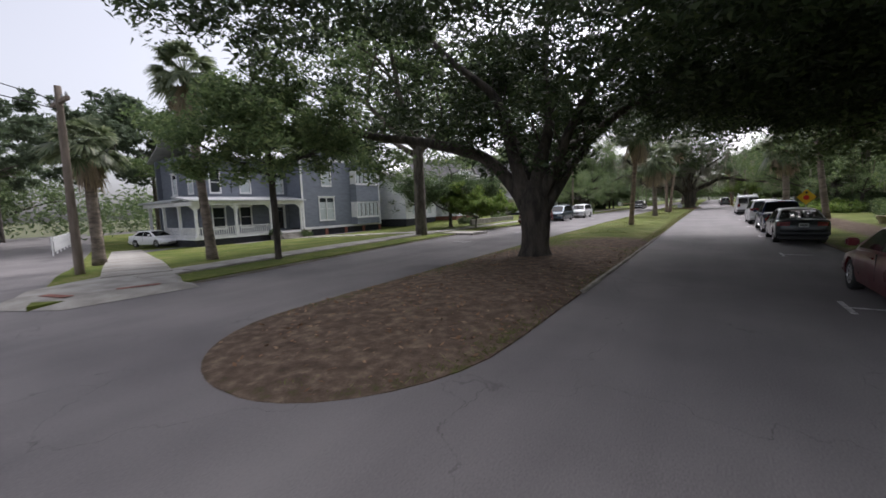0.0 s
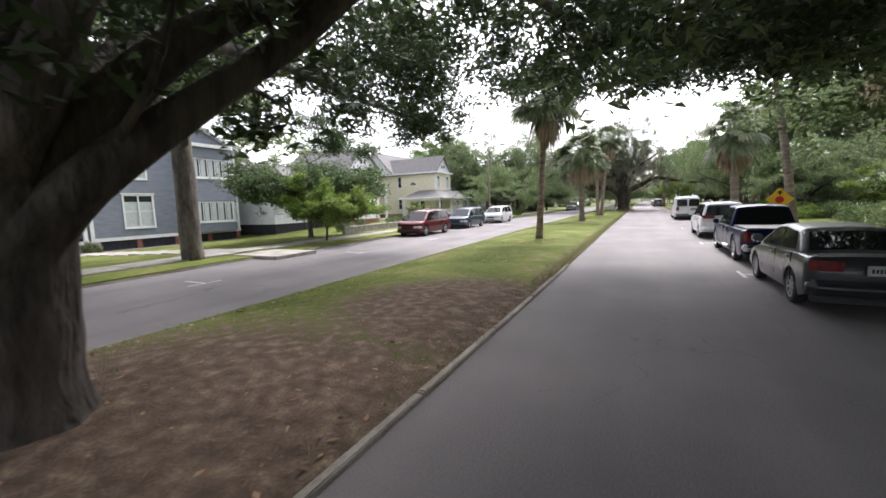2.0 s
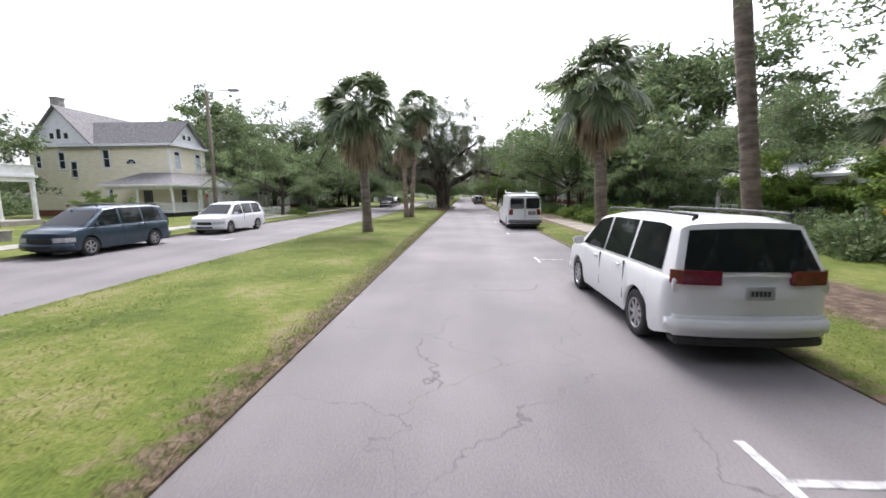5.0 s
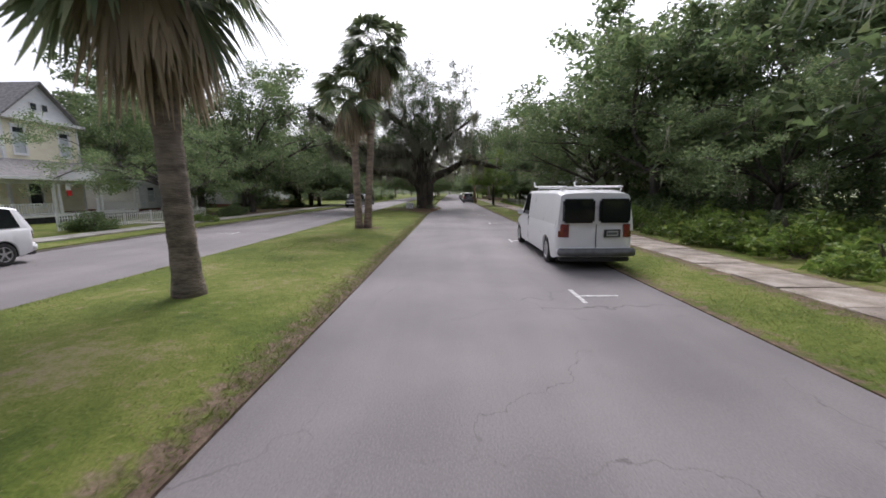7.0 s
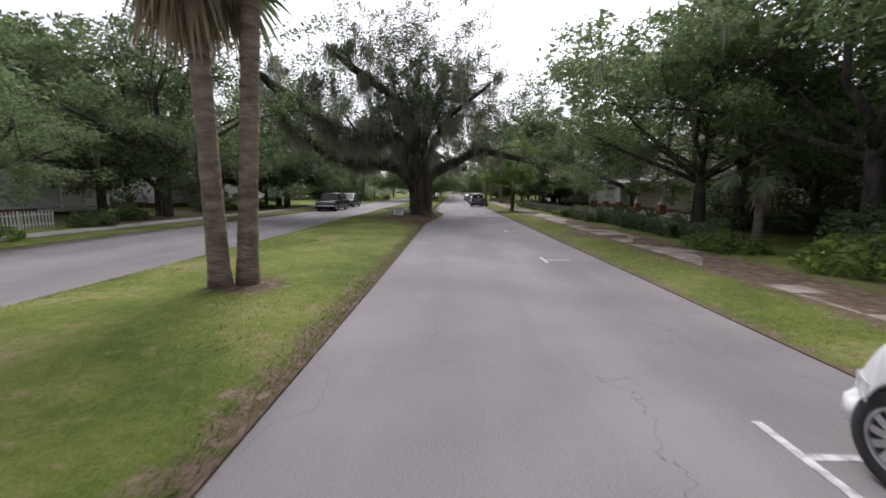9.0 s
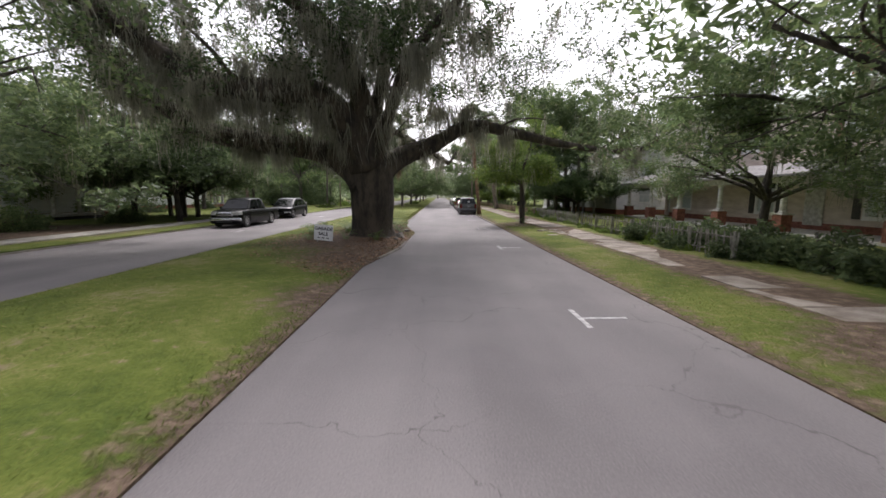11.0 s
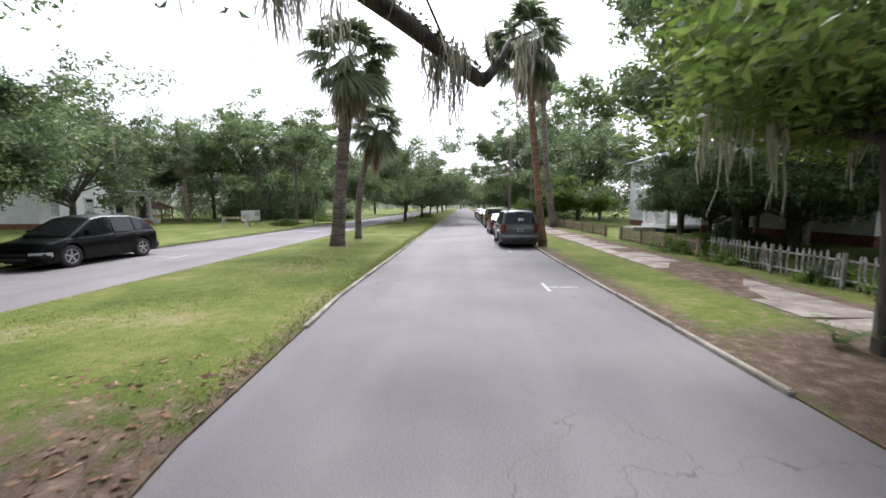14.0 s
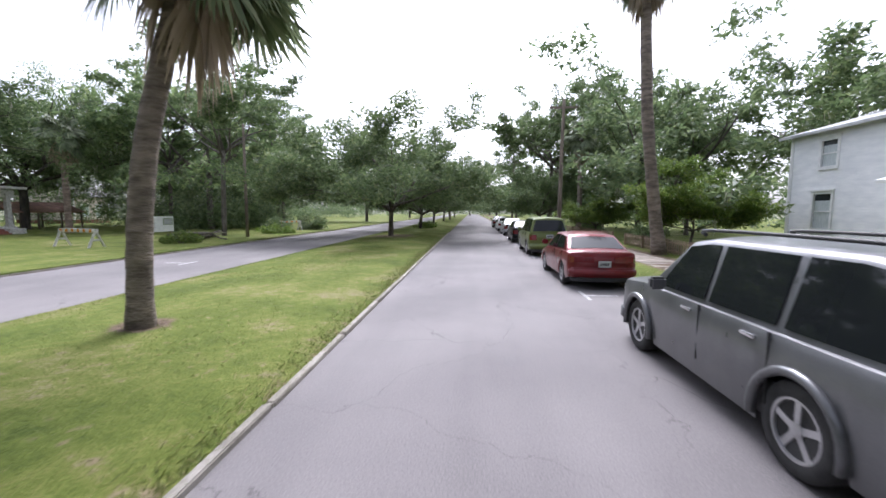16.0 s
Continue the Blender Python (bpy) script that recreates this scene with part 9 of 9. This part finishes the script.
def litter(n, spots, rs, size):
    c = []
    for x, y, r, share, zf in spots:
        k = int(n * share)
        a, q = rs.uniform(0, 6.283, k), np.sqrt(rs.random(k)) * r
        c.append(np.stack([x + np.cos(a) * q, y + np.sin(a) * q * 1.3, np.full(k, zf)], 1))
    c = np.concatenate(c)
    inside = (c[:, 0] < np.interp(c[:, 1] / S, mr_y, mr_x) * S - 0.05) & (c[:, 0] > np.interp(c[:, 1] / S, ml_y, ml_x) * S + 0.05)
    c = c[inside & (c[:, 1] > 2.7)]
    c[:, 2] = median_z(c[:, 0], c[:, 1]) + 0.02
    a = rs.uniform(0, 6.283, len(c))
    s = size * rs.uniform(0.5, 1.3, (len(c), 1))
    u = np.stack([np.cos(a), np.sin(a), rs.normal(0, 0.3, len(c))], 1) * s
    w = np.stack([-np.sin(a), np.cos(a), rs.normal(0, 0.3, len(c))], 1) * s * 0.45
    v = np.stack([c - u, c + w, c + u, c - w], 1).reshape(-1, 3)
    return v, np.arange(4 * len(c)).reshape(-1, 4)


v, f = litter(16000, [(OAK1[0], OAK1[1] - 2, 6.5, 0.16, 0.15), (OAK1[0] - 0.5, OAK1[1] - 8, 5, 0.07, 0.15), (OAK2[0] + 0.6, OAK2[1] - 2, 5, 0.4, 0.15), (OAK2[0] + 1.4, OAK2[1] - 4.5, 4, 0.35, 0.15), (OAK2[0] + 1.2, OAK2[1] + 4, 4, 0.2, 0.15)], RSG, 0.05)
tagged(new("leaf_litter", mesh_np("leaf_litter", v, f, M_LITTER)), "dry brown leaves fallen under the oaks", "leaf litter", "", "stuff")

# ---------------------------------------------------------------- road paint
def stall_mark(x, y, side):
    """A parking stall's T mark: a stroke along the road and one towards the kerb."""
    bm = bmesh.new()
    box(bm, -0.045, 0.045, -0.5, 0.5, 0.001, 0.006)
    if side > 0:
        box(bm, 0.046, 0.8, -0.04, 0.04, 0.001, 0.006)
    else:
        box(bm, -0.95, -0.056, -0.05, 0.05, 0.001, 0.006)
    return mesh_of("stall_mark", bm, M_MARK)


for side, x, ys in ((1, 2.05, (8.6, 15.6, 22.3, 29.5, 38.2, 45.8, 53.6, 61.7, 69.7, 77.7, 85.5, 93.0, 100.0, 107.8, 115)), (-1, -10.0, (17.5, 24.0, 30.0, 43.5, 57.0, 70.0, 84.0, 98.0, 112))):
    me = stall_mark(x, 0, side)
    for y in ys:
        ob = tagged(new("stall_mark", me), "worn white parking stall mark painted on the asphalt", "road marking", "parking marks", "structure")
        ob.matrix_basis = place(x, y)

# ---------------------------------------------------------------- kerbs and pavements
kerb_run("kerb_median", MED_R, 8, 130, "low concrete kerb along the grass median", skip=((21.5, 75.2), (77.6, 89)))
kerb_run("kerb_west", KERB_L, 5.0, 130, "low worn concrete kerb on the far side", step=2.6)
kerb_run("kerb_east", KERB_R, 88, 130, "low concrete kerb along the verge")
slab_run("pavement_west", lambda y: interp(KERB_L, y) - 2.35, 4.5, 96, 1.35, 1.35, "pale concrete pavement beyond the verge", M_CONCRETE, lambda x, y: 0.155, 3)
slab_run("pavement_east", lambda y: 6.25 if y < 90 else 6.05, 40, 125, 1.35, 1.2, "broken dirt-strewn concrete pavement", M_OLDPATH, lambda x, y: 0.1, 4, 0.012, 0.05)
for name, x0, x1, y0, y1 in (("house_path", -30.6, -15.4, 21.6, 23.2), ("house_path", -20.8, -15.2, 61.8, 63.2)):
    base = thing(name, "pale concrete path up to a front porch", "path", kind="structure")
    me = mesh_of("paving_slab", boxed(0.01, 0.99, 0, (y1 - y0) * S, -0.12, 0, 0.008), M_CONCRETE)
    n = int((x1 - x0) / 1.3)
    for k in range(n):
        xa = x0 + (x1 - x0) * k / n
        part("paving_slab", me, M_CONCRETE, base, m=Matrix.Translation((xa * S, y0 * S, left_height(xa + 0.6, (y0 + y1) / 2, 0.5) + 0.05)) @ Matrix.Diagonal(((x1 - x0) / n * S, 1, 1, 1)))
APRON = thing("kerb_apron", "concrete pavement apron across the verge", "pavement", kind="structure")
part("paving_slab", boxed(-14.3 * S, -11.9 * S, 21.4 * S, 23.4 * S, 0.0, 0.15, 0.008), M_CONCRETE, APRON)
# pavement along the side street, and the corner ramp
base = thing("pavement_side", "concrete pavement along the side street", "pavement", kind="structure")
me = mesh_of("paving_slab", boxed(0.01, 0.99, 0, 1, -0.12, 0, 0.008), M_CONCRETE)
for k in range(16):
    x = -14.2 - k * 1.3
    mm = Matrix.Translation((x * S, (side_line(x) + 1.25) * S, left_height(x, side_line(x) + 1.5, 0.5) + 0.05)) @ Matrix.Rotation(math.atan2(0.31, -1.0), 4, "Z") @ Matrix.Diagonal((1.36 * S, -1.75 * S, 1, 1))
    part("paving_slab", me, M_CONCRETE, base, m=mm)
bm = bmesh.new()
outer = [bm.verts.new((x * S, y * S, 0.012)) for x, y in ((-12.3, 1.35), (-10.6, 2.3), (-10.55, 4.9))]
inner = [bm.verts.new((x * S, y * S, 0.15)) for x, y in ((-12.6, 1.95), (-11.3, 2.7), (-11.25, 4.7), (-13.2, 5.4), (-14.9, 4.4), (-13.6, 2.35))]
for k in range(2):
    bm.faces.new((outer[k], outer[k + 1], inner[k + 1], inner[k]))
bm.faces.new(inner)
bm.faces.new((outer[2], bm.verts.new((-13.2 * S, 5.4 * S, 0.0)), inner[3], inner[2]))
bmesh.ops.recalc_face_normals(bm, faces=list(bm.faces))
part("corner_ramp", bm, M_CONCRETE, base, "pale concrete corner ramp")
for x, y, a in ((-11.9, 2.5, 15), (-11.4, 3.9, 75)):
    part("drain_grate", boxed(-0.5, 0.5, -0.12, 0.12, 0.16, 0.168), M_BRICK, base, "rusty drain grate", m=Matrix.Translation((x * S, y * S, 0)) @ Matrix.Rotation(radians(a), 4, "Z"))
# broken stones in the verge
rng = random.Random(8)
for k in range(9):
    bm = bmesh.new()
    n = rng.randint(5, 7)
    prism(bm, [(1.25 * q * math.cos(6.283 * i / n), q * math.sin(6.283 * i / n)) for i, q in enumerate([rng.uniform(0.17, 0.3) for _ in range(n)])], -0.05, 0.004 + 0.005 * k)
    ob = tagged(new("paving_fragment", mesh_of("paving_fragment", bm, M_OLDPATH)), "broken flat piece of concrete lying in the verge", "stone", "broken paving")
    ob.matrix_basis = place(5.2 + rng.uniform(-0.35, 0.5), 82.2 + rng.uniform(-1.6, 1.8), 0.09, rng.uniform(0, 360))
